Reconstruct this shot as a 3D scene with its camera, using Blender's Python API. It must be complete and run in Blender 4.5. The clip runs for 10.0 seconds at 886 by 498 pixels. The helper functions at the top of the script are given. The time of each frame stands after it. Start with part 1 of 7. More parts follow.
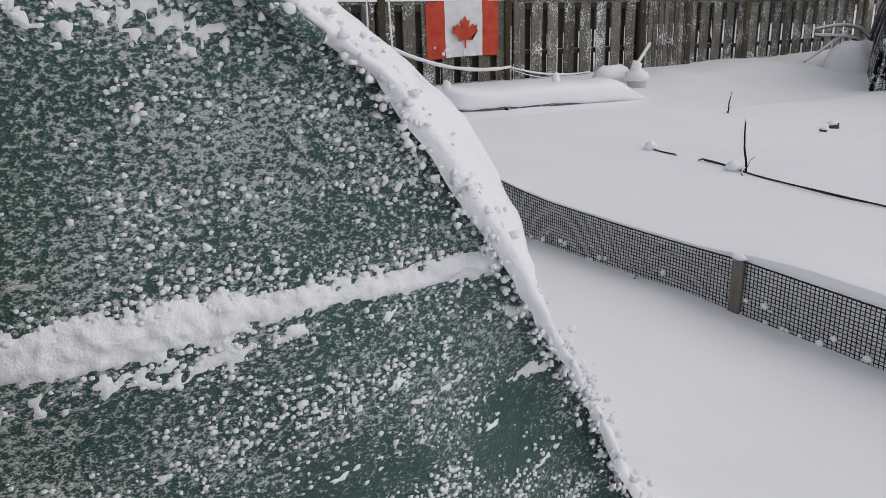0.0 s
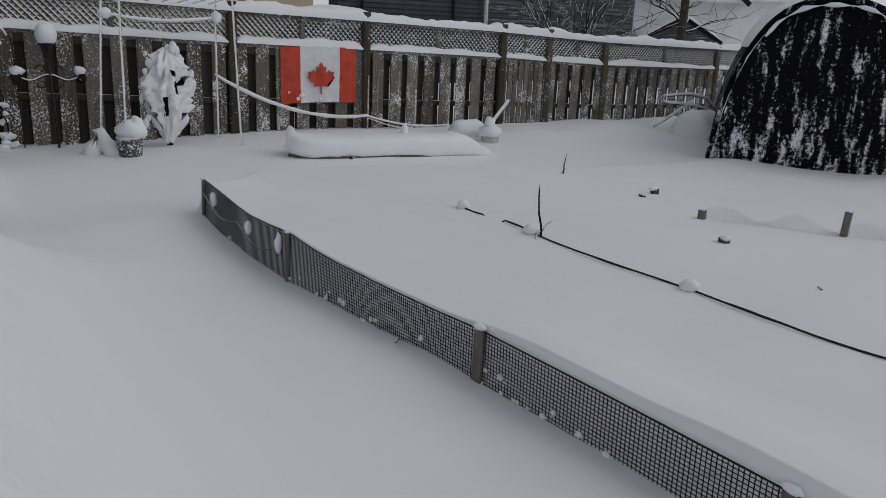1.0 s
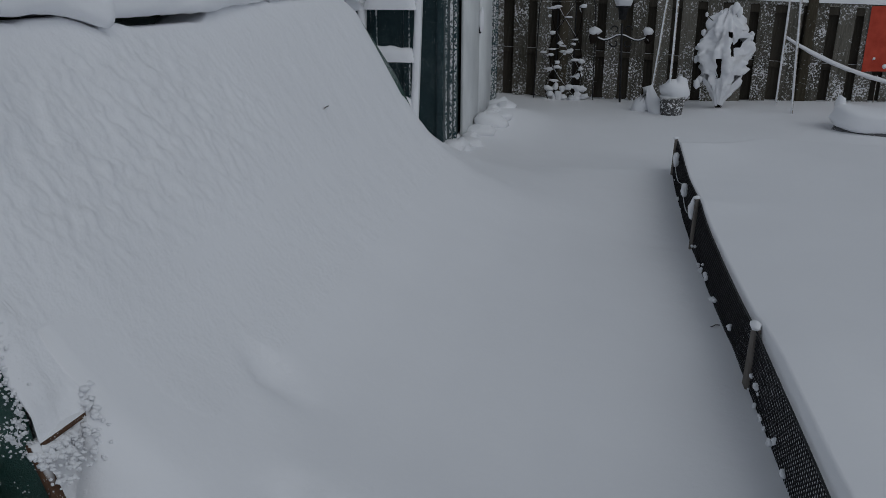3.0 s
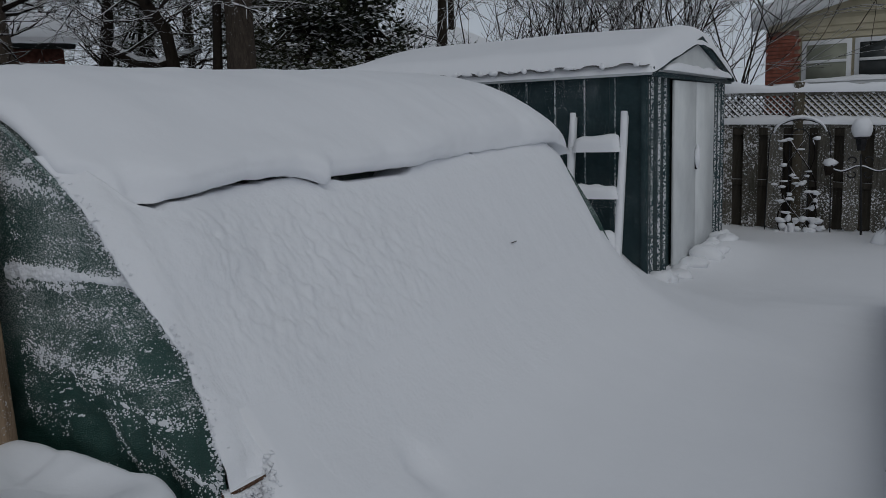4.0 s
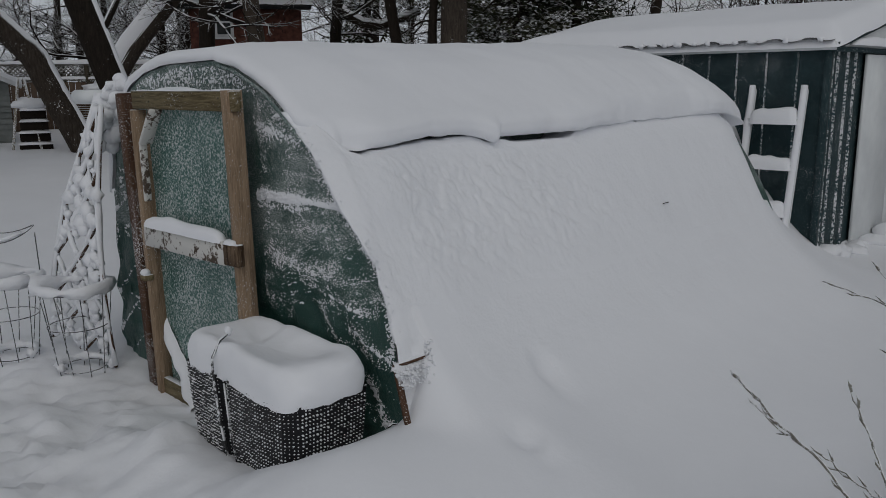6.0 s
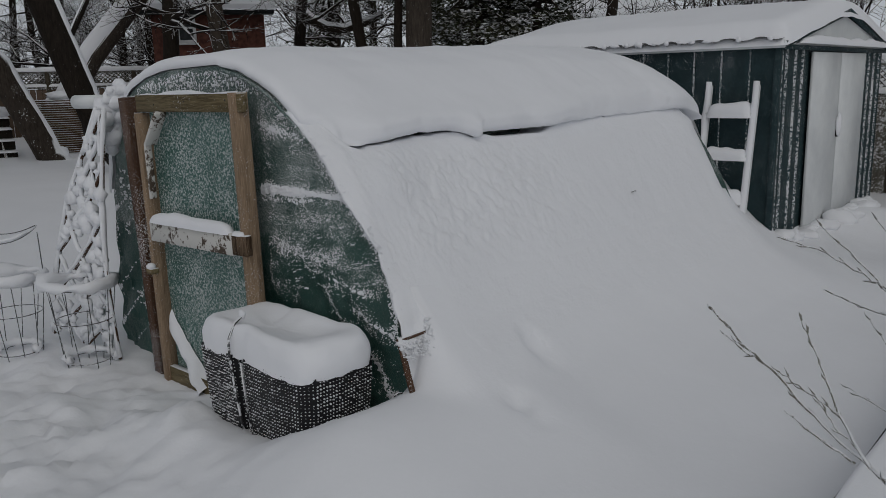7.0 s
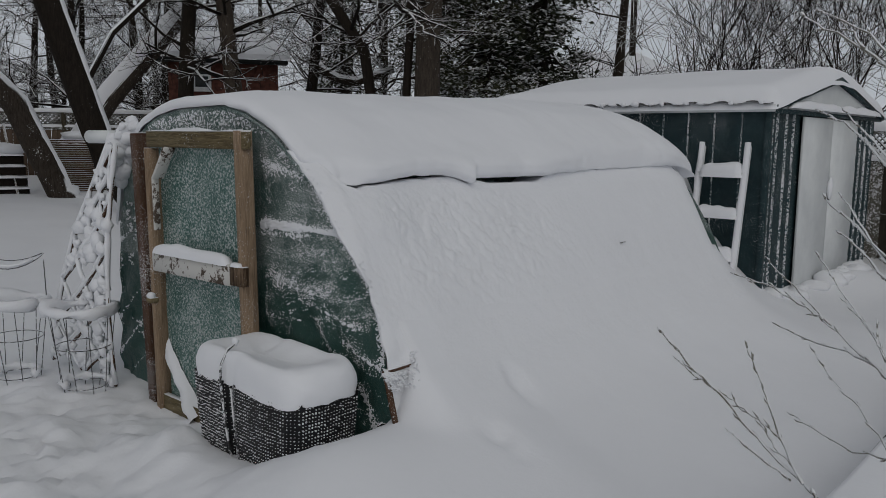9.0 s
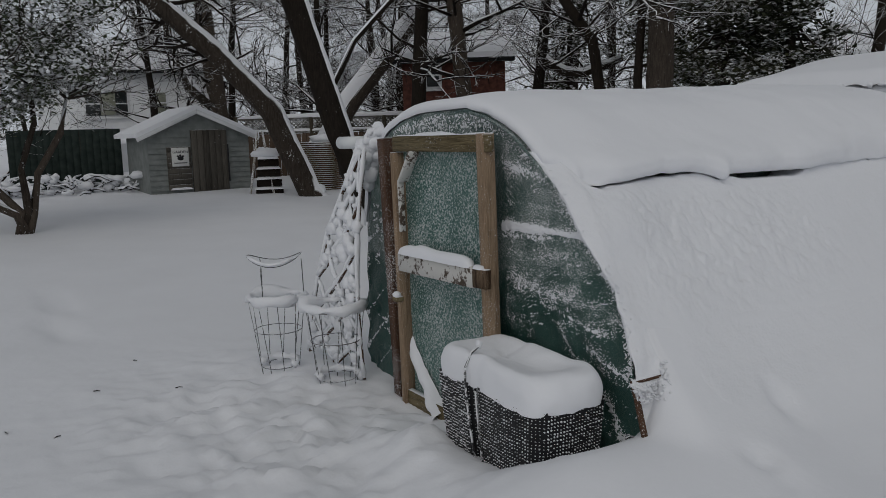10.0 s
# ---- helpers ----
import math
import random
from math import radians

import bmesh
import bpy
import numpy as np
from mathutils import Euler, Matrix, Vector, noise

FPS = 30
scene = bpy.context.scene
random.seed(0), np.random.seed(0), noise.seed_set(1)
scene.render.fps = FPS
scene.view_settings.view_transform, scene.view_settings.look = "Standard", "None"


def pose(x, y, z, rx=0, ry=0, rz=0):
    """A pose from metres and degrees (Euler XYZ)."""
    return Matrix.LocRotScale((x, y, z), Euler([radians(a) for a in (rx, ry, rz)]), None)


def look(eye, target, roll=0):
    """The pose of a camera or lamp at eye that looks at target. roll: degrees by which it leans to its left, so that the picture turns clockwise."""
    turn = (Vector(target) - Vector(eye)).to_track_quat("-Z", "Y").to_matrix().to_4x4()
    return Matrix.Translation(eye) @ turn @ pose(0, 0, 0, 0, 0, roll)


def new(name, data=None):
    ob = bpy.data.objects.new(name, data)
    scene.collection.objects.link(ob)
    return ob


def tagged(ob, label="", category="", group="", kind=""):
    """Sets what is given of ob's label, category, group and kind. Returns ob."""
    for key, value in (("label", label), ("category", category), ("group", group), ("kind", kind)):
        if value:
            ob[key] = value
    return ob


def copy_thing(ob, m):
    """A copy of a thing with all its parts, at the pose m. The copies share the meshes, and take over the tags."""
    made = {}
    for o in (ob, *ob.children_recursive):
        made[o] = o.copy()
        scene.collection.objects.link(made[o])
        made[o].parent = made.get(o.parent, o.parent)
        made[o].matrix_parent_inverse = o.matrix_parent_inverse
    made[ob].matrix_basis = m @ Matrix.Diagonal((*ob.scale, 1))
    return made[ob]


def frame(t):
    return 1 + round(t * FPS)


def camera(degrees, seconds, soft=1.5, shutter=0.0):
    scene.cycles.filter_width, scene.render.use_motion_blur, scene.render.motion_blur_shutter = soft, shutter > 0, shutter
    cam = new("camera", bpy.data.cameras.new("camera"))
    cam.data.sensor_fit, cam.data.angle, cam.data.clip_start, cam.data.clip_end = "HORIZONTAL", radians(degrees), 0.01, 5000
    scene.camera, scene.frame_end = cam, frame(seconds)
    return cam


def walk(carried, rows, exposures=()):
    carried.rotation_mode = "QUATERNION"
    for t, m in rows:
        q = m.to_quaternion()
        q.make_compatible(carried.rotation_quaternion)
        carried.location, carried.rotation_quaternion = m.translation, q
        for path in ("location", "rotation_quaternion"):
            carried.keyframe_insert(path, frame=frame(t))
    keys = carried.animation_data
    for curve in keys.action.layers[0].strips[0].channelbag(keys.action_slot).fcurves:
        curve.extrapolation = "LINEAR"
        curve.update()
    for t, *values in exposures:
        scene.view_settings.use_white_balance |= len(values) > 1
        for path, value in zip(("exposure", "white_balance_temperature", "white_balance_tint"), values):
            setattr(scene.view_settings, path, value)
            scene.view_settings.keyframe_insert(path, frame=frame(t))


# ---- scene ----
cam = camera(58.3, 10.0, soft=0.65)
PATH = [
    (0, (-0.072, -0.563, 1.327), (0.824, 1.11, 0.696), -1.8),
    (0.2, (0.070, -0.593, 1.291), (1.009, 1.046, 0.636), -3.0),
    (0.5, (0.289, -0.71, 1.349), (1.27, 0.915, 0.721), -2.4),
    (0.8, (0.390, -0.749, 1.400), (1.471, 0.850, 0.877), 2.1),
    (1, (0.487, -0.805, 1.394), (1.615, 0.759, 0.864), 2.4),
    (1.2, (0.625, -0.832, 1.337), (1.761, 0.718, 0.782), 4.9),
    (1.5, (0.807, -0.892, 1.405), (1.932, 0.664, 0.844), 5.6),
    (1.8, (0.976, -0.976, 1.388), (2.029, 0.647, 0.881), 7.6),
    (2, (1.146, -1.054, 1.369), (1.9, 0.668, 0.688), 7.6),
    (3.3, (1.89, -1.214, 1.426), (1.357, 0.621, 0.835), -0.2),
    (3.5, (2.006, -1.267, 1.456), (1.327, 0.535, 0.917), -0.9),
    (3.7, (2.072, -1.26, 1.469), (1.225, 0.485, 0.983), -2.3),
    (4, (2.189, -1.413, 1.492), (1.226, 0.309, 1.163), -2.2),
    (4.5, (2.404, -1.606, 1.477), (1.265, 0.015, 1.2), -1.7),
    (5, (2.576, -1.607, 1.497), (1.363, -0.052, 1.162), -1.1),
    (5.5, (2.705, -1.626, 1.539), (1.362, -0.203, 1.125), 0.2),
    (5.7, (2.731, -1.704, 1.541), (1.361, -0.306, 1.128), -0.5),
    (7, (2.869, -2.172, 1.532), (1.578, -0.701, 1.122), -1.5),
    (7.5, (2.976, -2.226, 1.5), (1.672, -0.743, 1.184), -0.8),
    (8, (3.016, -2.242, 1.496), (1.708, -0.761, 1.184), -0.0),
    (8.5, (3.026, -2.228, 1.499), (1.711, -0.75, 1.207), 0.5),
    (9, (3.021, -2.242, 1.485), (1.707, -0.76, 1.21), 0.6),
    (9.5, (2.996, -2.228, 1.507), (1.582, -0.846, 1.206), 0.2),
    (10, (2.887, -2.243, 1.522), (1.214, -1.187, 1.232), -1.7),
]
walk(cam, [(t, look(eye, target, roll)) for t, eye, target, roll in PATH],
     [(0, 0.17, 6700, 11), (0.5, -0.14, 6600, 10), (1, -0.42, 6500, 10), (1.5, -0.57, 6400, 10), (2, -0.66, 6300, 9), (3.5, -0.95, 6050, 6), (4.5, -0.79, 6350, 8),
      (5.5, -0.76, 6450, 8), (7.5, -0.71, 6550, 8), (9, -0.70, 6550, 8), (10, -0.69, 6550, 8)])

# ---------------- light ----------------
world = bpy.data.worlds.new("overcast_sky")
scene.world = world
world.use_nodes = True
_n, _l = world.node_tree.nodes, world.node_tree.links
_bg = _n["Background"]
_sky = _n.new("ShaderNodeTexSky")
_sky.sky_type = "NISHITA"
_sky.sun_disc = False
_sky.sun_elevation, _sky.sun_rotation = radians(38), radians(150)
_sky.air_density, _sky.dust_density = 1.0, 4.0
_scale = _n.new("ShaderNodeVectorMath")
_scale.operation = "SCALE"
_scale.inputs["Scale"].default_value = 0.012
_l.new(_sky.outputs["Color"], _scale.inputs[0])
_tc = _n.new("ShaderNodeTexCoord")
_cl = _n.new("ShaderNodeTexNoise")
_cl.inputs["Scale"].default_value = 2.2
_cl.inputs["Detail"].default_value = 4
_l.new(_tc.outputs["Generated"], _cl.inputs["Vector"])
_sep = _n.new("ShaderNodeSeparateXYZ")
_l.new(_tc.outputs["Generated"], _sep.inputs[0])
_mul = _n.new("ShaderNodeMath")
_mul.operation = "MULTIPLY_ADD"
_l.new(_cl.outputs["Fac"], _mul.inputs[0])
_mul.inputs[1].default_value = 0.25
_l.new(_sep.outputs["Z"], _mul.inputs[2])
# overcast: bright low down, a heavy deck of cloud overhead
_rmp = _n.new("ShaderNodeValToRGB")
_rmp.color_ramp.elements[0].position, _rmp.color_ramp.elements[0].color = 0.20, (0.76, 0.80, 0.88, 1)
_rmp.color_ramp.elements[1].position, _rmp.color_ramp.elements[1].color = 0.85, (0.36, 0.375, 0.405, 1)
_l.new(_mul.outputs[0], _rmp.inputs["Fac"])
_add = _n.new("ShaderNodeVectorMath")
_add.operation = "ADD"
_l.new(_scale.outputs["Vector"], _add.inputs[0])
_l.new(_rmp.outputs["Color"], _add.inputs[1])
_l.new(_add.outputs["Vector"], _bg.inputs["Color"])
_bg.inputs["Strength"].default_value = 0.85

sun_data = bpy.data.lights.new("sun", "SUN")
sun_data.energy, sun_data.angle, sun_data.color = 0.75, radians(50), (1.0, 0.97, 0.94)
sun = new("sun", sun_data)
sun.matrix_world = look((0, 0, 30), (-26, 16, 0))


# ---------------- small helpers ----------------
def smooth(a, b, v):
    v = min(1.0, max(0.0, (v - a) / (b - a)))
    return v * v * (3 - 2 * v)


def lerp_table(table, v):
    if v <= table[0][0]:
        return table[0][1]
    for (a, p), (b, q) in zip(table, table[1:]):
        if v <= b:
            return p + (q - p) * (v - a) / (b - a)
    return table[-1][1]


def fbm(x, y, z=0.0, octaves=3):
    return noise.fractal((x, y, z), 1.0, 2.0, octaves)


def mesh_of(name, verts, faces, mat, shade=True):
    me = bpy.data.meshes.new(name)
    me.from_pydata([tuple(v) for v in verts], [], faces)
    me.materials.append(mat)
    if shade:
        me.polygons.foreach_set("use_smooth", [True] * len(me.polygons))
    me.update()
    return me


def part(name, geo, mat, parent=None, label="", shade=True, kind=""):
    """One mesh object from a bmesh or from (verts, faces), under a thing or a part."""
    if isinstance(geo, bmesh.types.BMesh):
        me = bpy.data.meshes.new(name)
        bmesh.ops.recalc_face_normals(geo, faces=geo.faces)
        geo.to_mesh(me)
        geo.free()
        me.materials.append(mat)
        if shade:
            me.polygons.foreach_set("use_smooth", [True] * len(me.polygons))
    elif isinstance(geo, bpy.types.Mesh):
        me = geo
    else:
        me = mesh_of(name, geo[0], geo[1], mat, shade)
    ob = new(name, me)
    if parent:
        ob.parent = parent
    return tagged(ob, label, kind=kind)


def thing(name, label, category, at=(0, 0, 0), turn=0.0, group="", kind=""):
    ob = new(name)
    ob.matrix_basis = pose(*at, 0, 0, turn)
    return tagged(ob, label, category, group, kind)


def box(sx, sy, sz, at=(0, 0, 0), rot=(0, 0, 0), bevel=0.004, bm=None):
    """A bevelled board of that size with its middle at that place."""
    bm = bm or bmesh.new()
    tmp = bmesh.new()
    bmesh.ops.create_cube(tmp, size=1)
    bmesh.ops.scale(tmp, vec=(sx, sy, sz), verts=tmp.verts)
    if bevel:
        bmesh.ops.bevel(tmp, geom=tmp.edges[:], offset=min(bevel, 0.4 * min(sx, sy, sz)), segments=1, affect="EDGES")
    bmesh.ops.transform(tmp, matrix=pose(*at, *rot), verts=tmp.verts)
    me = bpy.data.meshes.new("tmp")
    tmp.to_mesh(me)
    tmp.free()
    bm.from_mesh(me)
    bpy.data.meshes.remove(me)
    return bm


def beam(a, b, w, d, bevel=0.004, bm=None, spin=0.0):
    """A board from point a to point b, w wide and d deep."""
    a, b = Vector(a), Vector(b)
    m = Matrix.Translation((a + b) / 2) @ (b - a).to_track_quat("Z", "Y").to_matrix().to_4x4() @ pose(0, 0, 0, 0, 0, spin)
    bm = bm or bmesh.new()
    tmp = bmesh.new()
    bmesh.ops.create_cube(tmp, size=1)
    bmesh.ops.scale(tmp, vec=(w, d, (b - a).length), verts=tmp.verts)
    if bevel:
        bmesh.ops.bevel(tmp, geom=tmp.edges[:], offset=min(bevel, 0.4 * min(w, d)), segments=1, affect="EDGES")
    bmesh.ops.transform(tmp, matrix=m, verts=tmp.verts)
    me = bpy.data.meshes.new("tmp")
    tmp.to_mesh(me)
    tmp.free()
    bm.from_mesh(me)
    bpy.data.meshes.remove(me)
    return bm


def tube(points, radii, sides=6, out=None, lump=0.0, flat=1.0, seed=0.0):
    """A tapering tube along points, appended to out = (verts, faces). flat squashes it in height; lump roughens it."""
    verts, faces = out if out else ([], [])
    pts = [Vector(p) for p in points]
    if isinstance(radii, (int, float)):
        radii = [radii] * len(pts)
    start = len(verts)
    ref = Vector((0, 0, 1))
    for i, p in enumerate(pts):
        d = (pts[min(i + 1, len(pts) - 1)] - pts[max(i - 1, 0)])
        d = d.normalized() if d.length > 1e-9 else Vector((0, 0, 1))
        up = ref if abs(d.z) < 0.95 else Vector((1, 0, 0))
        s = d.cross(up).normalized()
        u = s.cross(d)
        for k in range(sides):
            a = 2 * math.pi * k / sides
            r = radii[i]
            if lump:
                q = p * 14
                r *= 1 + lump * noise.noise((q.x + math.cos(a) * 1.3 + seed, q.y + math.sin(a) * 1.3, q.z))
            verts.append(p + s * (r * math.cos(a)) + u * (r * flat * math.sin(a)))
    for i in range(len(pts) - 1):
        for k in range(sides):
            a, b = start + i * sides + k, start + i * sides + (k + 1) % sides
            faces.append((a, b, b + sides, a + sides))
    faces.append(tuple(start + k for k in reversed(range(sides))))
    faces.append(tuple(start + (len(pts) - 1) * sides + k for k in range(sides)))
    return verts, faces


def blob(at, size, out, seed=0.0, rough=0.35, rings=4, sides=7, floor=None):
    """A small uneven lump, appended to out = (verts, faces)."""
    verts, faces = out
    start = len(verts)
    cx, cy, cz = at
    sx, sy, sz = size
    for i in range(rings + 1):
        th = math.pi * i / rings
        for k in range(sides):
            ph = 2 * math.pi * k / sides
            n = Vector((math.sin(th) * math.cos(ph), math.sin(th) * math.sin(ph), math.cos(th)))
            r = 1 + rough * noise.noise(n * 1.7 + Vector((seed * 3.1, seed * 1.7, seed)))
            verts.append(Vector((cx + n.x * sx * r, cy + n.y * sy * r, cz + n.z * sz * r)))
    for i in range(rings):
        for k in range(sides):
            a, b = start + i * sides + k, start + i * sides + (k + 1) % sides
            faces.append((a, a + sides, b + sides, b))
    return out


def grid_faces(nu, nv, base=0):
    return [(base + i * nv + j, base + (i + 1) * nv + j, base + (i + 1) * nv + j + 1, base + i * nv + j + 1)
            for i in range(nu - 1) for j in range(nv - 1)]


# ---------------- materials ----------------
def material(name, rough=0.7, metal=0.0):
    m = bpy.data.materials.new(name)
    m.use_nodes = True
    b = m.node_tree.nodes["Principled BSDF"]
    b.inputs["Roughness"].default_value, b.inputs["Metallic"].default_value = rough, metal
    return m, m.node_tree.nodes, m.node_tree.links, b


def noise_node(n, l, scale, detail=4, vec=None, rough=0.55, kind="ShaderNodeTexNoise"):
    t = n.new(kind)
    t.inputs["Scale"].default_value = scale
    if "Detail" in t.inputs:
        t.inputs["Detail"].default_value = detail
        t.inputs["Roughness"].default_value = rough
    if vec:
        l.new(vec, t.inputs["Vector"])
    return t


def ramp(n, l, src, stops):
    r = n.new("ShaderNodeValToRGB")
    while len(r.color_ramp.elements) < len(stops):
        r.color_ramp.elements.new(0.5)
    for e, (p, c) in zip(r.color_ramp.elements, stops):
        e.position, e.color = p, (*c, 1) if len(c) == 3 else c
    l.new(src, r.inputs["Fac"])
    return r


def mix_rgb(n, l, fac, a, b):
    m = n.new("ShaderNodeMix")
    m.data_type = "RGBA"
    if isinstance(fac, (int, float)):
        m.inputs[0].default_value = fac
    else:
        l.new(fac, m.inputs[0])
    for sock, v in ((m.inputs[6], a), (m.inputs[7], b)):
        if isinstance(v, tuple):
            sock.default_value = (*v, 1)
        else:
            l.new(v, sock)
    return m.outputs[2]


def math_node(n, l, op, a, b=None):
    m = n.new("ShaderNodeMath")
    m.operation = op
    for sock, v in zip(m.inputs, (a, b)):
        if v is None:
            continue
        if isinstance(v, (int, float)):
            sock.default_value = v
        else:
            l.new(v, sock)
    return m.outputs[0]


def bump(n, l, b, height, strength=0.3, dist=0.01):
    k = n.new("ShaderNodeBump")
    k.inputs["Strength"].default_value, k.inputs["Distance"].default_value = strength, dist
    l.new(height, k.inputs["Height"])
    l.new(k.outputs["Normal"], b.inputs["Normal"])


def place(n):
    return n.new("ShaderNodeNewGeometry").outputs["Position"]


def snow_material(name, grain=55.0, strength=0.35, tint=(0.86, 0.87, 0.90)):
    m, n, l, b = material(name, 0.65)
    p = place(n)
    big = noise_node(n, l, 1.3, 3, p)
    fine = noise_node(n, l, grain, 5, p, 0.65)
    mid = noise_node(n, l, 9.0, 4, p)
    col = ramp(n, l, big.outputs["Fac"], [(0.3, tuple(c * 0.965 for c in tint)), (0.7, tint)])
    l.new(col.outputs["Color"], b.inputs["Base Color"])
    h = math_node(n, l, "ADD", math_node(n, l, "MULTIPLY", fine.outputs["Fac"], 0.35), mid.outputs["Fac"])
    bump(n, l, b, h, strength, 0.012)
    b.inputs["Specular IOR Level"].default_value = 0.2
    return m


def frosted(name, dark, light, frost=0.5, rough=0.75, grain=70.0, snow_up=0.55, stretch=(1, 1, 1), metal=0.0, coat=(0.80, 0.81, 0.83), patchy=0.45, wide=(1, 1, 1)):
    """A weathered surface with hoar frost in grains and snow where it faces up."""
    m, n, l, b = material(name, rough, metal)
    geo = n.new("ShaderNodeNewGeometry")
    mp = n.new("ShaderNodeMapping")
    mp.inputs["Scale"].default_value = stretch
    tc = n.new("ShaderNodeTexCoord")
    l.new(tc.outputs["Object"], mp.inputs["Vector"])
    info = n.new("ShaderNodeObjectInfo")
    wood = noise_node(n, l, 6.0, 6, mp.outputs["Vector"], 0.65)
    fine = noise_node(n, l, 40.0, 4, mp.outputs["Vector"], 0.6)
    k = math_node(n, l, "ADD", math_node(n, l, "MULTIPLY", wood.outputs["Fac"], 0.6), math_node(n, l, "MULTIPLY", fine.outputs["Fac"], 0.4))
    k = math_node(n, l, "ADD", k, math_node(n, l, "MULTIPLY", math_node(n, l, "SUBTRACT", info.outputs["Random"], 0.5), 0.22))
    base = ramp(n, l, k, [(0.32, dark), (0.68, light)])
    wm = n.new("ShaderNodeMapping")
    wm.inputs["Scale"].default_value = wide
    l.new(geo.outputs["Position"], wm.inputs["Vector"])
    sp = noise_node(n, l, grain, 3, wm.outputs["Vector"], 0.7)
    patch = noise_node(n, l, 3.2, 3, wm.outputs["Vector"])
    f = math_node(n, l, "ADD", sp.outputs["Fac"], math_node(n, l, "MULTIPLY", math_node(n, l, "SUBTRACT", patch.outputs["Fac"], 0.5), patchy))
    fr = ramp(n, l, f, [(0.74 - 0.3 * frost, (0, 0, 0)), (0.82 - 0.3 * frost, (1, 1, 1))])
    sep = n.new("ShaderNodeSeparateXYZ")
    l.new(geo.outputs["Normal"], sep.inputs[0])
    up = math_node(n, l, "ADD", sep.outputs["Z"], math_node(n, l, "MULTIPLY", math_node(n, l, "SUBTRACT", patch.outputs["Fac"], 0.5), 0.5))
    upm = ramp(n, l, up, [(snow_up, (0, 0, 0)), (min(0.999, snow_up + 0.1), (1, 1, 1))])
    both = math_node(n, l, "MAXIMUM", fr.outputs["Color"], upm.outputs["Color"])
    l.new(mix_rgb(n, l, both, base.outputs["Color"], coat), b.inputs["Base Color"])
    h = math_node(n, l, "ADD", math_node(n, l, "MULTIPLY", k, 0.4), both)
    bump(n, l, b, h, 0.45, 0.006)
    b.inputs["Specular IOR Level"].default_value = 0.12
    return m


def plain(name, a, c, rough=0.6, scale=8.0, metal=0.0, strength=0.15, gloss=0.2):
    m, n, l, b = material(name, rough, metal)
    b.inputs["Specular IOR Level"].default_value = gloss
    t = noise_node(n, l, scale, 5, place(n))
    r = ramp(n, l, t.outputs["Fac"], [(0.3, a), (0.7, c)])
    l.new(r.outputs["Color"], b.inputs["Base Color"])
    bump(n, l, b, t.outputs["Fac"], strength, 0.006)
    return m


def tarp_material(name, stretch, frost, dark=(0.012, 0.055, 0.04), light=(0.03, 0.115, 0.085), patchy=0.34, low=0.0, scale=125.0):
    """Green woven sheeting under grains and flakes of rime."""
    m, n, l, b = material(name, 0.5)
    p = place(n)
    mp = n.new("ShaderNodeMapping")
    mp.inputs["Scale"].default_value = stretch
    l.new(p, mp.inputs["Vector"])
    base = ramp(n, l, noise_node(n, l, 2.5, 4, p).outputs["Fac"], [(0.3, dark), (0.7, light)])
    sx = n.new("ShaderNodeSeparateXYZ")
    l.new(p, sx.inputs[0])
    weave = math_node(n, l, "MULTIPLY", math_node(n, l, "SINE", math_node(n, l, "MULTIPLY", sx.outputs["X"], 1500.0)),
                      math_node(n, l, "SINE", math_node(n, l, "MULTIPLY", sx.outputs["Z"], 1500.0)))
    g1 = noise_node(n, l, scale, 3, mp.outputs["Vector"], 0.6)
    g2 = noise_node(n, l, scale * 2.4, 2, mp.outputs["Vector"], 0.5)
    patch = noise_node(n, l, 5.0, 4, mp.outputs["Vector"], 0.6)
    f = math_node(n, l, "ADD", math_node(n, l, "MULTIPLY", g1.outputs["Fac"], 0.65), math_node(n, l, "MULTIPLY", g2.outputs["Fac"], 0.35))
    f = math_node(n, l, "ADD", f, math_node(n, l, "MULTIPLY", math_node(n, l, "SUBTRACT", patch.outputs["Fac"], 0.5), patchy))
    if low:
        # rime lies thinner on the sheltered lower folds
        hh = n.new("ShaderNodeMapRange")
        l.new(math_node(n, l, "ADD", sx.outputs["Z"], math_node(n, l, "MULTIPLY", patch.outputs["Fac"], 0.5)), hh.inputs["Value"])
        hh.inputs["From Min"].default_value, hh.inputs["From Max"].default_value = 0.78, 1.12
        hh.inputs["To Min"].default_value, hh.inputs["To Max"].default_value = -low, 0.0
        f = math_node(n, l, "ADD", f, hh.outputs["Result"])
    mask = ramp(n, l, f, [(0.555 - 0.2 * frost, (0, 0, 0)), (0.60 - 0.2 * frost, (0.40, 0.40, 0.40)), (0.67 - 0.2 * frost, (1, 1, 1))])
    l.new(mix_rgb(n, l, mask.outputs["Color"], base.outputs["Color"], (0.52, 0.555, 0.55)), b.inputs["Base Color"])
    rr = n.new("ShaderNodeMapRange")
    l.new(mask.outputs["Color"], rr.inputs["Value"])
    rr.inputs["To Min"].default_value, rr.inputs["To Max"].default_value = 0.38, 0.8
    l.new(rr.outputs["Result"], b.inputs["Roughness"])
    h = math_node(n, l, "ADD", f, math_node(n, l, "MULTIPLY", weave, 0.012))
    bump(n, l, b, h, 0.7, 0.012)
    return m


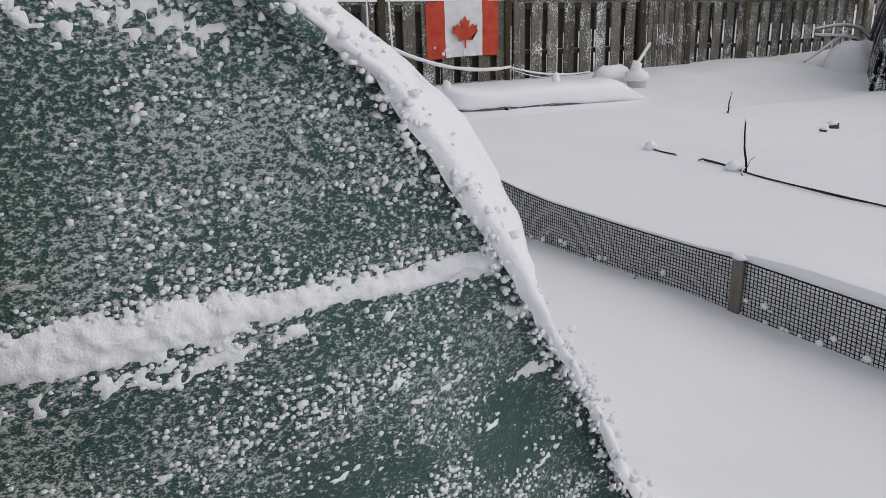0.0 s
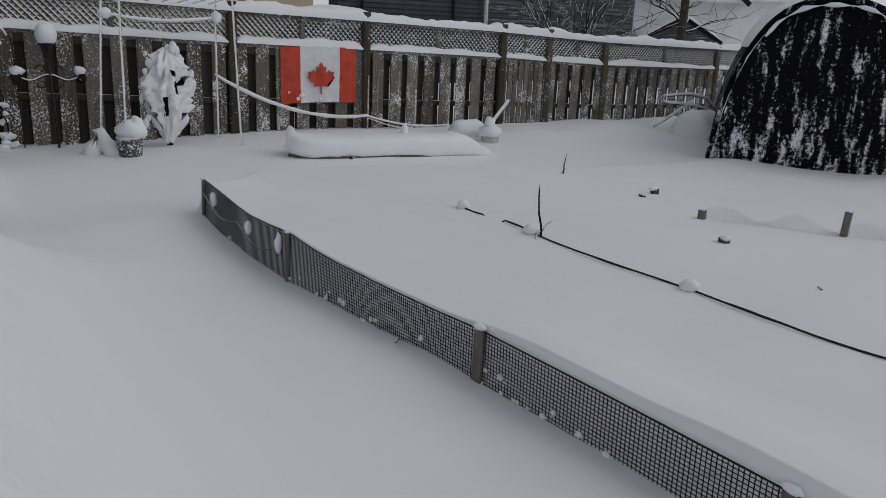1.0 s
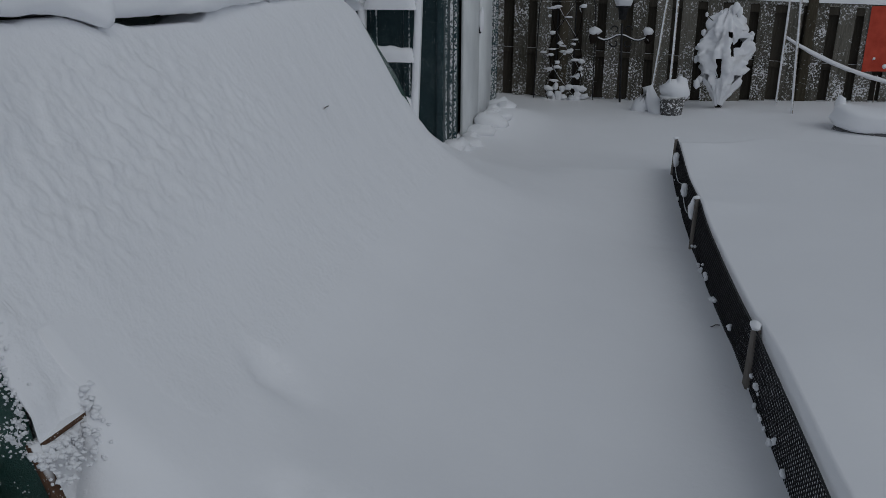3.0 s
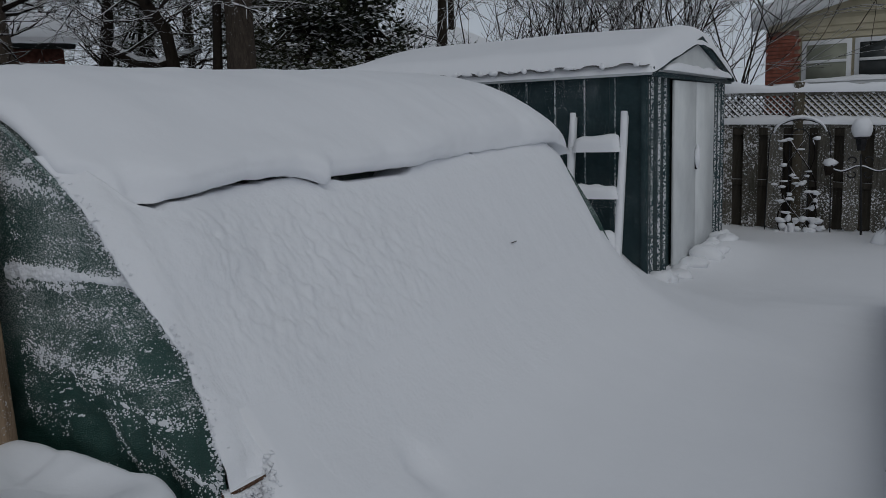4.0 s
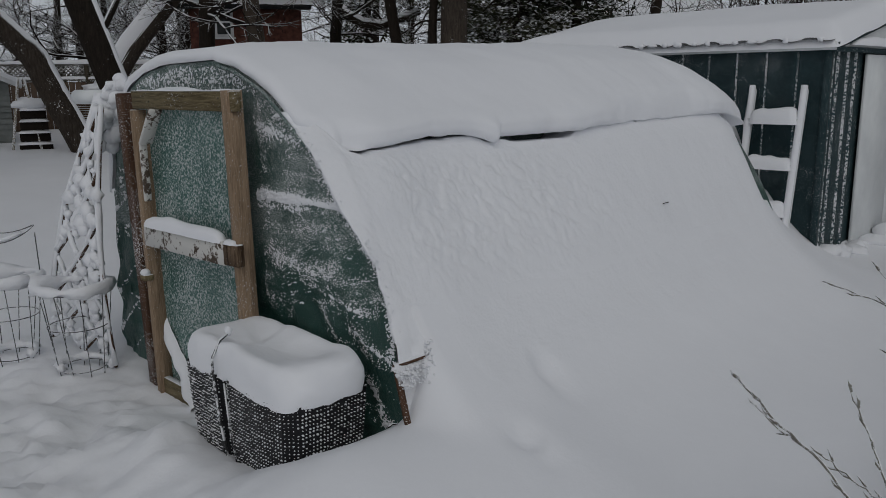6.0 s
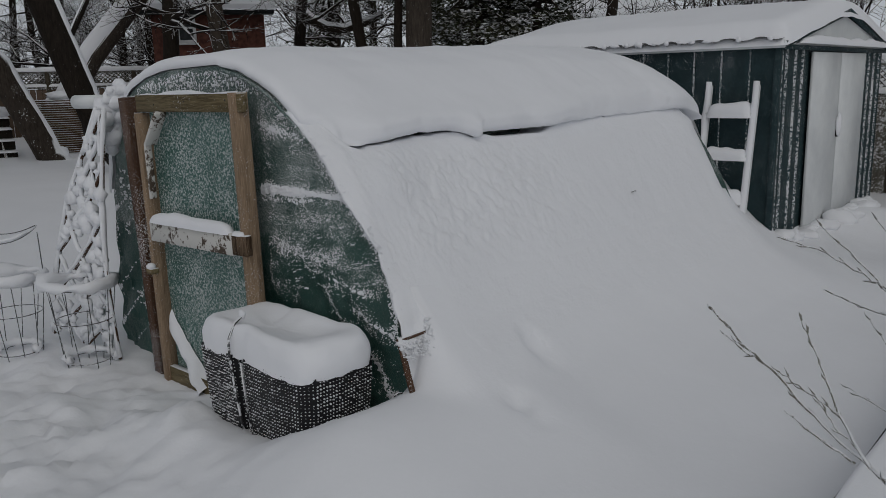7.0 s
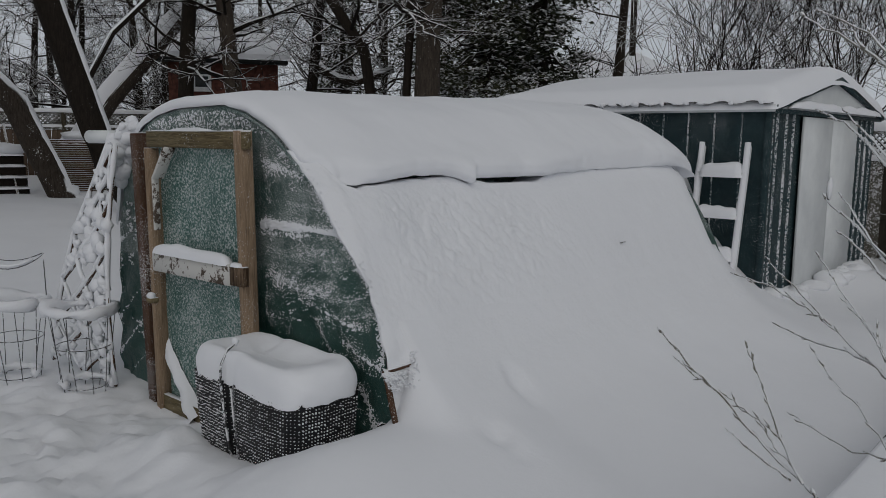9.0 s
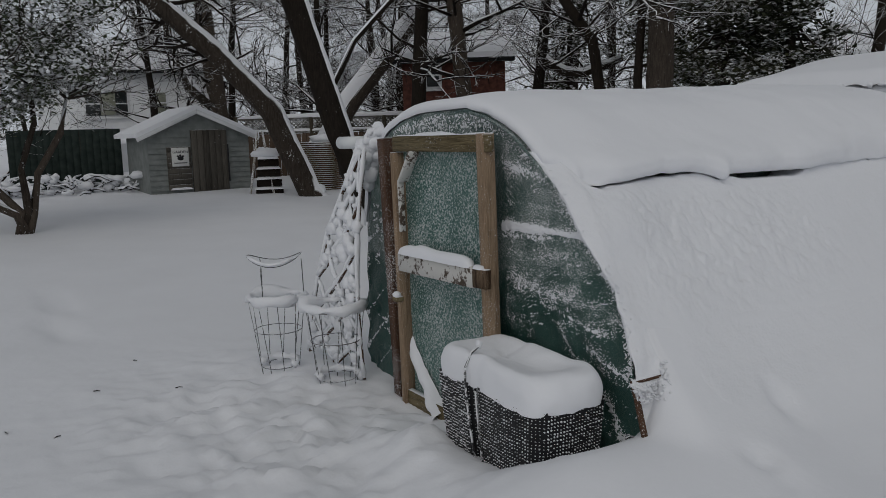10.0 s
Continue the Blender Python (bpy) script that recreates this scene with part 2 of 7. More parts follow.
SNOW = snow_material("fresh_snow", 60, 0.28)
SNOW_CRUST = snow_material("crusted_snow", 60, 0.75)
SNOW_ROUGH = snow_material("rime_snow", 90, 0.8)
TARP = tarp_material("green_tarp_rime", (1, 1, 1.45), 0.36, (0.019, 0.062, 0.051), (0.036, 0.100, 0.084), 0.26, 0.13, 165.0)
DOOR_TARP = tarp_material("door_sheeting_rime", (1, 1, 1), 0.40, (0.020, 0.095, 0.078), (0.042, 0.145, 0.12), 0.20, 0.0, 84.0)
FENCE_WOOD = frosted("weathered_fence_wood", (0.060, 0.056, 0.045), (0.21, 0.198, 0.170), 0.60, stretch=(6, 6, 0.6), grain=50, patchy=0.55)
LATTICE = frosted("frosted_lattice", (0.045, 0.042, 0.035), (0.10, 0.09, 0.078), 0.42, grain=48, snow_up=0.30, patchy=0.55)
# darker copy of the fence wood: shade behind the front boards put into the colour
FENCE_SHADED = frosted("shaded_fence_wood", (0.035, 0.03, 0.024), (0.085, 0.075, 0.06), 0.05, stretch=(6, 6, 0.6), grain=42)
POST_WOOD = frosted("fence_post_wood", (0.045, 0.038, 0.026), (0.11, 0.095, 0.07), 0.35, stretch=(5, 5, 0.5), grain=40)
DOOR_WOOD = frosted("bare_lumber", (0.040, 0.024, 0.014), (0.34, 0.245, 0.165), 0.36, stretch=(7, 7, 0.5), grain=130)
OLD_WOOD = frosted("old_brown_wood", (0.040, 0.022, 0.015), (0.12, 0.068, 0.044), 0.55, stretch=(6, 6, 0.6), grain=130)
GREEN_WOOD = frosted("aged_lumber", (0.05, 0.036, 0.018), (0.29, 0.235, 0.135), 0.25, stretch=(0.5, 7, 7), grain=120)
SHED_STEEL = frosted("blue_green_shed_steel", (0.015, 0.030, 0.034), (0.032, 0.058, 0.064), 0.40, 0.5, grain=130, snow_up=0.7, patchy=0.35)
SHED_RIB = frosted("rimed_rib", (0.03, 0.06, 0.07), (0.05, 0.09, 0.10), 0.9, 0.5, grain=60, snow_up=0.6, patchy=0.3)
SHED_WHITE = plain("white_shed_door", (0.62, 0.64, 0.65), (0.78, 0.80, 0.80), 0.4, 2.5)
BLACK_STEEL = plain("black_iron", (0.012, 0.012, 0.013), (0.03, 0.03, 0.032), 0.5, 30)
DARK = plain("dark_gap", (0.01, 0.012, 0.012), (0.02, 0.022, 0.022), 0.9, 10)
BARK = frosted("bark", (0.008, 0.006, 0.0045), (0.030, 0.023, 0.017), 0.06, stretch=(5, 5, 1), grain=25, snow_up=0.55)
BARK_GREY = frosted("grey_bark", (0.018, 0.014, 0.011), (0.085, 0.068, 0.054), 0.25, stretch=(5, 5, 1), grain=25, snow_up=0.42)
TWIG = frosted("twig_bark", (0.008, 0.006, 0.005), (0.028, 0.021, 0.017), 0.12, grain=20, snow_up=0.40)
NET = plain("black_netting", (0.012, 0.012, 0.014), (0.03, 0.03, 0.032), 0.6, 40)
BUBBLE = plain("black_bubble_wrap", (0.008, 0.008, 0.009), (0.02, 0.02, 0.022), 0.3, 30)

# ---------------- ground ----------------
ARCH_MID, ARCH_TOP = -0.52, 1.64
ARCH_R = [(0.0, 0.70), (0.30, 0.69), (0.505, 0.655), (0.6, 0.612), (0.7, 0.56), (0.845, 0.493), (1.05, 0.352), (1.257, 0.212), (1.42, 0.01), (1.52, -0.13), (1.60, -0.33), (1.64, -0.52)]
SIDE = [(-0.07, 1.52), (0.04, 1.43), (0.125, 1.36), (0.2, 1.29), (0.30, 1.20), (0.42, 1.00), (0.535, 0.80), (0.64, 0.62), (0.75, 0.475), (0.88, 0.355), (1.05, 0.245), (1.3, 0.145), (1.6, 0.08), (2.0, 0.04), (2.6, 0.012)]
ARCH_L = [(0.0, 1.25), (0.5, 1.22), (0.95, 1.18), (1.2, 1.12), (1.342, 1.06), (1.46, 0.95), (1.545, 0.81), (1.60, 0.65), (1.63, 0.45), (1.64, 0.0)]
GH_LEN = 3.78
NX = 2.318
NET_TOP = [(-0.5, 0.27), (0.13, 0.28), (1.03, 0.282), (1.45, 0.282), (1.75, 0.265), (2.2, 0.247), (2.7, 0.235), (3.0, 0.242), (3.22, 0.258), (3.5, 0.242), (3.83, 0.236), (4.05, 0.255), (4.25, 0.282), (4.62, 0.322)]
NET_FOOT = [(-0.5, 0.03), (0.13, 0.07), (1.08, 0.072), (1.5, 0.065), (1.8, 0.058), (2.2, 0.03), (2.69, 0.0), (3.2, -0.038), (3.83, -0.02), (4.32, 0.03), (4.68, 0.093), (5.2, 0.06)]


def side_height(x):
    return lerp_table(SIDE, x)


def ground_height(x, y):
    z = 0.012 + 0.06 * smooth(5.0, 7.0, y) + 0.02 * fbm(x * 0.35, y * 0.35, 3.0) + 0.006 * fbm(x * 1.7, y * 1.7, 5.0)
    z += 0.022 * min(16.0, max(0.0, -x - 4.0))
    # the bed kept back by the netting
    z += (lerp_table(NET_FOOT, y) - 0.02) * smooth(1.2, 2.25, x) * (1 - smooth(2.32, 2.6, x)) * (1 - smooth(4.9, 5.6, y)) * smooth(-0.6, 0.2, y)
    end_ = 4.60 + 0.7 * smooth(2.36, 3.1, x)
    bed = smooth(NX + 0.001, NX + 0.008, x) * (1 - smooth(end_, end_ + 0.22 + 0.3 * smooth(2.36, 3.1, x), y)) * smooth(-0.95, -0.35, y + 0.25 * (x - 2.4))
    z -= 0.13 * smooth(4.5, 8.5, x) * (1 - 0.85 * smooth(7.0, 8.1, y))
    edge = lerp_table(NET_TOP, y) - 0.010 + 0.036 * smooth(1.7, 1.1, y) + 0.02 * smooth(0.7, 0.25, y)
    fall = edge + (0.24 - edge) * smooth(2.35, 2.9, x) - 0.04 * smooth(2.45, 3.5, x) - 0.13 * smooth(3.8, 6.5, x)
    z += bed * (fall - z * (1 - smooth(2.36, 2.9, x)))
    # drift against the long side of the tunnel, steep at the front corner
    if x > 0.2:
        near = smooth(-0.07, 0.20, y) * (1 - smooth(0.85, 1.25, x))
        along = max(near, smooth(-0.3, 0.6, y)) * (1 - 0.4 * smooth(4.3, 4.9, y)) * (1 - smooth(5.0, 7.4, y) * 0.8)
        open_ = smooth(0.20, 0.06, y)
        xs = x + 0.33 * smooth(3.5, 4.45, y)
        drift = (side_height(max(xs, 0.60 + 0.14 * open_)) - 0.012) * along * (1 - open_ * (1 - smooth(0.655, 0.73, x)))
        # heap at the front corner
        heap = 0.29 * smooth(0.25, 0.8, x) * (1 - smooth(0.8, 2.0, x)) * smooth(-1.2, -0.25, y) * (1 - smooth(0.3, 1.1, y))
        z += (drift ** 4 + heap ** 4) ** 0.25
    # trodden way to the door
    tread = math.exp(-(((x + 1.0) / 1.3) ** 2 + ((y + 0.9) / 0.8) ** 2))
    z += tread * (0.070 * fbm(x * 3.4, y * 3.4, 9.0, 5) + 0.065 * abs(fbm(x * 7, y * 7, 2.0, 4)) + 0.022 * fbm(x * 17, y * 17, 4.0, 3) - 0.02)
    z += 0.075 * math.exp(-((x - 0.12) / 0.45) ** 4 - ((y + 0.43) / 0.2) ** 2)
    z -= 0.04 * math.exp(-(((x + 1.0) / 0.45) ** 2 + ((y + 0.05) / 0.3) ** 2))
    z += 0.055 * math.exp(-((x - 0.15) / 0.42) ** 2 - ((y + 0.55) / 0.22) ** 2) + 0.07 * math.exp(-((x + 0.27) / 0.14) ** 2 - ((y + 0.42) / 0.16) ** 2) * (1 + 0.6 * fbm(x * 12, y * 12, 4.0))
    # heaped snow before the fence, round the car shelter and the boat
    z += 0.05 * smooth(6.0, 8.0, y) * smooth(2.0, 5, x)
    near = math.exp(-((y - 7.65) / 0.6) ** 2) * smooth(7.0, 7.7, x) * (1 - smooth(11.6, 12.6, x))
    z += (lerp_table(CREST, x) - z) * near + 0.012 * near * fbm(x * 2.5, y * 2.5, 6.0)
    z -= 0.09 * math.exp(-((x - 10.2) / 1.2) ** 2 - ((y - 4.2) / 1.0) ** 2)
    z += 0.12 * math.exp(-((x - 0.95) / 0.25) ** 2 - ((y - 6.3) / 0.7) ** 2)
    for fx, fy, fr, fd in DIMPLES:
        d2 = ((x - fx) ** 2 + (y - fy) ** 2) / (fr * fr)
        if d2 < 6:
            z -= fd * math.exp(-d2 ** 1.6)
    return z


CREST = [(7.0, 0.06), (7.6, 0.07), (8.0, 0.125), (8.25, 0.10), (8.5, 0.075), (8.8, 0.10), (9.1, 0.135), (9.57, 0.17), (9.9, 0.14), (10.2, 0.09), (10.6, 0.02), (10.9, -0.01), (11.3, 0.02), (11.6, 0.05), (12.6, 0.05)]
DIMPLES = [(0.89, 0.71, 0.065, 0.04), (0.98, 0.68, 0.05, 0.02), (1.10, 0.29, 0.06, 0.045), (1.22, 0.27, 0.06, 0.018), (-4.5, -1.6, 0.14, 0.05), (-4.0, -1.5, 0.15, 0.05), (-5.2, -1.4, 0.16, 0.06), (-6.0, -1.1, 0.16, 0.05)]


def spaced(lo, a, b, hi, fine, near):
    """Steps that are fine between a and b, stay close up to near, and widen outwards."""
    mid = list(np.arange(a, b + fine / 2, fine))
    up, s, v = [], fine, mid[-1]
    while v < hi:
        s = min(s * 1.12, 0.11) if v < near else s * 1.22
        v += s
        up.append(v)
    down, s, v = [], fine, mid[0]
    while v > lo:
        s *= 1.22
        v -= s
        down.append(v)
    return down[::-1] + mid + up


gx, gy = spaced(-600, -3.0, 3.0, 600, 0.032, 12.5), spaced(-600, -2.0, 5.2, 600, 0.04, 8.4)
gx = sorted(gx + [NX + 0.001, NX + 0.008])
verts = [(x, y, ground_height(x, y)) for x in gx for y in gy]
tagged(new("ground", mesh_of("ground", verts, grid_faces(len(gx), len(gy)), SNOW)), "smooth deep fresh snow over the back yard", "snow", kind="structure")


# ---------------- tunnel greenhouse ----------------
def arch_point(s, grow=0.0):
    """A point (x, z) of the hoop: s from -1 (left foot) over 0 (top) to 1 (right foot)."""
    t = abs(s)
    z = ARCH_TOP * math.cos(t * math.pi / 2) ** 0.9
    x = lerp_table(ARCH_R, z) - ARCH_MID if s >= 0 else lerp_table(ARCH_L, z)
    sg = 1 if s >= 0 else -1
    nx, nz = x / 1.29, z / 1.64
    k = math.hypot(nx, nz) or 1
    return ARCH_MID + sg * (x + grow * nx / k), z + grow * nz / k


def arch_z(x):
    if x < ARCH_MID:
        return lerp_table([(b, a) for a, b in reversed(ARCH_L)], ARCH_MID - x)
    return lerp_table([(b, a) for a, b in reversed(ARCH_R)], x)


greenhouse = thing("greenhouse", "tunnel greenhouse of green plastic sheeting, buried under thick snow", "greenhouse")


EDGE_Y = [(0.4, 0.07), (0.505, 0.062), (0.6, 0.095), (0.72, 0.132), (0.85, 0.13), (0.95, 0.115), (1.08, 0.08), (1.2, 0.075)]


def sheet_y(x, z):
    """The front sheet hangs in shallow folds and is tucked back towards its open corner."""
    fold = 0.018 * fbm(x * 2.2 + z * 1.2, z * 4.5, 2.0, 3) + 0.008 * math.sin(34 * (z * 0.8 - (x - 0.1) * 0.55) + 3 * fbm(x * 2, z * 2, 7.0)) * smooth(0.95, 0.5, z) * smooth(-0.15, 0.2, x)
    fold += 0.030 * (abs(noise.noise((x * 5 + z * 3.2, z * 1.2 - x * 1.5, 6.0))) - 0.2) * smooth(0.82, 0.6, z) * smooth(-0.22, 0.0, x)
    fold += 0.018 * math.sin(26 * (z * 0.8 - (x + 1.2) * 0.62) + 2 * fbm(x * 2, z * 2, 4.0)) * smooth(-1.18, -1.34, x) * smooth(0.95, 0.5, z)
    rim = smooth(0.25, 0.04, lerp_table(ARCH_R, max(0.0, min(z, 1.64))) - x)
    return 0.082 + rim * (lerp_table(EDGE_Y, z) - 0.078) + fold * 0.8 * (1 - rim) + 0.006 * fbm(x * 14, z * 14, 1.0)


def front_sheet():
    verts, faces = [], []
    nu, nv = 190, 130
    for i in range(nu):
        k = math.sin((i / (nu - 1) * 2 - 1) * math.pi / 2)
        x = ARCH_MID + (1.22 if k > 0 else 1.24) * k
        top = arch_z(x)
        for j in range(nv):
            z = -0.1 + (top + 0.1) * j / (nv - 1)
            verts.append((x, sheet_y(x, z), z))
    return verts, grid_faces(nu, nv)


part("front_sheet", front_sheet(), TARP, greenhouse, "green sheeting crusted with rime")


def skin():
    verts, nu, nv = [], 40, 20
    for i in range(nu):
        x, z = arch_point(-1 + 2 * i / (nu - 1), -0.13)
        for j in range(nv):
            y0 = lerp_table(EDGE_Y, max(0.4, min(1.2, z))) + 0.02
            verts.append((x, y0 + (GH_LEN - 0.05 - y0) * j / (nv - 1), z))
    return verts, grid_faces(nu, nv)


part("tunnel_sheet", skin(), TARP, greenhouse)
back = bmesh.new()
back.faces.new([back.verts.new((*[c for c in (arch_point(-1 + i / 10)[0], GH_LEN - 0.06, arch_point(-1 + i / 10)[1])],)) for i in range(21)])
part("back_sheet", back, TARP, greenhouse)


# snow on the tunnel: a slab on the long side, a cap above it, and the crack between
snow_cover = thing("snow_cover", "thick cracked blanket of snow over the greenhouse", "snow")
SIDE_X = [(z, x) for x, z in reversed(SIDE)]
CRACK = [(0.0, 1.245), (0.22, 1.258), (0.6, 1.284), (0.88, 1.294), (0.97, 1.282), (1.03, 1.254), (1.07, 1.234), (1.10, 1.255), (1.14, 1.266), (1.85, 1.262), (1.98, 1.275), (2.4, 1.285), (3.9, 1.30), (4.5, 1.24)]


def crack_z(y):
    return lerp_table(CRACK, y) + 0.003 * fbm(y * 14, 2.0, 5.0, 3)


def crack_gap(y):
    """Height of the open crack; below nought the two layers are merged."""
    if 0.20 < y < 1.03:
        return -0.012 + (0.020 + 0.006 * fbm(y * 16, 3.0)) * smooth(0.2, 0.26, y) * smooth(1.03, 0.86, y)
    if 1.09 < y < 1.86:
        return -0.012 + 0.038 * min(1.0, smooth(1.09, 1.3, y) * 1.0) ** 0.6 * smooth(1.88, 1.68, y)
    if y > 3.72:
        return 0.002
    return -0.014 + 0.016 * smooth(0.25, 0.55, fbm(y * 9, 1.0, 3.0))


def sample_y(y0, y1, n, fine=11, bias=1.0):
    """Rows along the tunnel with their share of the snow's thickness: a rounded rim, then the long run."""
    head = []
    for k in range(fine):
        a = k / fine * math.pi / 2
        head.append((y0 + 0.055 * (1 - math.cos(a)) - 0.016 * math.sin(2 * a), math.sin(a)))
    return head + [(y0 + 0.055 + (y1 - y0 - 0.055) * (k / (n - 1)) ** bias, 1.0) for k in range(n)]


def side_slab():
    rows = sample_y(0.078, GH_LEN + 0.70, 420, bias=1.4)
    verts, nv = [], 118
    for y, rim_part in rows:
        e = smooth(3.5, 4.45, y)
        zt = crack_z(y) - crack_gap(y) + 0.16 * smooth(0.21, 0.10, y)
        xt = lerp_table(SIDE_X, zt)
        full = rim_part * (0.75 + 0.25 * smooth(0.0, 0.32, y - 0.062))
        swell = 0.055 * smooth(0.07, 0.15, y) * smooth(0.60, 0.24, y)
        back_in = smooth(0.32, 0.0, y - 0.062)
        settle = (ground_height(0.70, y) - side_height(0.70)) * smooth(0.25, 0.45, y)
        for j in range(nv):
            if j < 8:
                k = j / 8
                x, z = xt - 0.20 * (1 - k), zt - 0.02 * (1 - k) ** 2
            else:
                q = (j - 8) / (nv - 9)
                x = xt + (1.08 - xt) * q
                z = min(zt, side_height(x)) if q > 0.03 else zt - (zt - side_height(x)) * q / 0.03
            xa = lerp_table(ARCH_R, max(0.3, z)) - 0.010
            if j >= 8:
                x += swell * smooth(0.92, 1.12, z) * smooth(1.50, 1.37, z)
            if x < 0.72:
                x = xa + (x - xa) * (full + (1 - full) * smooth(0.64, 0.72, x))
            px = x - e * 0.33 * smooth(1.08, 0.80, x)
            pz = z - e * e * 0.05 * max(0.0, min(1.0, (1.08 - x) / 0.9)) ** 0.5
            crust = smooth(0.26, 0.34, x) * smooth(0.66, 0.5, x) * smooth(0.2, 0.4, y) * smooth(1.95, 1.3, y + 0.35 * fbm(x * 5, y * 3, 1.0))
            lift_ = crust * (0.011 * fbm(x * 24, y * 14 + z * 6, z * 24, 3) + 0.009 * fbm(x * 48, y * 32, z * 48, 2)) + 0.005 * fbm(x * 3, y * 3, 8.0) + 0.0012 * fbm(x * 30, y * 30, z * 30)
            px += lift_ * 0.6 + 0.005 * back_in * smooth(0.5, 0.62, z) * fbm(z * 30, y * 30, 2.0, 3)
            pz += lift_ * 0.8
            pz += settle * smooth(0.28, 0.62, x)
            if x > 0.60:
                g = ground_height(px, y)
                low_ = g + 0.004 - 0.014 * smooth(0.78, 1.06, x) - 0.06 * smooth(0.36, 0.2, y) * smooth(0.67, 0.72, x)
                pz += (low_ - pz) * smooth(0.60, 0.72, x) * smooth(0.2, 0.4, y)
                if y < 0.4:
                    pz += (min(pz, low_) - pz) * smooth(0.655, 0.71, x) * smooth(0.4, 0.25, y)
            yy = y + back_in * (lerp_table(EDGE_Y, max(0.4, min(1.2, z))) - 0.088) + 0.010 * back_in * fbm(x * 16, z * 16, 6.0, 4)
            verts.append((px, yy, pz))
    faces = grid_faces(len(rows), nv)
    return verts, faces


part("side_slab", side_slab(), SNOW_CRUST, snow_cover, "crusted snow slab sliding down the side")


def top_layer():
    rows = sample_y(0.072, GH_LEN + 0.26, 170)
    verts, nv = [], 74
    for y, edge in rows:
        u = edge
        a = smooth(0.03, 0.5, y) ** 0.6
        e = max(0.0, (y - (GH_LEN - 0.55)) / 0.81)
        end = math.sqrt(max(0.0, 1 - e * e)) if e > 0 else 1.0
        thick = 0.004 + (0.054 + 0.040 * a + 0.038 * smooth(0.8, 2.6, y)) * (0.3 + 0.7 * end) * edge + 0.010 * fbm(y * 1.1, 3.0, 1.0) * a
        drop = (1 - end) * 0.30
        o = smooth(0.10, 0.42, y) * (1 - 0.3 * smooth(1.9, 2.4, y) * smooth(3.5, 3.1, y)) * (0.2 + 0.8 * end)
        zc = crack_z(y)
        xs = lerp_table(SIDE_X, zc)
        wl = 0.3 + 0.7 * edge
        out = Vector((xs - 0.060 + o * (0.118 + 0.016 * fbm(y * 5, 7.0)), zc + 0.058))
        lip = Vector((xs + 0.002 + 0.022 * o, zc + 0.006))
        dive = smooth(0.24, 0.10, y)
        if dive > 0:
            wl = 1 - dive
            swell = 0.055 * smooth(0.07, 0.15, y) * smooth(0.60, 0.24, y)
            sx_, lx_ = lerp_table(SIDE_X, zc + 0.05), lerp_table(SIDE_X, zc)
            ax = Vector((lerp_table(ARCH_R, zc + 0.05) * (1 - edge) + (sx_ + swell) * edge - 0.014, zc + 0.05))
            bx = Vector((lerp_table(ARCH_R, zc) * (1 - edge) + (lx_ + swell) * edge - 0.03, zc + 0.01))
            out = ax.lerp(out, wl)
            lip = bx.lerp(lip, wl)
        pts = []
        for j in range(nv):
            if j < 46:
                s = -0.64 + (0.385 + 0.64) * j / 45
                g = thick * (1.0 + 0.2 * math.exp(-((s - 0.36) / 0.16) ** 2) * a) * (0.6 + 0.4 * smooth(-0.64, -0.5, s)) * (1 + 0.25 * smooth(-0.1, -0.4, s))
                pts.append(Vector(arch_point(s, g)))
            elif j < 60:
                if j == 46:
                    p0, p00 = pts[-1], pts[-4]
                    d = (p0 - p00).normalized()
                    c1 = p0 + d * ((out - p0).length * 0.55)
                    c2 = out + Vector((0.012 * o - 0.02 * (1 - o), 0.045))
                k = (j - 45) / 14
                pts.append(p0 * (1 - k) ** 3 + c1 * 3 * k * (1 - k) ** 2 + c2 * 3 * k * k * (1 - k) + out * k ** 3)
            elif j < 68:
                k = (j - 59) / 8
                c = Vector((out.x + 0.006 * o - 0.0 * (1 - o), lip.y + 0.012))
                pts.append(out * (1 - k) ** 2 + c * 2 * k * (1 - k) + lip * k * k)
            else:
                k = (j - 67) / 6
                pts.append(lip + Vector((-0.19 * k * smooth(0.13, 0.25, y), 0.012 * math.sin(k * 3.14) + 0.004 * k)))
        for j, (x, z) in enumerate(pts):
            nx = 0.006 * fbm(x * 6, y * 6, z * 6) * edge
            nz = (0.008 * fbm(x * 4, y * 4, 2.0) + 0.0015 * fbm(x * 40, y * 40, z * 40)) * edge
            dz = drop * (0.25 + 0.75 * (1 - max(0.0, min(1.0, (x - ARCH_MID) / 0.8))))
            verts.append((x + nx, y + 0.012 * (1 - u) * fbm(x * 12, z * 12, 3.0) + 0.05 * smooth(46, 52, j) * smooth(0.26, 0.08, y), z + nz - dz))
    nu = len(rows)
    faces = grid_faces(nu, nv)
    row = nu - 1
    verts.append(tuple(np.mean([verts[row * nv + j] for j in range(nv)], axis=0)))
    faces += [(row * nv + j, row * nv + j + 1, len(verts) - 1) for j in range(nv - 1)]
    return verts, faces


part("top_layer", top_layer(), SNOW, snow_cover, "smooth rounded cap of snow")

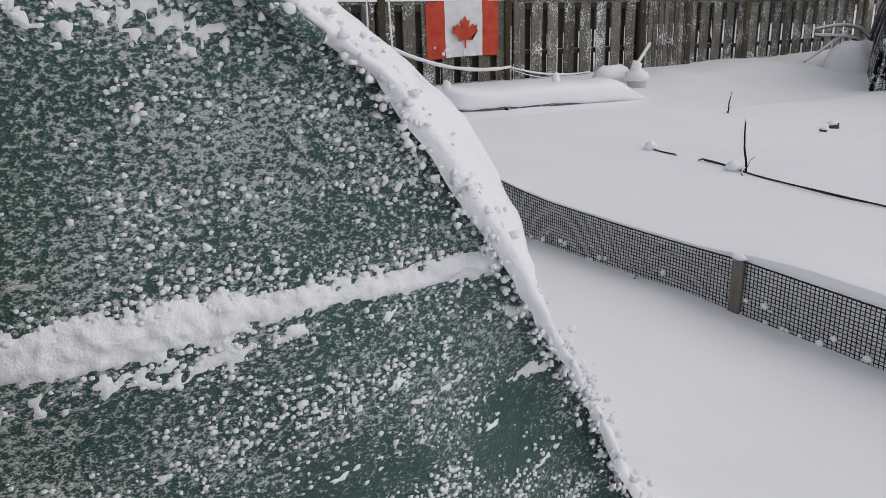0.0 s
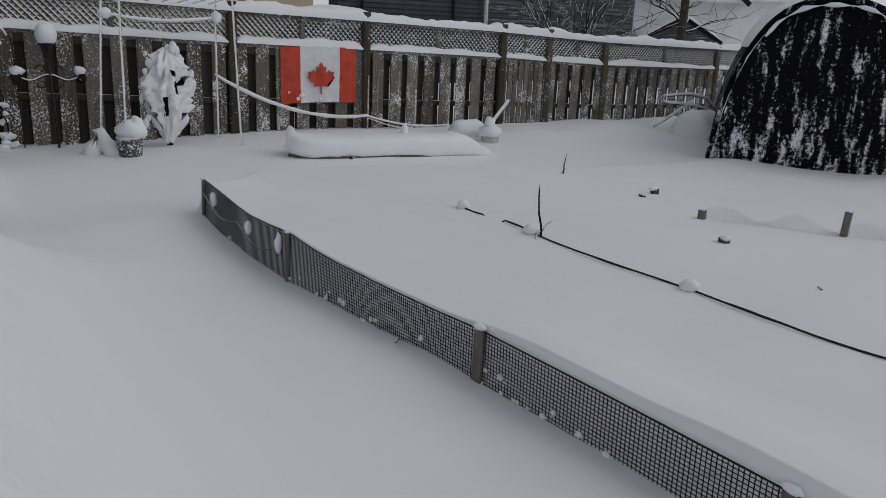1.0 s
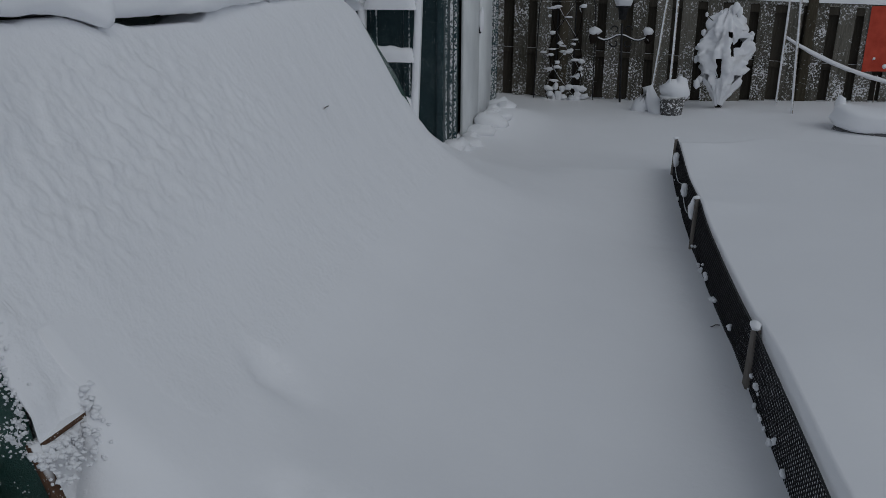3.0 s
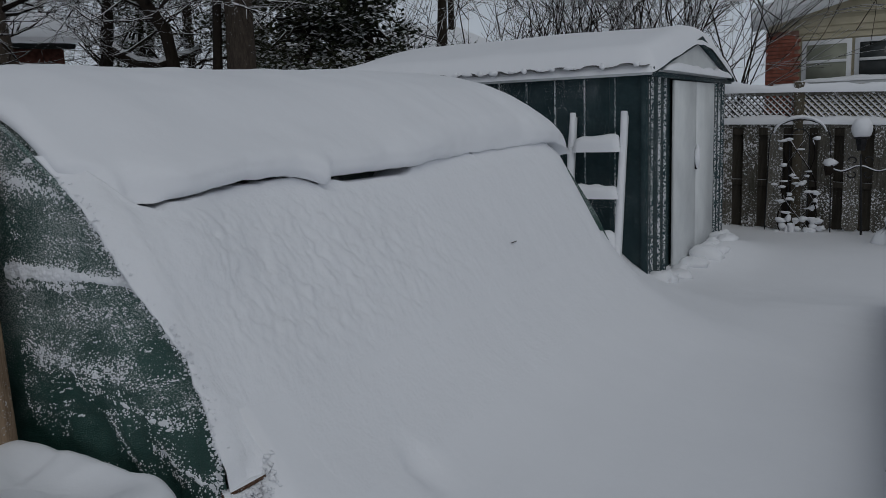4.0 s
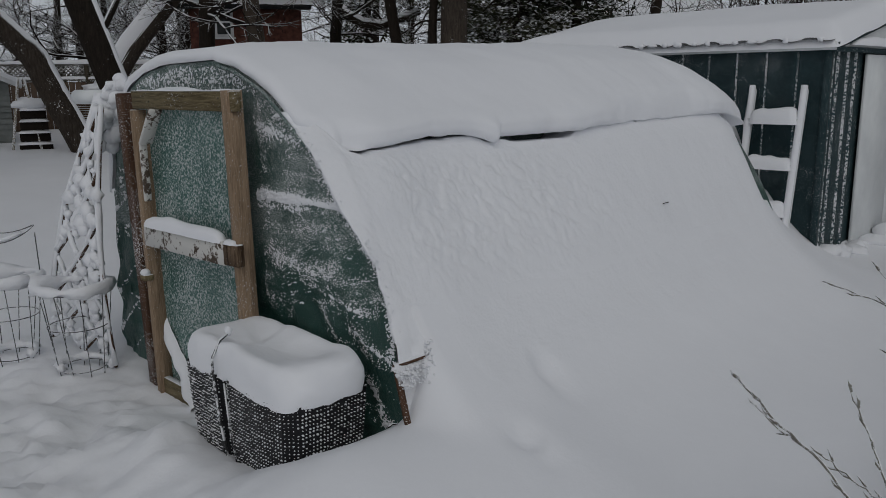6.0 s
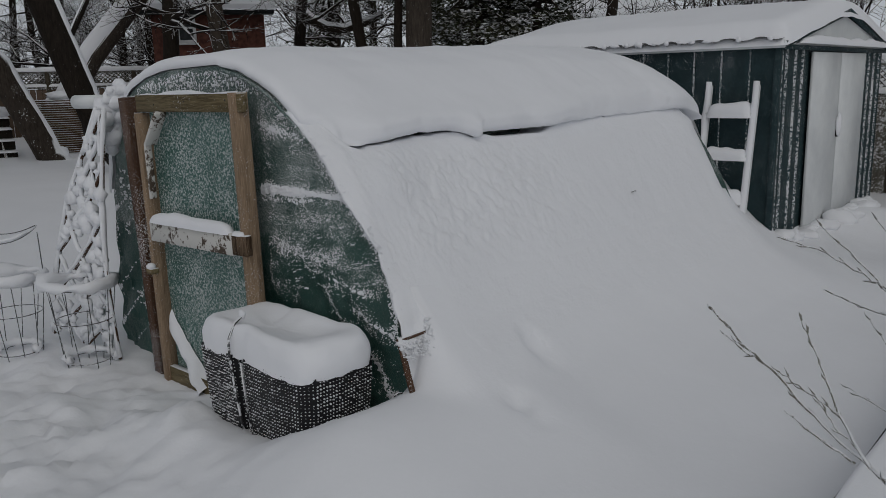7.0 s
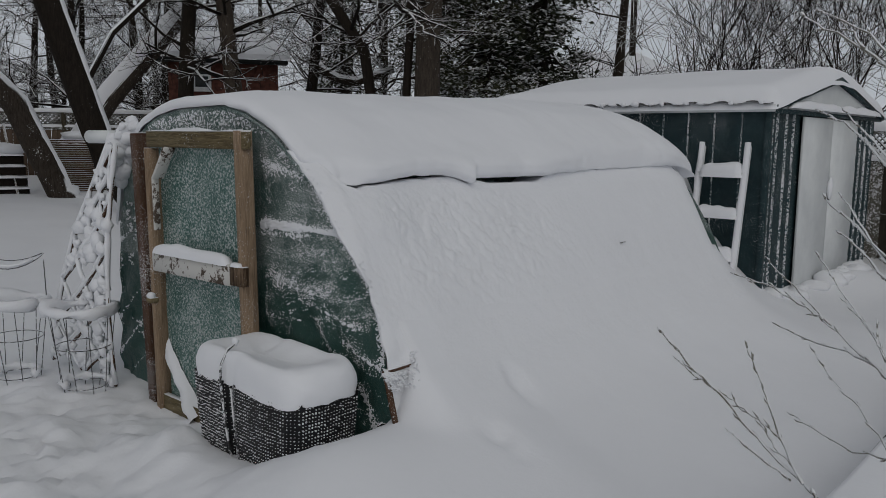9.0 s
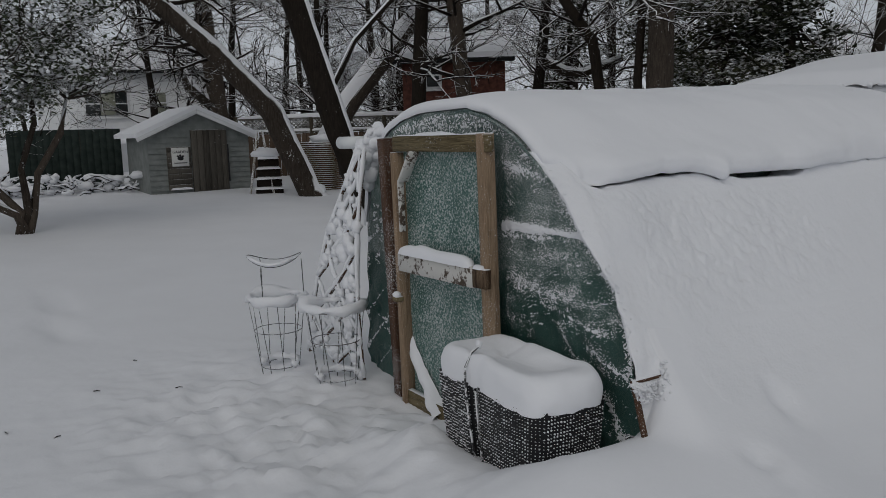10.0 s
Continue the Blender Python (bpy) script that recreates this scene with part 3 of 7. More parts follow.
# door of the greenhouse
door = thing("screen_door", "bare lumber door frame filled with frosted green sheeting", "door", (0, 0, 0))
part("stile", beam((-0.157, -0.045, -0.05), (-0.197, -0.045, 1.515), 0.080, 0.045), DOOR_WOOD, door)
part("stile", beam((-1.010, -0.045, -0.05), (-1.047, -0.045, 1.42), 0.076, 0.04), DOOR_WOOD, door)
part("top_rail", box(0.915, 0.04, 0.086, (-0.602, -0.05, 1.468)), GREEN_WOOD, door)
part("bottom_rail", box(0.86, 0.036, 0.11, (-0.585, -0.045, -0.0)), GREEN_WOOD, door)
sheet_v = [(-1.00 - 0.03 * j / 24 + (0.83 - 0.01 * j / 24) * i / 12, -0.014 + 0.006 * fbm(i * 0.5, j * 0.4, 3.0), -0.02 + 1.46 * j / 24) for i in range(13) for j in range(25)]
part("sheeting", (sheet_v, grid_faces(13, 25)), DOOR_TARP, door, "frosted pale green sheeting")

for nx, nz in ((-0.180, 1.20), (-0.197, 1.02), (-0.160, 0.62), (-0.172, 0.45), (-1.02, 0.55), (-1.04, 1.05), (-0.60, 1.475), (-0.88, 1.46), (-0.26, 1.48), (-0.20, 1.33)):
    part("nail", blob((nx, -0.068, nz), (0.006, 0.004, 0.006), ([], []), nz, 0.2, 4, 7), BLACK_STEEL, door)
hinge_post = part("door_post", beam((-1.125, -0.02, -0.05), (-1.222, -0.02, 1.50), 0.085, 0.07), OLD_WOOD)
tagged(hinge_post, "dark brown door post coated in frost", "post")


# ---------------- garden shed of steel ----------------
shed = thing("storage_shed", "dark blue-green ribbed steel storage shed with white doors under snow", "shed")
SX, SY0, SY1, SZ = 0.64, 4.44, 7.72, 1.77
SB = -2.3


def ribbed(length, height, ribs, depth=0.02):
    """A sheet of steel in the plane y = 0 with upright ribs."""
    xs = [(0.0, 0.0)]
    for r in ribs:
        xs += [(r - 0.024, 0.0), (r - 0.017, -depth), (r + 0.017, -depth), (r + 0.024, 0.0)]
    xs.append((length, 0.0))
    verts = [(x, y, z) for x, y in xs for z in (0.0, height)]
    me = mesh_of("steel_sheet", verts, grid_faces(len(xs), 2), SHED_STEEL, False)
    me.materials.append(SHED_RIB)
    for i, p in enumerate(me.polygons):
        p.material_index = 1 if i % 4 in (1, 3) else 0
    return me


wall = part("side_wall", ribbed(SX - SB, SZ + 0.2, [0.12 + 0.235 * i for i in range(12)]), SHED_STEEL, shed, shade=False)
wall.matrix_basis = pose(SB, SY0, -0.1)
wall = part("front_wall", ribbed(SY1 - SY0, SZ + 0.2, [0.09, 0.2, 0.42, 0.6, 2.58, 2.75, 2.95, 3.15]), SHED_STEEL, shed, shade=False)
wall.matrix_basis = pose(SX, SY0, -0.1, 0, 0, 90)
wall = part("back_wall", ribbed(SX - SB, SZ + 0.2, [0.3 * i for i in range(1, 9)]), SHED_STEEL, shed, shade=False)
wall.matrix_basis = pose(SX, SY1, -0.1, 0, 0, 180)
wall = part("end_wall", ribbed(SY1 - SY0, SZ + 0.2, [0.3 * i for i in range(1, 10)]), SHED_STEEL, shed, shade=False)
wall.matrix_basis = pose(SB, SY1, -0.1, 0, 0, -90)
part("corner_trim", beam((SX + 0.005, SY0 - 0.005, 0), (SX + 0.005, SY0 - 0.005, SZ), 0.05, 0.05), SHED_STEEL, shed)
for y0, y1 in ((5.20, 6.037), (6.043, 6.88)):
    d = part("sliding_door", box(0.025, y1 - y0, SZ - 0.08, (SX + 0.035, (y0 + y1) / 2, (SZ - 0.08) / 2 + 0.02)), SHED_WHITE, shed, "white sliding door dusted with snow")
    if y0 < 6:
        h = part("handle", box(0.022, 0.03, 0.09, (SX + 0.058, 6.0, 0.98)), BLACK_STEEL, d)
        part("snow_lump", blob((SX + 0.066, 6.0, 1.05), (0.025, 0.035, 0.10), ([], []), 4.0, 0.4, 7, 9), SNOW_CRUST, h)
GZ = SZ + 0.27
gv = [(x, y, z) for x in (SX + 0.045, SX - 0.02) for y, z in ((SY0 + 0.02, SZ - 0.03), (SY1 - 0.02, SZ - 0.03), (SY1 - 0.02, SZ), ((SY0 + SY1) / 2, GZ), (SY0 + 0.02, SZ))]
part("gable", (gv, [(0, 1, 2, 3, 4), (9, 8, 7, 6, 5)] + [(i, i + 5, (i + 1) % 5 + 5, (i + 1) % 5) for i in range(5)]), SHED_WHITE, shed, "white gable panel", shade=False)
MY = (SY0 + SY1) / 2
for y in (SY0 - 0.05, SY1 + 0.05):
    part("roof_trim", beam((SX + 0.06, y, SZ - 0.01), (SX + 0.06, MY, SZ + 0.315), 0.05, 0.05), SHED_STEEL, shed)
    r = bmesh.new()
    vs = [r.verts.new(v) for v in ((SB - 0.06, y, SZ), (SX + 0.07, y, SZ), (SX + 0.07, MY, SZ + 0.33), (SB - 0.06, MY, SZ + 0.33))]
    r.faces.new(vs)
    bmesh.ops.solidify(r, geom=r.faces[:], thickness=0.02)
    part("roof_panel", r, SHED_STEEL, shed, shade=False)
part("eave_trim", box(SX - SB + 0.14, 0.03, 0.06, ((SX + SB) / 2, SY0 - 0.06, SZ - 0.01)), SHED_WHITE, shed, "pale eave trim")


def roof_snow():
    verts, nu, nv = [], 70, 44
    for i in range(nu):
        x = SB - 0.2 + (SX - SB + 0.30) * i / (nu - 1)
        ex = min(1.0, (SX + 0.10 - x) / 0.16)
        ex2 = min(1.0, (x - SB + 0.2) / 0.8)
        for j in range(nv):
            q = j / (nv - 1)
            y = SY0 - 0.11 + (SY1 - SY0 + 0.22) * q
            roof = SZ + 0.33 * (1 - abs(y - MY) / (MY - SY0 + 0.05))
            edge = min(1.0, min(q, 1 - q) / 0.05)
            h = 0.165 * math.sqrt(max(0.0, 1 - (1 - edge) ** 2)) * math.sqrt(max(0.0, 1 - (1 - max(0.0, ex)) ** 2)) * math.sqrt(max(0.0, 1 - (1 - ex2) ** 2))
            ridge = -0.05 * math.exp(-((y - MY) / 0.25) ** 2)
            lump = 0.012 * fbm(x * 1.6, y * 1.6, 1.0)
            verts.append((x, y - (0.012 * fbm(x * 9, 3.0, 1.0) if j == 0 else 0), roof + h + (ridge + lump) * edge - (0.0 if h > 0.01 else 0.012)))
    return verts, grid_faces(nu, nv)


tagged(part("roof_snow", roof_snow(), SNOW), "deep snow on the steel shed roof", "snow")

# ---------------- wooden fence with lattice ----------------
fence = thing("wooden_fence", "weathered board fence with lattice top, frosted and capped with snow", "fence")
FY = 8.36
LATTICE_H = 0.35


def rail_z(x):
    """Height of the board panels' top rail, which falls along the fence."""
    return lerp_table([(-3.2, 1.36), (1.62, 1.235), (3.93, 1.15), (3.97, 1.145), (5.66, 1.105), (7.98, 1.04), (8.9, 1.00), (10.15, 0.95), (13.15, 0.90), (20, 0.8)], x)


def fence_y(x):
    return FY + 0.03 * max(0.0, x - 8.0)


posts = [-3.2, -1.1, 1.33, 3.95, 5.72, 7.98, 8.9, 10.15, 13.15, 16.2, 19.4]
for x in posts:
    part("post", beam((x, fence_y(x) - 0.03, -0.1), (x, fence_y(x) - 0.03, rail_z(x) + LATTICE_H + (0.13 if x < 9 else 0.06)), 0.10, 0.10, 0.008), POST_WOOD, fence)
for a, b in zip(posts, posts[1:]):
    ya, yb = fence_y(a), fence_y(b)
    za, zb = rail_z(a), rail_z(b)
    for up, h, dep in ((0.0, 0.04, 0.09), (LATTICE_H, 0.035, 0.11), (-0.65, 0.07, 0.03)):
        back_ = 0.0 if up >= 0 else 0.012
        part("rail", beam((a + 0.05, ya + back_, za + up), (b - 0.05, yb + back_, zb + up), dep, h, 0.004), FENCE_WOOD if up >= 0 else FENCE_SHADED, fence)
    part("trim_board", beam((a + 0.05, ya - 0.022, za - 0.065), (b - 0.05, yb - 0.022, zb - 0.065), 0.012, 0.085, 0.002), FENCE_SHADED, fence)
    m = (a + b) / 2
    part("stile", beam((m, fence_y(m) - 0.02, rail_z(m)), (m, fence_y(m) - 0.02, rail_z(m) + LATTICE_H), 0.06, 0.05), FENCE_WOOD, fence)
    # lattice of crossed laths
    v, f = [], []
    hgt = LATTICE_H - 0.03
    k = a + 0.05 - hgt
    while k < b - 0.05:
        for sgn, off in ((1, 0.004), (-1, -0.006)):
            p0, p1 = (k, 0.02), (k + hgt, LATTICE_H - 0.01)
            if sgn < 0:
                p0, p1 = (k + hgt, 0.02), (k, LATTICE_H - 0.01)
            lo, hi = a + 0.05, b - 0.05
            t0 = 0.0 if lo <= p0[0] <= hi else ((lo if p0[0] < lo else hi) - p0[0]) / (p1[0] - p0[0])
            t1 = 1.0 if lo <= p1[0] <= hi else ((lo if p1[0] < lo else hi) - p0[0]) / (p1[0] - p0[0])
            if t1 > t0:
                e0 = (p0[0] + (p1[0] - p0[0]) * t0, p0[1] + (p1[1] - p0[1]) * t0)
                e1 = (p0[0] + (p1[0] - p0[0]) * t1, p0[1] + (p1[1] - p0[1]) * t1)
                y0 = fence_y(e0[0]) + off
                tube([(e0[0], y0, e0[1] + rail_z(e0[0])), (e1[0], y0, e1[1] + rail_z(e1[0]))], [0.017 + 0.005 * math.sin(k * 57), 0.015 + 0.004 * math.sin(k * 91)], 4, (v, f), flat=0.9)
        k += 0.068
    part("lattice", (v, f), LATTICE, fence, shade=False, kind="stuff")


def board_mesh(w, h, d=0.018):
    """A dog-eared fence board: foot at z = 0, clipped corners at the foot."""
    c = w * 0.22
    prof = [(-w / 2, c), (-w / 2 + c, 0), (w / 2 - c, 0), (w / 2, c), (w / 2, h), (-w / 2, h)]
    verts = [(x, y, z) for y in (-d / 2, d / 2) for x, z in prof]
    faces = [(0, 1, 2, 3, 4, 5), (11, 10, 9, 8, 7, 6)] + [(i, i + 6, (i + 1) % 6 + 6, (i + 1) % 6) for i in range(6)]
    return verts, faces


front_board = mesh_of("board", *board_mesh(0.162, 1.0), FENCE_WOOD, False)
# rear boards in the darkened wood, for the shade in the gaps
back_board = mesh_of("board_back", *board_mesh(0.175, 1.0), FENCE_SHADED, False)
gate_board = mesh_of("gate_board", *board_mesh(0.078, 1.0), FENCE_WOOD, False)
rb = random.Random(4)
x = -2.9
while x < 17:
    z0 = 0.02 + 0.055 * smooth(4.2, 2.0, x) + rb.uniform(-0.012, 0.012)
    tall = Matrix.Diagonal((1, 1, rail_z(x) - z0 - 0.015, 1))
    if 8.0 < x < 8.9:
        # the narrow pickets of a gate
        o = part("gate_picket", gate_board, None, fence)
        o.matrix_basis = pose(x, fence_y(x) - 0.035, z0, rb.uniform(-0.6, 0.6), rb.uniform(-0.6, 0.6), 0) @ tall
        x += 0.105
        continue
    o = part("board", front_board, None, fence)
    o.matrix_basis = pose(x, fence_y(x) - 0.035, z0, rb.uniform(-0.6, 0.6), rb.uniform(-0.5, 0.5), rb.uniform(-2, 2)) @ tall
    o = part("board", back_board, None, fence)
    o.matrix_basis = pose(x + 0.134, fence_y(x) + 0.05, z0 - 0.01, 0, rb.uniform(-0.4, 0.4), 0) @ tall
    x += 0.268 + rb.uniform(-0.008, 0.008)


def ridge_snow(a, b, w, h, seed):
    """Snow lying along a sloping rail from a to b."""
    n = max(8, int((b[0] - a[0]) / 0.04))
    verts, nv = [], 11
    for i in range(n + 1):
        t = i / n
        p = Vector(a).lerp(Vector(b), t)
        e = min(1.0, min(t, 1 - t) * n / 2)
        hh = h * (0.85 + 0.45 * fbm(p.x * 1.5, seed, 0.0, 3) + 0.12 * fbm(p.x * 8, seed, 3.0)) * (0.35 + 0.65 * math.sqrt(e))
        for j in range(nv):
            th = math.pi * j / (nv - 1)
            verts.append((p.x, p.y - math.cos(th) * w * (1 + 0.16 * fbm(p.x * 5, j * 0.4, seed)), p.z + hh * math.sin(th) ** 0.6 - 0.004))
    return verts, grid_faces(n + 1, nv)


for i, (a, b) in enumerate(zip(posts, posts[1:])):
    ya, yb = fence_y(a), fence_y(b)
    part("snow_cap", ridge_snow((a - 0.02, ya, rail_z(a) + LATTICE_H + 0.018), (b + 0.02, yb, rail_z(b) + LATTICE_H + 0.018), 0.09, 0.14, i * 3.3), SNOW, fence, "rounded snow on the rail")
    part("snow_cap", ridge_snow((a + 0.05, ya - 0.005, rail_z(a) + 0.018), (b - 0.05, yb - 0.005, rail_z(b) + 0.018), 0.07, 0.095, i * 5.1 + 9), SNOW, fence, "rounded snow on the rail")

# flag on the fence
flag = thing("flag", "red and white maple leaf flag hanging on the fence", "flag", (4.533, FY - 0.075, 0.455))
FW, FH = 1.03, 0.675
RED = plain("red_flag_cloth", (0.42, 0.050, 0.028), (0.58, 0.085, 0.05), 0.7, 9)
WHITE_CLOTH = plain("white_flag_cloth", (0.66, 0.66, 0.68), (0.78, 0.78, 0.80), 0.75, 12)


def cloth(x0, x1, n=14, m=16):
    verts = []
    for i in range(n + 1):
        x = x0 + (x1 - x0) * i / n
        for j in range(m + 1):
            z = FH * j / m + 0.012 * math.sin(x * 3)
            verts.append((x, 0.008 * math.sin(x * 19 + z * 3) * (1 - 0.5 * j / m) + 0.010 * fbm(x * 5 + z * 3, z * 5, 1.0) * (1 - abs(2 * (x / FW) - 1) ** 6 * 0.4) * (0.3 if 0.3 < x / FW < 0.72 else 1.0), z))
    f = grid_faces(n + 1, m + 1)
    return verts, f


part("red_bar", cloth(0, 0.25 * FW), RED, flag)
part("white_field", cloth(0.25 * FW, 0.77 * FW), WHITE_CLOTH, flag)
part("red_bar", cloth(0.77 * FW, FW), RED, flag)
half = [(0, 1.0), (0.13, 0.76), (0.24, 0.83), (0.19, 0.47), (0.38, 0.66), (0.44, 0.56), (0.62, 0.60), (0.56, 0.40), (0.64, 0.35), (0.30, 0.08), (0.34, -0.04), (0.03, 0.0), (0.035, -0.35), (0, -0.35)]
leaf = bmesh.new()
pts = half + [(-a, b) for a, b in reversed(half[1:-1])]
leaf.faces.new([leaf.verts.new((0.51 * FW + a * 0.29, -0.026, 0.215 + b * 0.29)) for a, b in pts])
bmesh.ops.triangulate(leaf, faces=leaf.faces[:])
r = bmesh.ops.extrude_face_region(leaf, geom=leaf.faces[:])
bmesh.ops.translate(leaf, vec=(0, -0.004, 0), verts=[v for v in r["geom"] if isinstance(v, bmesh.types.BMVert)])
part("maple_leaf", leaf, RED, flag, shade=False)
for fx, fz, fr_ in ((0.27, 0.10, 0.035), (0.22, 0.06, 0.025), (0.52, 0.05, 0.02), (0.10, 0.14, 0.015)):
    part("snow_lump", blob((fx, -0.012, fz), (fr_, 0.01, fr_ * 0.9), ([], []), fx * 30, 0.6, 5, 8), SNOW_CRUST, flag)

# ---------------- garden netting ----------------
net = thing("netting_fence", "low black plastic mesh held by grey stakes along a snow-filled bed", "garden fence")
STAKES = [0.13, 1.45, 3.22, 4.62]


def net_line(y):
    """The netting's x, its foot and its top at y."""
    return NX + 0.006 * math.sin(y * 2.1), lerp_table(NET_FOOT, y), lerp_table(NET_TOP, y)


def net_lean(y):
    return 0.016 * smooth(2.6, 1.0, y)


v, f = [], []
ys = list(np.arange(STAKES[0], STAKES[-1] + 0.001, 0.0175))
for y in ys:
    x, foot, top = net_line(y)
    tube([(x - 0.012, y, foot - 0.04), (x - net_lean(y), y, top)], 0.0021, 3, (v, f))
for k in range(17):
    q = k / 16
    line = []
    for y in ys[::6] + [ys[-1]]:
        x, foot, top = net_line(y)
        line.append((x - 0.012 * (1 - q) - net_lean(y) * q, y, foot - 0.03 + (top - foot + 0.03) * q))
    tube(line, 0.0021 if k < 16 else 0.0042, 3, (v, f))
part("mesh_net", (v, f), NET, net, kind="stuff")
STAKE_WOOD = frosted("grey_stake", (0.10, 0.09, 0.08), (0.22, 0.20, 0.18), 0.15, stretch=(6, 6, 0.7))
for y, w in zip(STAKES, (0.05, 0.055, 0.022, 0.022)):
    top = lerp_table(NET_TOP, y) + 0.008
    part("stake", box(0.022, w, 0.42, (NX - 0.014, y, top - 0.21), (0, 1.5, 0)), STAKE_WOOD, net)
    part("snow_lump", blob((NX - 0.012, y, top + 0.002), (0.02, w * 0.7, 0.012), ([], []), y, 0.3, 5, 8), SNOW, net)

# ---------------- car shelter ----------------
shelter = thing("car_shelter", "black fabric dome shelter streaked with frozen snow", "shelter", (10.18, 4.66, -0.20), -53)


def dome(x, grow=0.0):
    """Height of the shelter's hoop at x."""
    return (2.13 + grow) * max(0.0, 1 - abs(x / (1.27 + grow)) ** 2.7) ** 0.6


SHELTER_CLOTH, _n, _l, _b = material("black_shelter_cloth", 0.85)
_p = place(_n)
_m = _n.new("ShaderNodeMapping")
_m.inputs["Scale"].default_value = (1, 1, 0.16)
_l.new(_p, _m.inputs["Vector"])
_z = _n.new("ShaderNodeSeparateXYZ")
_l.new(_p, _z.inputs[0])
_f = math_node(_n, _l, "MULTIPLY", noise_node(_n, _l, 9.0, 3, _m.outputs["Vector"], 0.6).outputs["Fac"], 0.50)
_f = math_node(_n, _l, "ADD", _f, math_node(_n, _l, "MULTIPLY", noise_node(_n, _l, 19.0, 4, _p, 0.65).outputs["Fac"], 0.32))
_f = math_node(_n, _l, "ADD", _f, math_node(_n, _l, "MULTIPLY", noise_node(_n, _l, 60.0, 3, _p, 0.6).outputs["Fac"], 0.24))
_r = _n.new("ShaderNodeMapRange")
_l.new(_z.outputs["Z"], _r.inputs["Value"])
_r.inputs["From Min"].default_value, _r.inputs["From Max"].default_value = 0.1, 0.9
_r.inputs["To Min"].default_value, _r.inputs["To Max"].default_value = 0.026, -0.012
_f = math_node(_n, _l, "ADD", _f, _r.outputs["Result"])
_k = ramp(_n, _l, _f, [(0.56, (0, 0, 0)), (0.592, (0.45, 0.45, 0.45)), (0.64, (1, 1, 1))])
_l.new(mix_rgb(_n, _l, _k.outputs["Color"], (0.006, 0.006, 0.008), (0.80, 0.81, 0.83)), _b.inputs["Base Color"])
bump(_n, _l, _b, _f, 0.7, 0.03)
_b.inputs["Specular IOR Level"].default_value = 0.06


def shelter_front():
    verts, nu, nv = [], 50, 40
    for i in range(nu):
        u = i / (nu - 1) * 2 - 1
        x = 1.255 * math.sin(u * math.pi / 2)
        top = dome(x, -0.02)
        for j in range(nv):
            z = -0.1 + (top + 0.1) * j / (nv - 1)
            verts.append((x, -0.10 * math.sin(max(0, z) / 2.0 * math.pi) + 0.03 * math.sin(x * 9 + 2 * fbm(x, z)) * (0.4 + 0.3 * z), z))
    return verts, grid_faces(nu, nv)


def shelter_body():
    verts, nu, nv = [], 44, 12
    for i in range(nu):
        u = i / (nu - 1) * 2 - 1
        x = 1.27 * math.sin(u * math.pi / 2)
        top = dome(x)
        for j in range(nv):
            verts.append((x, 0.02 + 3.2 * j / (nv - 1), top))
    return verts, grid_faces(nu, nv)


part("front_panel", shelter_front(), SHELTER_CLOTH, shelter)
part("cover", shelter_body(), SHELTER_CLOTH, shelter)
rim = []
for i in range(41):
    u = i / 40 * 2 - 1
    x = 1.285 * math.sin(u * math.pi / 2)
    rim.append((x, 0.0, dome(x, 0.016)))
part("hoop", tube(rim, 0.035, 8, lump=0.2), SHELTER_CLOTH, shelter)
part("rim_snow", tube([(x * 0.965 + 0.01 * math.sin(k * 1.9), -0.05 - 0.015 * math.sin(k * 2.6), z * 0.97) for k, (x, y, z) in enumerate(rim[4:34])], [0.03 * (0.55 + 0.45 * math.sin(k * 1.7)) for k in range(30)], 7, lump=0.8), SNOW_CRUST, shelter, "scalloped frost along the hoop")


def shelter_snow():
    verts, nu, nv = [], 40, 14
    for i in range(nu):
        u = (i / (nu - 1) * 2 - 1) * 0.52
        x = 1.29 * math.sin(u * math.pi / 2)
        top = dome(x, 0.02)
        e = math.sqrt(max(0.0, 1 - (abs(u) / 0.52) ** 4))
        for j in range(nv):
            q = j / (nv - 1)
            verts.append((x, 0.04 + 3.1 * q, top + 0.10 * e * min(1, q * 6 + 0.1) + 0.02 * fbm(x * 2, q * 5)))
    return verts, grid_faces(nu, nv)


tagged(part("shelter_snow", shelter_snow(), SNOW), "snow lying on the shelter's roof", "snow").matrix_basis = shelter.matrix_basis.copy()

# ---------------- door details, planter, trellis, cages ----------------
rd = random.Random(11)
FLAKY, _fn, _fl, _fb = material("flaking_white_paint", 0.7)
_ft = noise_node(_fn, _fl, 15.0, 6, place(_fn), 0.7)
_fr = ramp(_fn, _fl, _ft.outputs["Fac"], [(0.40, (0.07, 0.05, 0.035)), (0.44, (0.13, 0.10, 0.08)), (0.47, (0.60, 0.59, 0.56))])
_fl.new(_fr.outputs["Color"], _fb.inputs["Base Color"])
bump(_fn, _fl, _fb, _fr.outputs["Color"], 0.5, 0.004)
part("cross_board", beam((-0.985, -0.085, 0.812), (-0.245, -0.085, 0.820), 0.105, 0.035, spin=90), FLAKY, door, "cross board of flaking white paint")


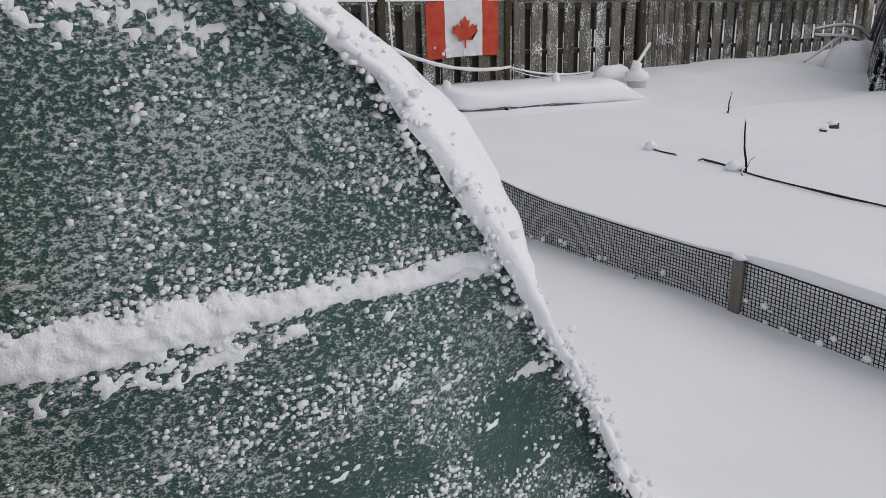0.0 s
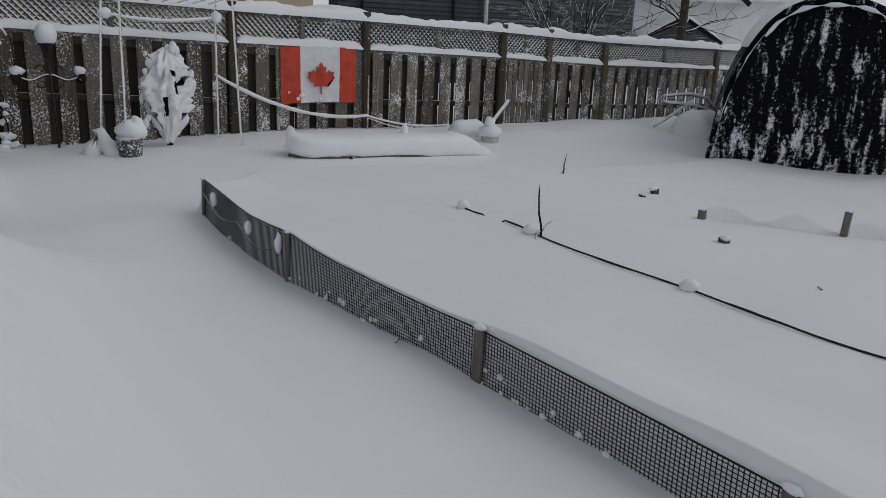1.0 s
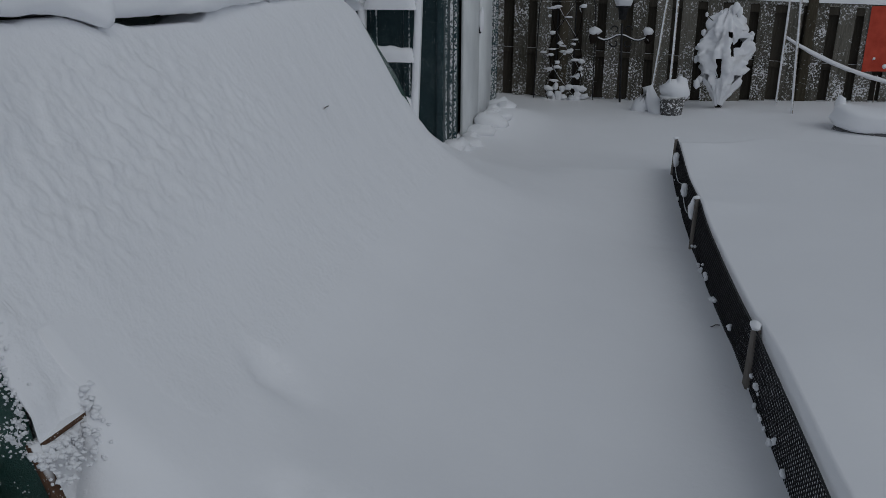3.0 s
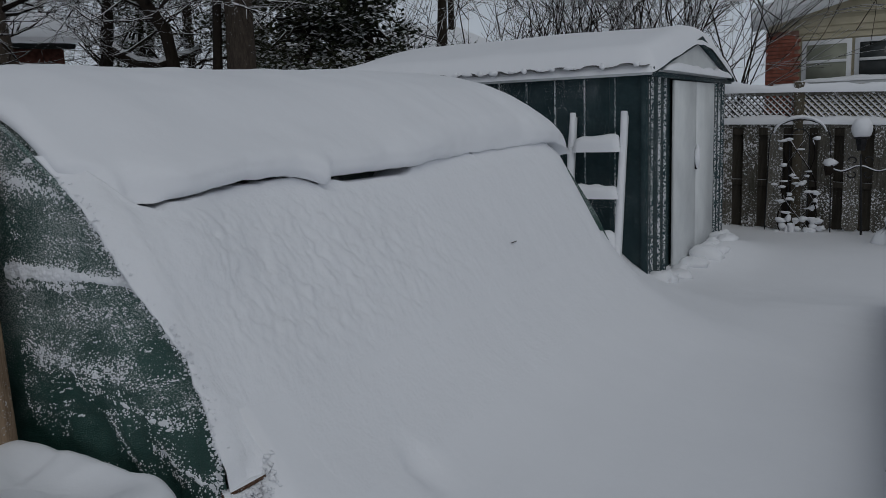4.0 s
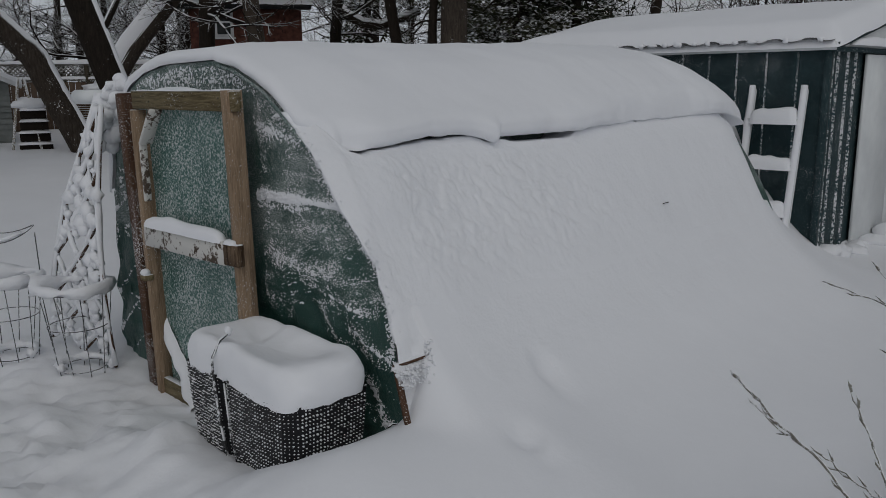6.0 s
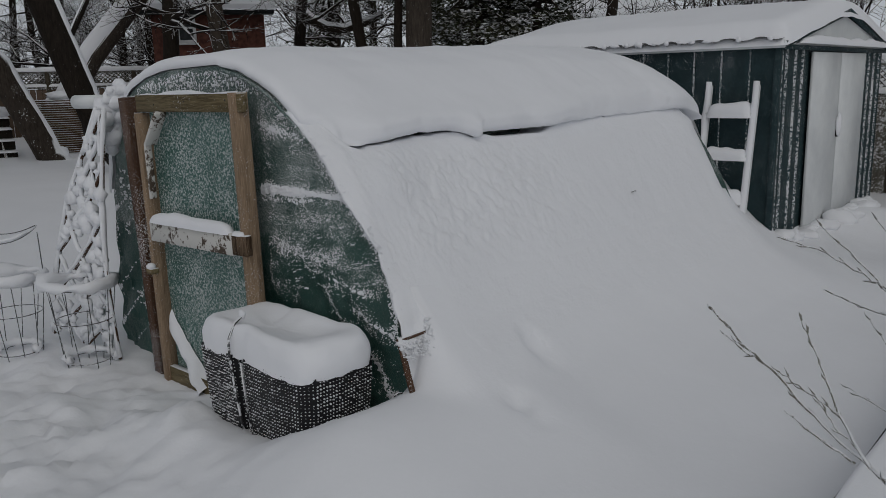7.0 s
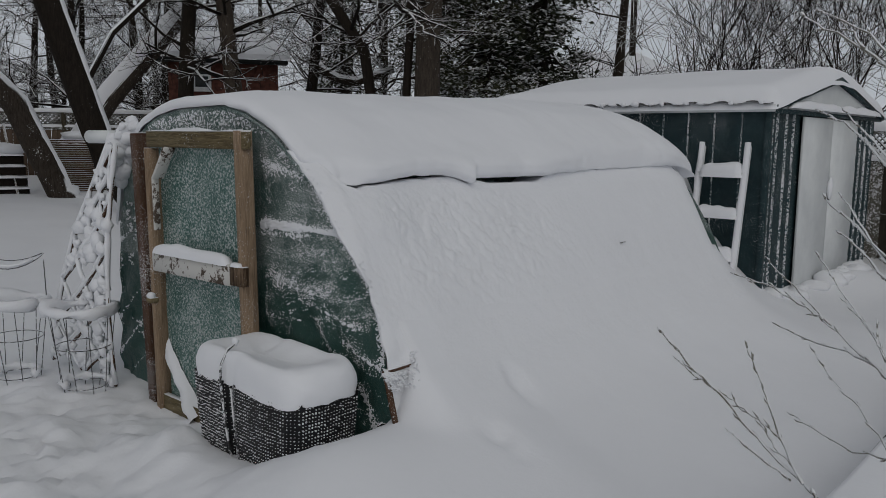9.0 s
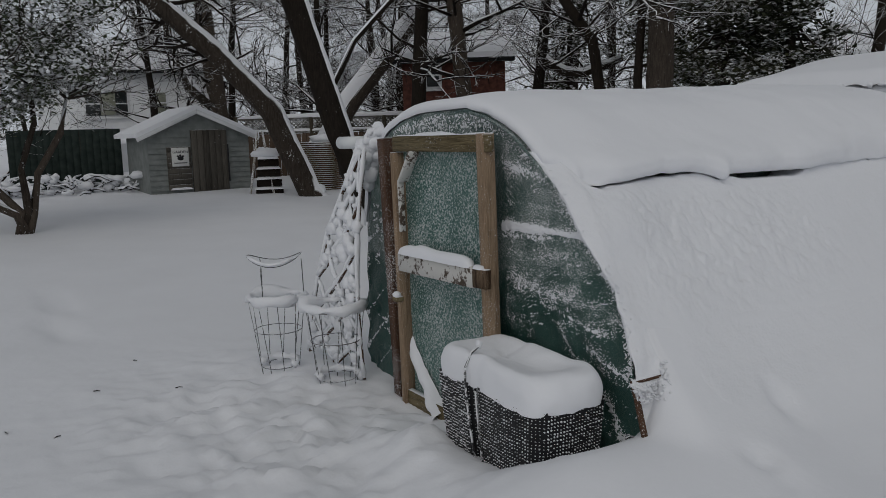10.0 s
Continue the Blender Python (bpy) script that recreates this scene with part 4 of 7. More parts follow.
def lying(a, b, width, height, n=24, seed=0.0, nv=9, rough=0.15):
    """Snow lying along a line from a to b."""
    a, b = Vector(a), Vector(b)
    side = (b - a).cross(Vector((0, 0, 1))).normalized()
    verts = []
    for i in range(n + 1):
        t = i / n
        p = a.lerp(b, t)
        e = math.sqrt(max(0.0, 1 - abs(2 * t - 1) ** 8))
        hh = height * e * (1 + rough * 2 * fbm(p.x * 4 + seed, p.y * 4, p.z * 4))
        for j in range(nv):
            th = math.pi * j / (nv - 1)
            w = width * (0.5 + 0.5 * e) * (1 + rough * fbm(p.x * 9, j * 0.6, seed))
            verts.append(p + side * (math.cos(th) * w) + Vector((0, 0, hh * math.sin(th) ** 0.75)))
    return verts, grid_faces(n + 1, nv)


part("snow_strip", lying((-0.985, -0.085, 0.858), (-0.262, -0.085, 0.864), 0.03, 0.062, seed=2), SNOW, door, "soft snow on the cross board")
part("snow_strip", lying((-0.238, -0.09, 0.868), (-0.165, -0.09, 0.868), 0.022, 0.022, 8, seed=5), SNOW, door)
part("snow_strip", lying((-1.04, -0.05, 1.509), (-0.17, -0.05, 1.509), 0.022, 0.016, 24, seed=7, rough=0.5), SNOW_CRUST, door)
part("brace", beam((-0.945, -0.074, 1.26), (-0.815, -0.074, 1.425), 0.065, 0.02), FLAKY, door, "flaky diagonal brace")
part("brace_block", beam((-0.965, -0.075, 0.98), (-0.97, -0.075, 1.27), 0.035, 0.02), FLAKY, door)
part("latch", box(0.05, 0.05, 0.03, (-1.02, -0.09, 0.59)), GREEN_WOOD, door)
part("board_end", beam((-0.244, -0.087, 0.822), (-0.135, -0.087, 0.825), 0.095, 0.04, spin=90), DOOR_WOOD, door, "bare brown end of the cross board")
part("snow_lump", blob((-1.02, -0.095, 0.615), (0.03, 0.025, 0.02), ([], [])), SNOW, door)
lean_v = []
for i in range(25):
    t = i / 24
    hi = Vector((-0.985 + 0.36 * t, 0.0, 0.37 - 0.34 * t ** 0.8 + 0.012 * fbm(t * 7, 2.0)))
    lo = Vector((-0.990 + 0.30 * t, 0.0, 0.24 - 0.30 * t))
    for j in range(9):
        q = j / 8
        p = hi.lerp(lo, q)
        lean_v.append((p.x, -0.016 - (0.03 + 0.05 * t) * math.sin(math.pi * min(1.0, q * 0.8 + 0.02)) ** 0.7 * (1 + 0.3 * fbm(p.x * 14, p.z * 14, 1.0)), p.z))
tagged(part("lean_snow", (lean_v, grid_faces(25, 9)), SNOW_CRUST), "snow banked against the foot of the door", "snow")

# base board at the open corner of the tunnel
kick = thing("base_board", "weathered brown board at the foot of the greenhouse, rimed, with a strip for the shaded gap", "board")
part("plank", beam((0.775, 0.012, 0.28), (0.660, 0.056, 0.504), 0.024, 0.02), OLD_WOOD, kick)
# added brown strip stands in for the shaded gap under the slab's overhang
part("plank", beam((0.655, 0.052, 0.494), (0.690, 0.178, 0.512), 0.030, 0.016), OLD_WOOD, kick)
v, f = [], []
rk = random.Random(12)
for k in range(260):
    t, q = rk.random(), rk.random() ** 2.2
    x, y = 0.668 + 0.022 * t + 0.075 * q, 0.045 + 0.15 * t - 0.03 * q + rk.gauss(0, 0.008)
    g = rk.uniform(0.003, 0.009) * (1 - 0.3 * q)
    blob((x, y, max(ground_height(x, y), 0.492 + 0.016 * t - 0.75 * (x - 0.668)) + rk.uniform(-0.006, 0.001)), (g * rk.uniform(0.8, 1.8), g, g * 0.8), (v, f), k * 1.3, 0.7, 4, 6)
part("rime_crumb", (v, f), SNOW_ROUGH, kick, "rough crumbs of rime along the board", kind="stuff")

# planter wrapped in black bubble sheet
planter = thing("planter", "square planter wrapped in black bubble sheeting, heaped with snow", "planter")
ringt = [(-0.20, -0.335), (0.05, -0.352), (0.085, -0.322), (0.14, -0.352), (0.35, -0.36), (0.50, -0.352), (0.555, -0.31), (0.568, -0.17), (0.555, 0.0), (0.2, 0.015), (-0.2, 0.005)]


def wrap_ring(k, z):
    c = Vector((0.14, -0.17))
    return [(*(c + (Vector(p) - c) * k), z) for p in ringt]


verts, faces = [], []
levels = [(0.86, -0.08), (0.91, 0.08), (0.965, 0.24), (1.0, 0.42)]
for k, z in levels:
    verts += wrap_ring(k, z)
nr = len(ringt)
for i in range(len(levels) - 1):
    faces += [(i * nr + j, i * nr + (j + 1) % nr, (i + 1) * nr + (j + 1) % nr, (i + 1) * nr + j) for j in range(nr)]
part("wrap", (verts, faces), BUBBLE, planter, "black sheeting in folds", shade=False)
RIME_DOT = frosted("rimed_bubbles", (0.02, 0.02, 0.022), (0.05, 0.05, 0.052), 0.75, 0.4, grain=30, snow_up=0.3)
v, f = [], []
for j in range(nr - 1):
    p, q = Vector(ringt[j]), Vector(ringt[j + 1])
    length = (q - p).length
    if j >= 8:
        break
    nrm = Vector((q.y - p.y, -(q.x - p.x))).normalized()
    cols = max(1, int(length / 0.0155))
    for a in range(cols):
        for row in range(29):
            z = -0.02 + 0.0152 * row + 0.003
            k = lerp_table([(-0.08, 0.86), (0.08, 0.91), (0.24, 0.965), (0.42, 1.0)], z)
            w = p.lerp(q, (a + 0.5) / cols)
            c = Vector((0.14, -0.17))
            w = c + (w - c) * k + nrm * 0.002
            g = (1.15 if j == 0 else 0.78 if j < 6 else 1.0) * rd.uniform(0.55, 1.15)
            if rd.random() < 0.93:
                blob((w.x + rd.gauss(0, 0.0012), w.y, z + rd.gauss(0, 0.0012)), (0.0058 * g, 0.0056 * g, 0.0044 * g), (v, f), rd.random() * 9, 0.5, 3, 5)
part("bubble_layer", (v, f), RIME_DOT, planter, "small bubbles tipped with rime", kind="stuff")
part("cord", tube([(0.045, -0.27, 0.575), (0.06, -0.325, 0.555), (0.064, -0.366, 0.49), (0.066, -0.366, 0.40), (0.078, -0.355, 0.22), (0.09, -0.335, 0.03)], 0.006, 6, lump=0.3), RIME_DOT, planter)
part("knot", blob((0.045, -0.275, 0.58), (0.016, 0.014, 0.02), ([], []), 3.0, 0.4, 5, 8), SNOW_CRUST, planter)
part("cord", tube([(0.125, -0.356, 0.40), (0.14, -0.352, 0.2), (0.16, -0.335, 0.02)], 0.004, 5), RIME_DOT, planter)


def planter_snow():
    verts, n, m = [], 90, 22
    c = Vector((0.14, -0.17))
    loop = [Vector(p) for p in ringt]
    lengths = [(loop[(k + 1) % nr] - loop[k]).length for k in range(nr)]
    total = sum(lengths)

    def along(d):
        d %= total
        for k in range(nr):
            if d <= lengths[k]:
                return loop[k].lerp(loop[(k + 1) % nr], d / lengths[k])
            d -= lengths[k]
        return loop[0]

    for i in range(n):
        d = i / n * total
        p = sum((along(d + o) for o in (-0.06, -0.03, 0.0, 0.03, 0.06)), Vector((0, 0))) / 5
        for j in range(m):
            q = j / (m - 1)
            if q < 0.56:
                # an upright, rounded flank over the rim
                ph = -0.35 + (math.pi / 2 + 0.35) * q / 0.56
                r, z = 0.80 + 0.24 * math.copysign(abs(math.cos(ph)) ** 0.75, math.cos(ph)), 0.445 + 0.105 * math.copysign(abs(math.sin(ph)) ** 0.8, math.sin(ph))
            else:
                r = 0.80 * (1 - (q - 0.56) / 0.44)
                z = 0.55 - 0.035 * (1 - (r / 0.80) ** 2)
            w = c + (p - c) * r
            z += 0.012 * fbm(w.x * 5, w.y * 5, 3.0) + 0.003 * fbm(w.x * 25, w.y * 25, z * 25)
            z += smooth(0.25, 0.6, q) * (0.004 * smooth(-0.12, 0.02, w.y) - 0.03 * math.exp(-((w.x - 0.34) / 0.16) ** 2 - ((w.y + 0.12) / 0.09) ** 2) - 0.012 * math.exp(-((w.x - 0.06) / 0.03) ** 2))
            if q < 0.3:
                z += 0.008 * fbm(w.x * 14, w.y * 14, 8.0) - 0.012 * math.exp(-((w.x - 0.5) / 0.15) ** 2 - ((w.y + 0.35) / 0.12) ** 2)
            verts.append((w.x + 0.008 * fbm(w.x * 12, w.y * 12, z * 12), w.y + 0.008 * fbm(w.x * 11, w.y * 13, z * 10 + 4), z))
    faces = [(i * m + j, ((i + 1) % n) * m + j, ((i + 1) % n) * m + j + 1, i * m + j + 1) for i in range(n) for j in range(m - 1)]
    verts.append((c.x, c.y, 0.48))
    return verts, faces


tagged(part("planter_snow", planter_snow(), SNOW), "pillow of snow filling the planter, dimpled in the middle", "snow")

# snow and rime on the front sheet
FS = 0.078


def fluff(x, z, r, n, out, y=FS):
    """A loose clump: many small grains stuck together."""
    for _ in range(n):
        g = r * rd.uniform(0.28, 0.55)
        blob((x + rd.gauss(0, r * 0.62), y - rd.uniform(0, r * 0.35), z + rd.gauss(0, r * 0.42)), (g * rd.uniform(1, 1.5), g * 0.8, g * rd.uniform(0.7, 1.1)), out, rd.random() * 50, 0.7, 3, 5)


v, f = [], []
made = 0
while made < 160:
    x, z = rd.uniform(-1.6, -1.15), rd.uniform(0.15, 1.62)
    if z > arch_z(x) - 0.01 or fbm(x * 3, z * 6, 4.0, 3) < rd.uniform(-0.2, 0.5):
        continue
    fluff(x, z, rd.uniform(0.006, 0.013), rd.randint(3, 7), (v, f))
    made += 1
part("rime_clumps", (v, f), SNOW_ROUGH, greenhouse, "clumps of snow stuck on the sheeting", kind="stuff")
# streaks of snow caught on the folds: x, z, x, z, half width, weight
STREAKS = [(-0.24, 1.060, 0.06, 1.062, 0.030, 1.0), (-0.24, 1.015, 0.12, 1.028, 0.022, 0.55), (-1.78, 0.10, -1.26, 0.55, 0.016, 0.55), (-1.62, 0.04, -1.24, 0.36, 0.018, 0.5), (-1.80, 0.30, -1.28, 0.74, 0.014, 0.45), (-1.70, 0.85, -1.30, 1.05, 0.02, 0.4), (0.02, 1.064, 0.36, 1.056, 0.017, 0.95), (-0.20, 1.00, 0.30, 1.03, 0.012, 0.35), (-0.16, 0.80, 0.24, 0.77, 0.045, 0.46), (0.05, 0.72, 0.50, 0.63, 0.016, 0.5),
           (-0.10, 0.90, 0.30, 0.97, 0.014, 0.38), (0.0, 0.82, 0.30, 0.93, 0.010, 0.35), (0.10, 0.94, 0.44, 1.00, 0.010, 0.35), (0.36, 0.56, 0.60, 0.50, 0.02, 0.5),
           (-0.18, 1.17, 0.26, 1.15, 0.012, 0.32), (-0.2, 1.36, 0.06, 1.30, 0.03, 0.4), (0.48, 0.36, 0.62, 0.18, 0.04, 0.6), (0.18, 0.62, 0.3, 0.45, 0.012, 0.4), (-0.1, 0.66, 0.36, 0.86, 0.007, 0.42), (-0.08, 0.70, 0.30, 0.92, 0.007, 0.40), (-0.1, 0.62, 0.46, 0.78, 0.007, 0.42), (-0.05, 0.60, 0.50, 0.70, 0.008, 0.42), (0.1, 0.86, 0.42, 0.90, 0.010, 0.40),
           (-0.14, 0.76, 0.16, 0.80, 0.035, 0.45), (0.0, 1.24, 0.22, 1.22, 0.02, 0.3)]


def streak(x, z):
    best = 0.0
    for x0, z0, x1, z1, w, k in STREAKS:
        dx, dz = x1 - x0, z1 - z0
        t = max(0.0, min(1.0, ((x - x0) * dx + (z - z0) * dz) / (dx * dx + dz * dz)))
        d = math.hypot(x - x0 - t * dx, z - z0 - t * dz)
        if d < 3 * w:
            best = max(best, k * math.exp(-(d / w) ** 2))
    return best


def rime_relief(x0, x1, z0, z1, step, skip_door=False):
    """Snow that clings to the sheeting in ragged crumbs and ledges."""
    nx, nz = int((x1 - x0) / step), int((z1 - z0) / step)
    verts, high = [], []
    for i in range(nx + 1):
        x = x0 + step * i
        for j in range(nz + 1):
            z = z0 + step * j
            edge = (lerp_table(ARCH_R, max(0.0, min(z, 1.64))) - x if x > ARCH_MID else x - ARCH_MID + lerp_table(ARCH_L, max(0.0, min(z, 1.64))))
            edge = min(edge, arch_z(x) - z)
            if edge < 0.002 or (skip_door and -1.16 < x < -0.2 and z < 1.5):
                verts.append((x, 0.12, z))
                high.append(-1)
                continue
            st = streak(x, z)
            near = 0.42 * math.exp(-(edge / 0.05) ** 2) * smooth(1.1, 0.95, z) + (0.20 * smooth(1.2, 1.36, z) + 0.28 * smooth(1.46, 1.56, z)) * smooth(0.0, 0.03, edge)
            grain = noise.noise((x * 58, z * 72, 1.0)) * 0.52 + noise.noise((x * 125, z * 145, 5.0)) * 0.55 + (0.34 - 0.14 * smooth(1.15, 1.3, z)) * noise.noise((x * 15, z * 24, 2.0))
            h = st * (1 + 0.5 * noise.noise((x * 30, z * 42, 8.0))) + near + grain * (0.55 + 0.35 * smooth(1.25, 1.5, z)) - 0.50
            high.append(h)
            rise = 0.0 if h <= 0 else 0.0085 * min(1.0, h * 1.3) ** 0.8 * (0.75 + 0.5 * noise.noise((x * 75, z * 85, 3.0)))
            verts.append((x, sheet_y(x, z) - rise + (0.002 if h <= 0 else 0.0), z - rise * 0.2))
    faces = [q for q in grid_faces(nx + 1, nz + 1) if max(high[k] for k in q) > 0 and min(high[k] for k in q) > -0.9]
    used = sorted({k for q in faces for k in q})
    index = {k: n_ for n_, k in enumerate(used)}
    return [verts[k] for k in used], [tuple(index[k] for k in q) for q in faces]


part("rime_crust", rime_relief(-0.24, 0.67, 0.16, 1.64, 0.0032), SNOW_ROUGH, greenhouse, "ragged crumbs and ledges of snow", kind="stuff")
part("rime_crust", rime_relief(-1.74, -0.2, 0.04, 1.64, 0.0055, True), SNOW_ROUGH, greenhouse, kind="stuff")
# single grains of rime, thick along the ledges and thin between them
v, f = [], []
rg = random.Random(31)
made = 0
while made < 5200:
    x, z = rg.uniform(-0.21, 0.66), rg.uniform(0.2, 1.62)
    if x > lerp_table(ARCH_R, z) - 0.004:
        continue
    thick = 0.10 + 0.7 * streak(x, z - 0.012) + 0.55 * fbm(x * 6, z * 11, 4.0, 3) + 0.3 * smooth(1.25, 1.45, z) - 0.10 * smooth(0.72, 0.5, z)
    if thick < rg.random():
        continue
    g = rg.uniform(0.0010, 0.0024) * (1 + 0.8 * min(1.0, max(0.0, thick)) * rg.random())
    blob((x, sheet_y(x, z) - g * 0.5, z), (g * rg.uniform(0.9, 1.7), g, g * rg.uniform(0.8, 1.2)), (v, f), rg.random() * 60, 0.6, 3, 5)
    made += 1
part("rime_grain", (v, f), SNOW_ROUGH, greenhouse, "small grains of rime on the sheeting", kind="stuff")
hoop = []
for i in range(31):
    x, z = arch_point(0.08 + 0.36 * i / 30, -0.012)
    hoop.append((x, 0.060, z))
part("hoop", tube(hoop, 0.009, 6), TARP, greenhouse, "dark hoop edge")

# loose crumbs along the slab's front edge
v, f = [], []
for i in range(800):
    z = rd.uniform(0.50, 1.36)
    out_ = rd.gauss(-0.004, 0.012)
    g = rd.uniform(0.0012, 0.0048)
    blob((lerp_table(ARCH_R, z) + out_, lerp_table(EDGE_Y, z) - 0.012 + max(0.0, out_) * 0.5 + rd.gauss(0, 0.006), z + rd.gauss(0, 0.01)), (g * rd.uniform(0.8, 1.6), g, g * rd.uniform(0.7, 1.2)), (v, f), rd.random() * 60, 0.8, 3, 5)
part("edge_crumb", (v, f), SNOW_ROUGH, snow_cover, "loose crumbs along the slab's edge", kind="stuff")

# expanding lattice leaning at the tunnel's left shoulder
trellis = thing("lattice_trellis", "leaning wooden lattice trellis thick with snow", "trellis")
TL = [Vector((-1.52, -0.05, 1.43)), Vector((-1.40, -0.07, 1.43)), Vector((-2.14, -0.18, 0.05)), Vector((-1.475, -0.10, 0.0))]


def on_trellis(u, w):
    top = TL[0].lerp(TL[1], u)
    bot = TL[2].lerp(TL[3], u)
    p = top.lerp(bot, w)
    return p + Vector((-0.05 * math.sin(w * 3.0) * (1 - u), -0.05 * math.sin(w * 3.1), 0))


def lath(p, sd):
    pts = [on_trellis(*a) for a in p]
    o = part("lath", tube(pts, 0.010, 5), OLD_WOOD, trellis)
    part("snow_strip", tube([q + Vector((0, -0.004, 0.014)) for q in pts], [0.0135 * (1 + 0.9 * fbm(q.z * 9, sd)) for q in pts], 7, lump=0.8, seed=sd), SNOW_CRUST, trellis)


for i in range(8):
    t0 = -2.5 + i * 0.5
    for sgn in (1, -1):
        pl = []
        for k in range(41):
            w = k / 40 * 0.98 + 0.01
            u = t0 + 2.5 * w if sgn > 0 else (1 - t0) - 2.5 * w
            if 0 <= u <= 1:
                pl.append((u, w))
        if len(pl) > 1:
            lath(pl, i * 3.7 + sgn)
tv, tf = [], []
for i in range(95):
    p = on_trellis(rd.uniform(0, 1), rd.uniform(0.02, 0.98) ** 0.6)
    r = rd.uniform(0.012, 0.045)
    blob(p + Vector((0, -0.01, 0)), (r * 1.2, r * 0.8, r), (tv, tf), rd.random() * 50, 0.7, 4, 6)
part("snow_lump", (tv, tf), SNOW_CRUST, trellis, kind="stuff")
for u in (0.0, 1.0):
    lath([(u, k / 10) for k in range(11)], u * 9 + 40)

# pale duct at the shoulder
tagged(part("vent_pipe", tube([(-1.88, 0.0, 1.475), (-1.66, 0.06, 1.475)], 0.04, 14), SHED_WHITE), "short white plastic vent pipe at the greenhouse shoulder", "pipe")
v, f = [], []
for i in range(60):
    t = rd.random()
    blob((-1.46 - 0.20 * t + rd.gauss(0, 0.02), 0.03 + rd.uniform(-0.04, 0.06), 1.56 - 0.36 * t + rd.gauss(0, 0.02)), (rd.uniform(0.02, 0.055),) * 3, (v, f), rd.random() * 40, 0.5, 5, 8)
tagged(part("shoulder_snow", (v, f), SNOW_CRUST), "snow clinging to the greenhouse shoulder", "snow", kind="stuff")


WIRE = frosted("grey_wire", (0.07, 0.07, 0.075), (0.16, 0.16, 0.165), 0.55, 0.5, grain=60, metal=0.6)


def tomato_cage(at, turn, tall, label):
    c = thing("tomato_cage", label, "tomato cage", at, turn, "tomato cages by the greenhouse")
    for z, r in ((0.06, 0.12), (0.30, 0.155), (0.50, 0.18)):
        part("ring", tube([(r * math.cos(a / 24 * 2 * math.pi), r * math.sin(a / 24 * 2 * math.pi), z) for a in range(25)], 0.0035, 5), WIRE, c)
    for k in range(9):
        a = 2 * math.pi * k / 9
        part("wire", tube([(0.115 * math.cos(a + 0.25), 0.115 * math.sin(a + 0.25), -0.05), (0.183 * math.cos(a), 0.183 * math.sin(a), 0.51)], 0.0026, 5), WIRE, c)
    if tall:
        for k in (1, 4, 7):
            a = 2 * math.pi * k / 9 + 0.2
            part("wire", tube([(0.18 * math.cos(a), 0.18 * math.sin(a), 0.5), (0.175 * math.cos(a), 0.175 * math.sin(a), 0.76)], 0.0035, 5), WIRE, c)
        part("ring", tube([(0.175 * math.cos(a / 24 * 2 * math.pi), 0.175 * math.sin(a / 24 * 2 * math.pi), 0.77 + 0.03 * math.sin(a / 24 * 4 * math.pi)) for a in range(25)], 0.0035, 5), WIRE, c)
        part("snow_crust", tube([(0.175 * math.cos(a / 24 * 2 * math.pi), 0.175 * math.sin(a / 24 * 2 * math.pi), 0.785 + 0.03 * math.sin(a / 24 * 4 * math.pi)) for a in range(17, 25)], 0.012, 6, lump=0.4), SNOW_CRUST, c)
    for z, r in ((0.505, 0.18), (0.07, 0.12)):
        part("snow_crust", tube([(r * math.cos(a / 20 * 2 * math.pi), r * math.sin(a / 20 * 2 * math.pi), z + 0.012) for a in range(21 if z > 0.4 else 13)], [(0.028 if z > 0.4 else 0.02) * (1 + 0.9 * fbm(a * 0.7, z)) for a in range(21 if z > 0.4 else 13)], 7, lump=0.9), SNOW_CRUST, c)
    return c


tomato_cage((-2.04, -0.44, -0.03), 20, True, "tall grey wire tomato cage with a looped top, snow-crusted")
tomato_cage((-1.55, -0.25, -0.03), 65, False, "low grey wire tomato cage with snow on its ring")

# ladder against the shed
ladder = thing("ladder", "white step ladder with snow-covered rungs leaning on the shed", "ladder")
for x in (0.13, 0.52):
    part("rail", beam((x + 0.0 - 0.02, 4.16, -0.05), (x, 4.36, 1.45), 0.05, 0.03), SHED_WHITE, ladder)
    part("snow_strip", tube([(x - 0.02 + 0.02 * k / 10, 4.145 + 0.2 * k / 10, 0.03 + 1.45 * k / 10) for k in range(11)], 0.026, 7, lump=0.3, seed=x * 7), SNOW_CRUST, ladder)
for z in (0.18, 0.53, 0.88, 1.22):
    y = 4.16 + 0.2 * z / 1.5
    part("rung", box(0.40, 0.07, 0.03, (0.32, y, z)), SHED_WHITE, ladder)
    part("snow_strip", lying((0.14, y - 0.01, z - 0.03), (0.51, y - 0.01, z - 0.03), 0.055, 0.12, 14, seed=z), SNOW_CRUST, ladder)
# corrugated eave of the roof sheets, half filled with snow
ev = []
for i in range(101):
    x = SB - 0.05 + (SX - SB + 0.11) * i / 100
    wave = 0.011 * math.copysign(abs(math.sin(i * 0.75)) ** 0.5, math.sin(i * 0.75))
    for y, dz in ((SY0 - 0.125, 0.0), (SY0 - 0.02, 0.022)):
        ev.append((x, y, SZ + 0.03 + dz + wave))
part("eave_sheet", (ev, grid_faces(101, 2)), BLACK_STEEL, shed, "corrugated roof edge", shade=False)
v, f = [], []
re_ = random.Random(8)
for i in range(24):
    x = SB + 0.1 + i * 0.122 + re_.uniform(-0.02, 0.02)
    if re_.random() < 0.3:
        continue
    blob((x, SY0 - 0.125, SZ + 0.036), (re_.uniform(0.02, 0.05), 0.018, re_.uniform(0.012, 0.026)), (v, f), i, 0.4, 5, 8)
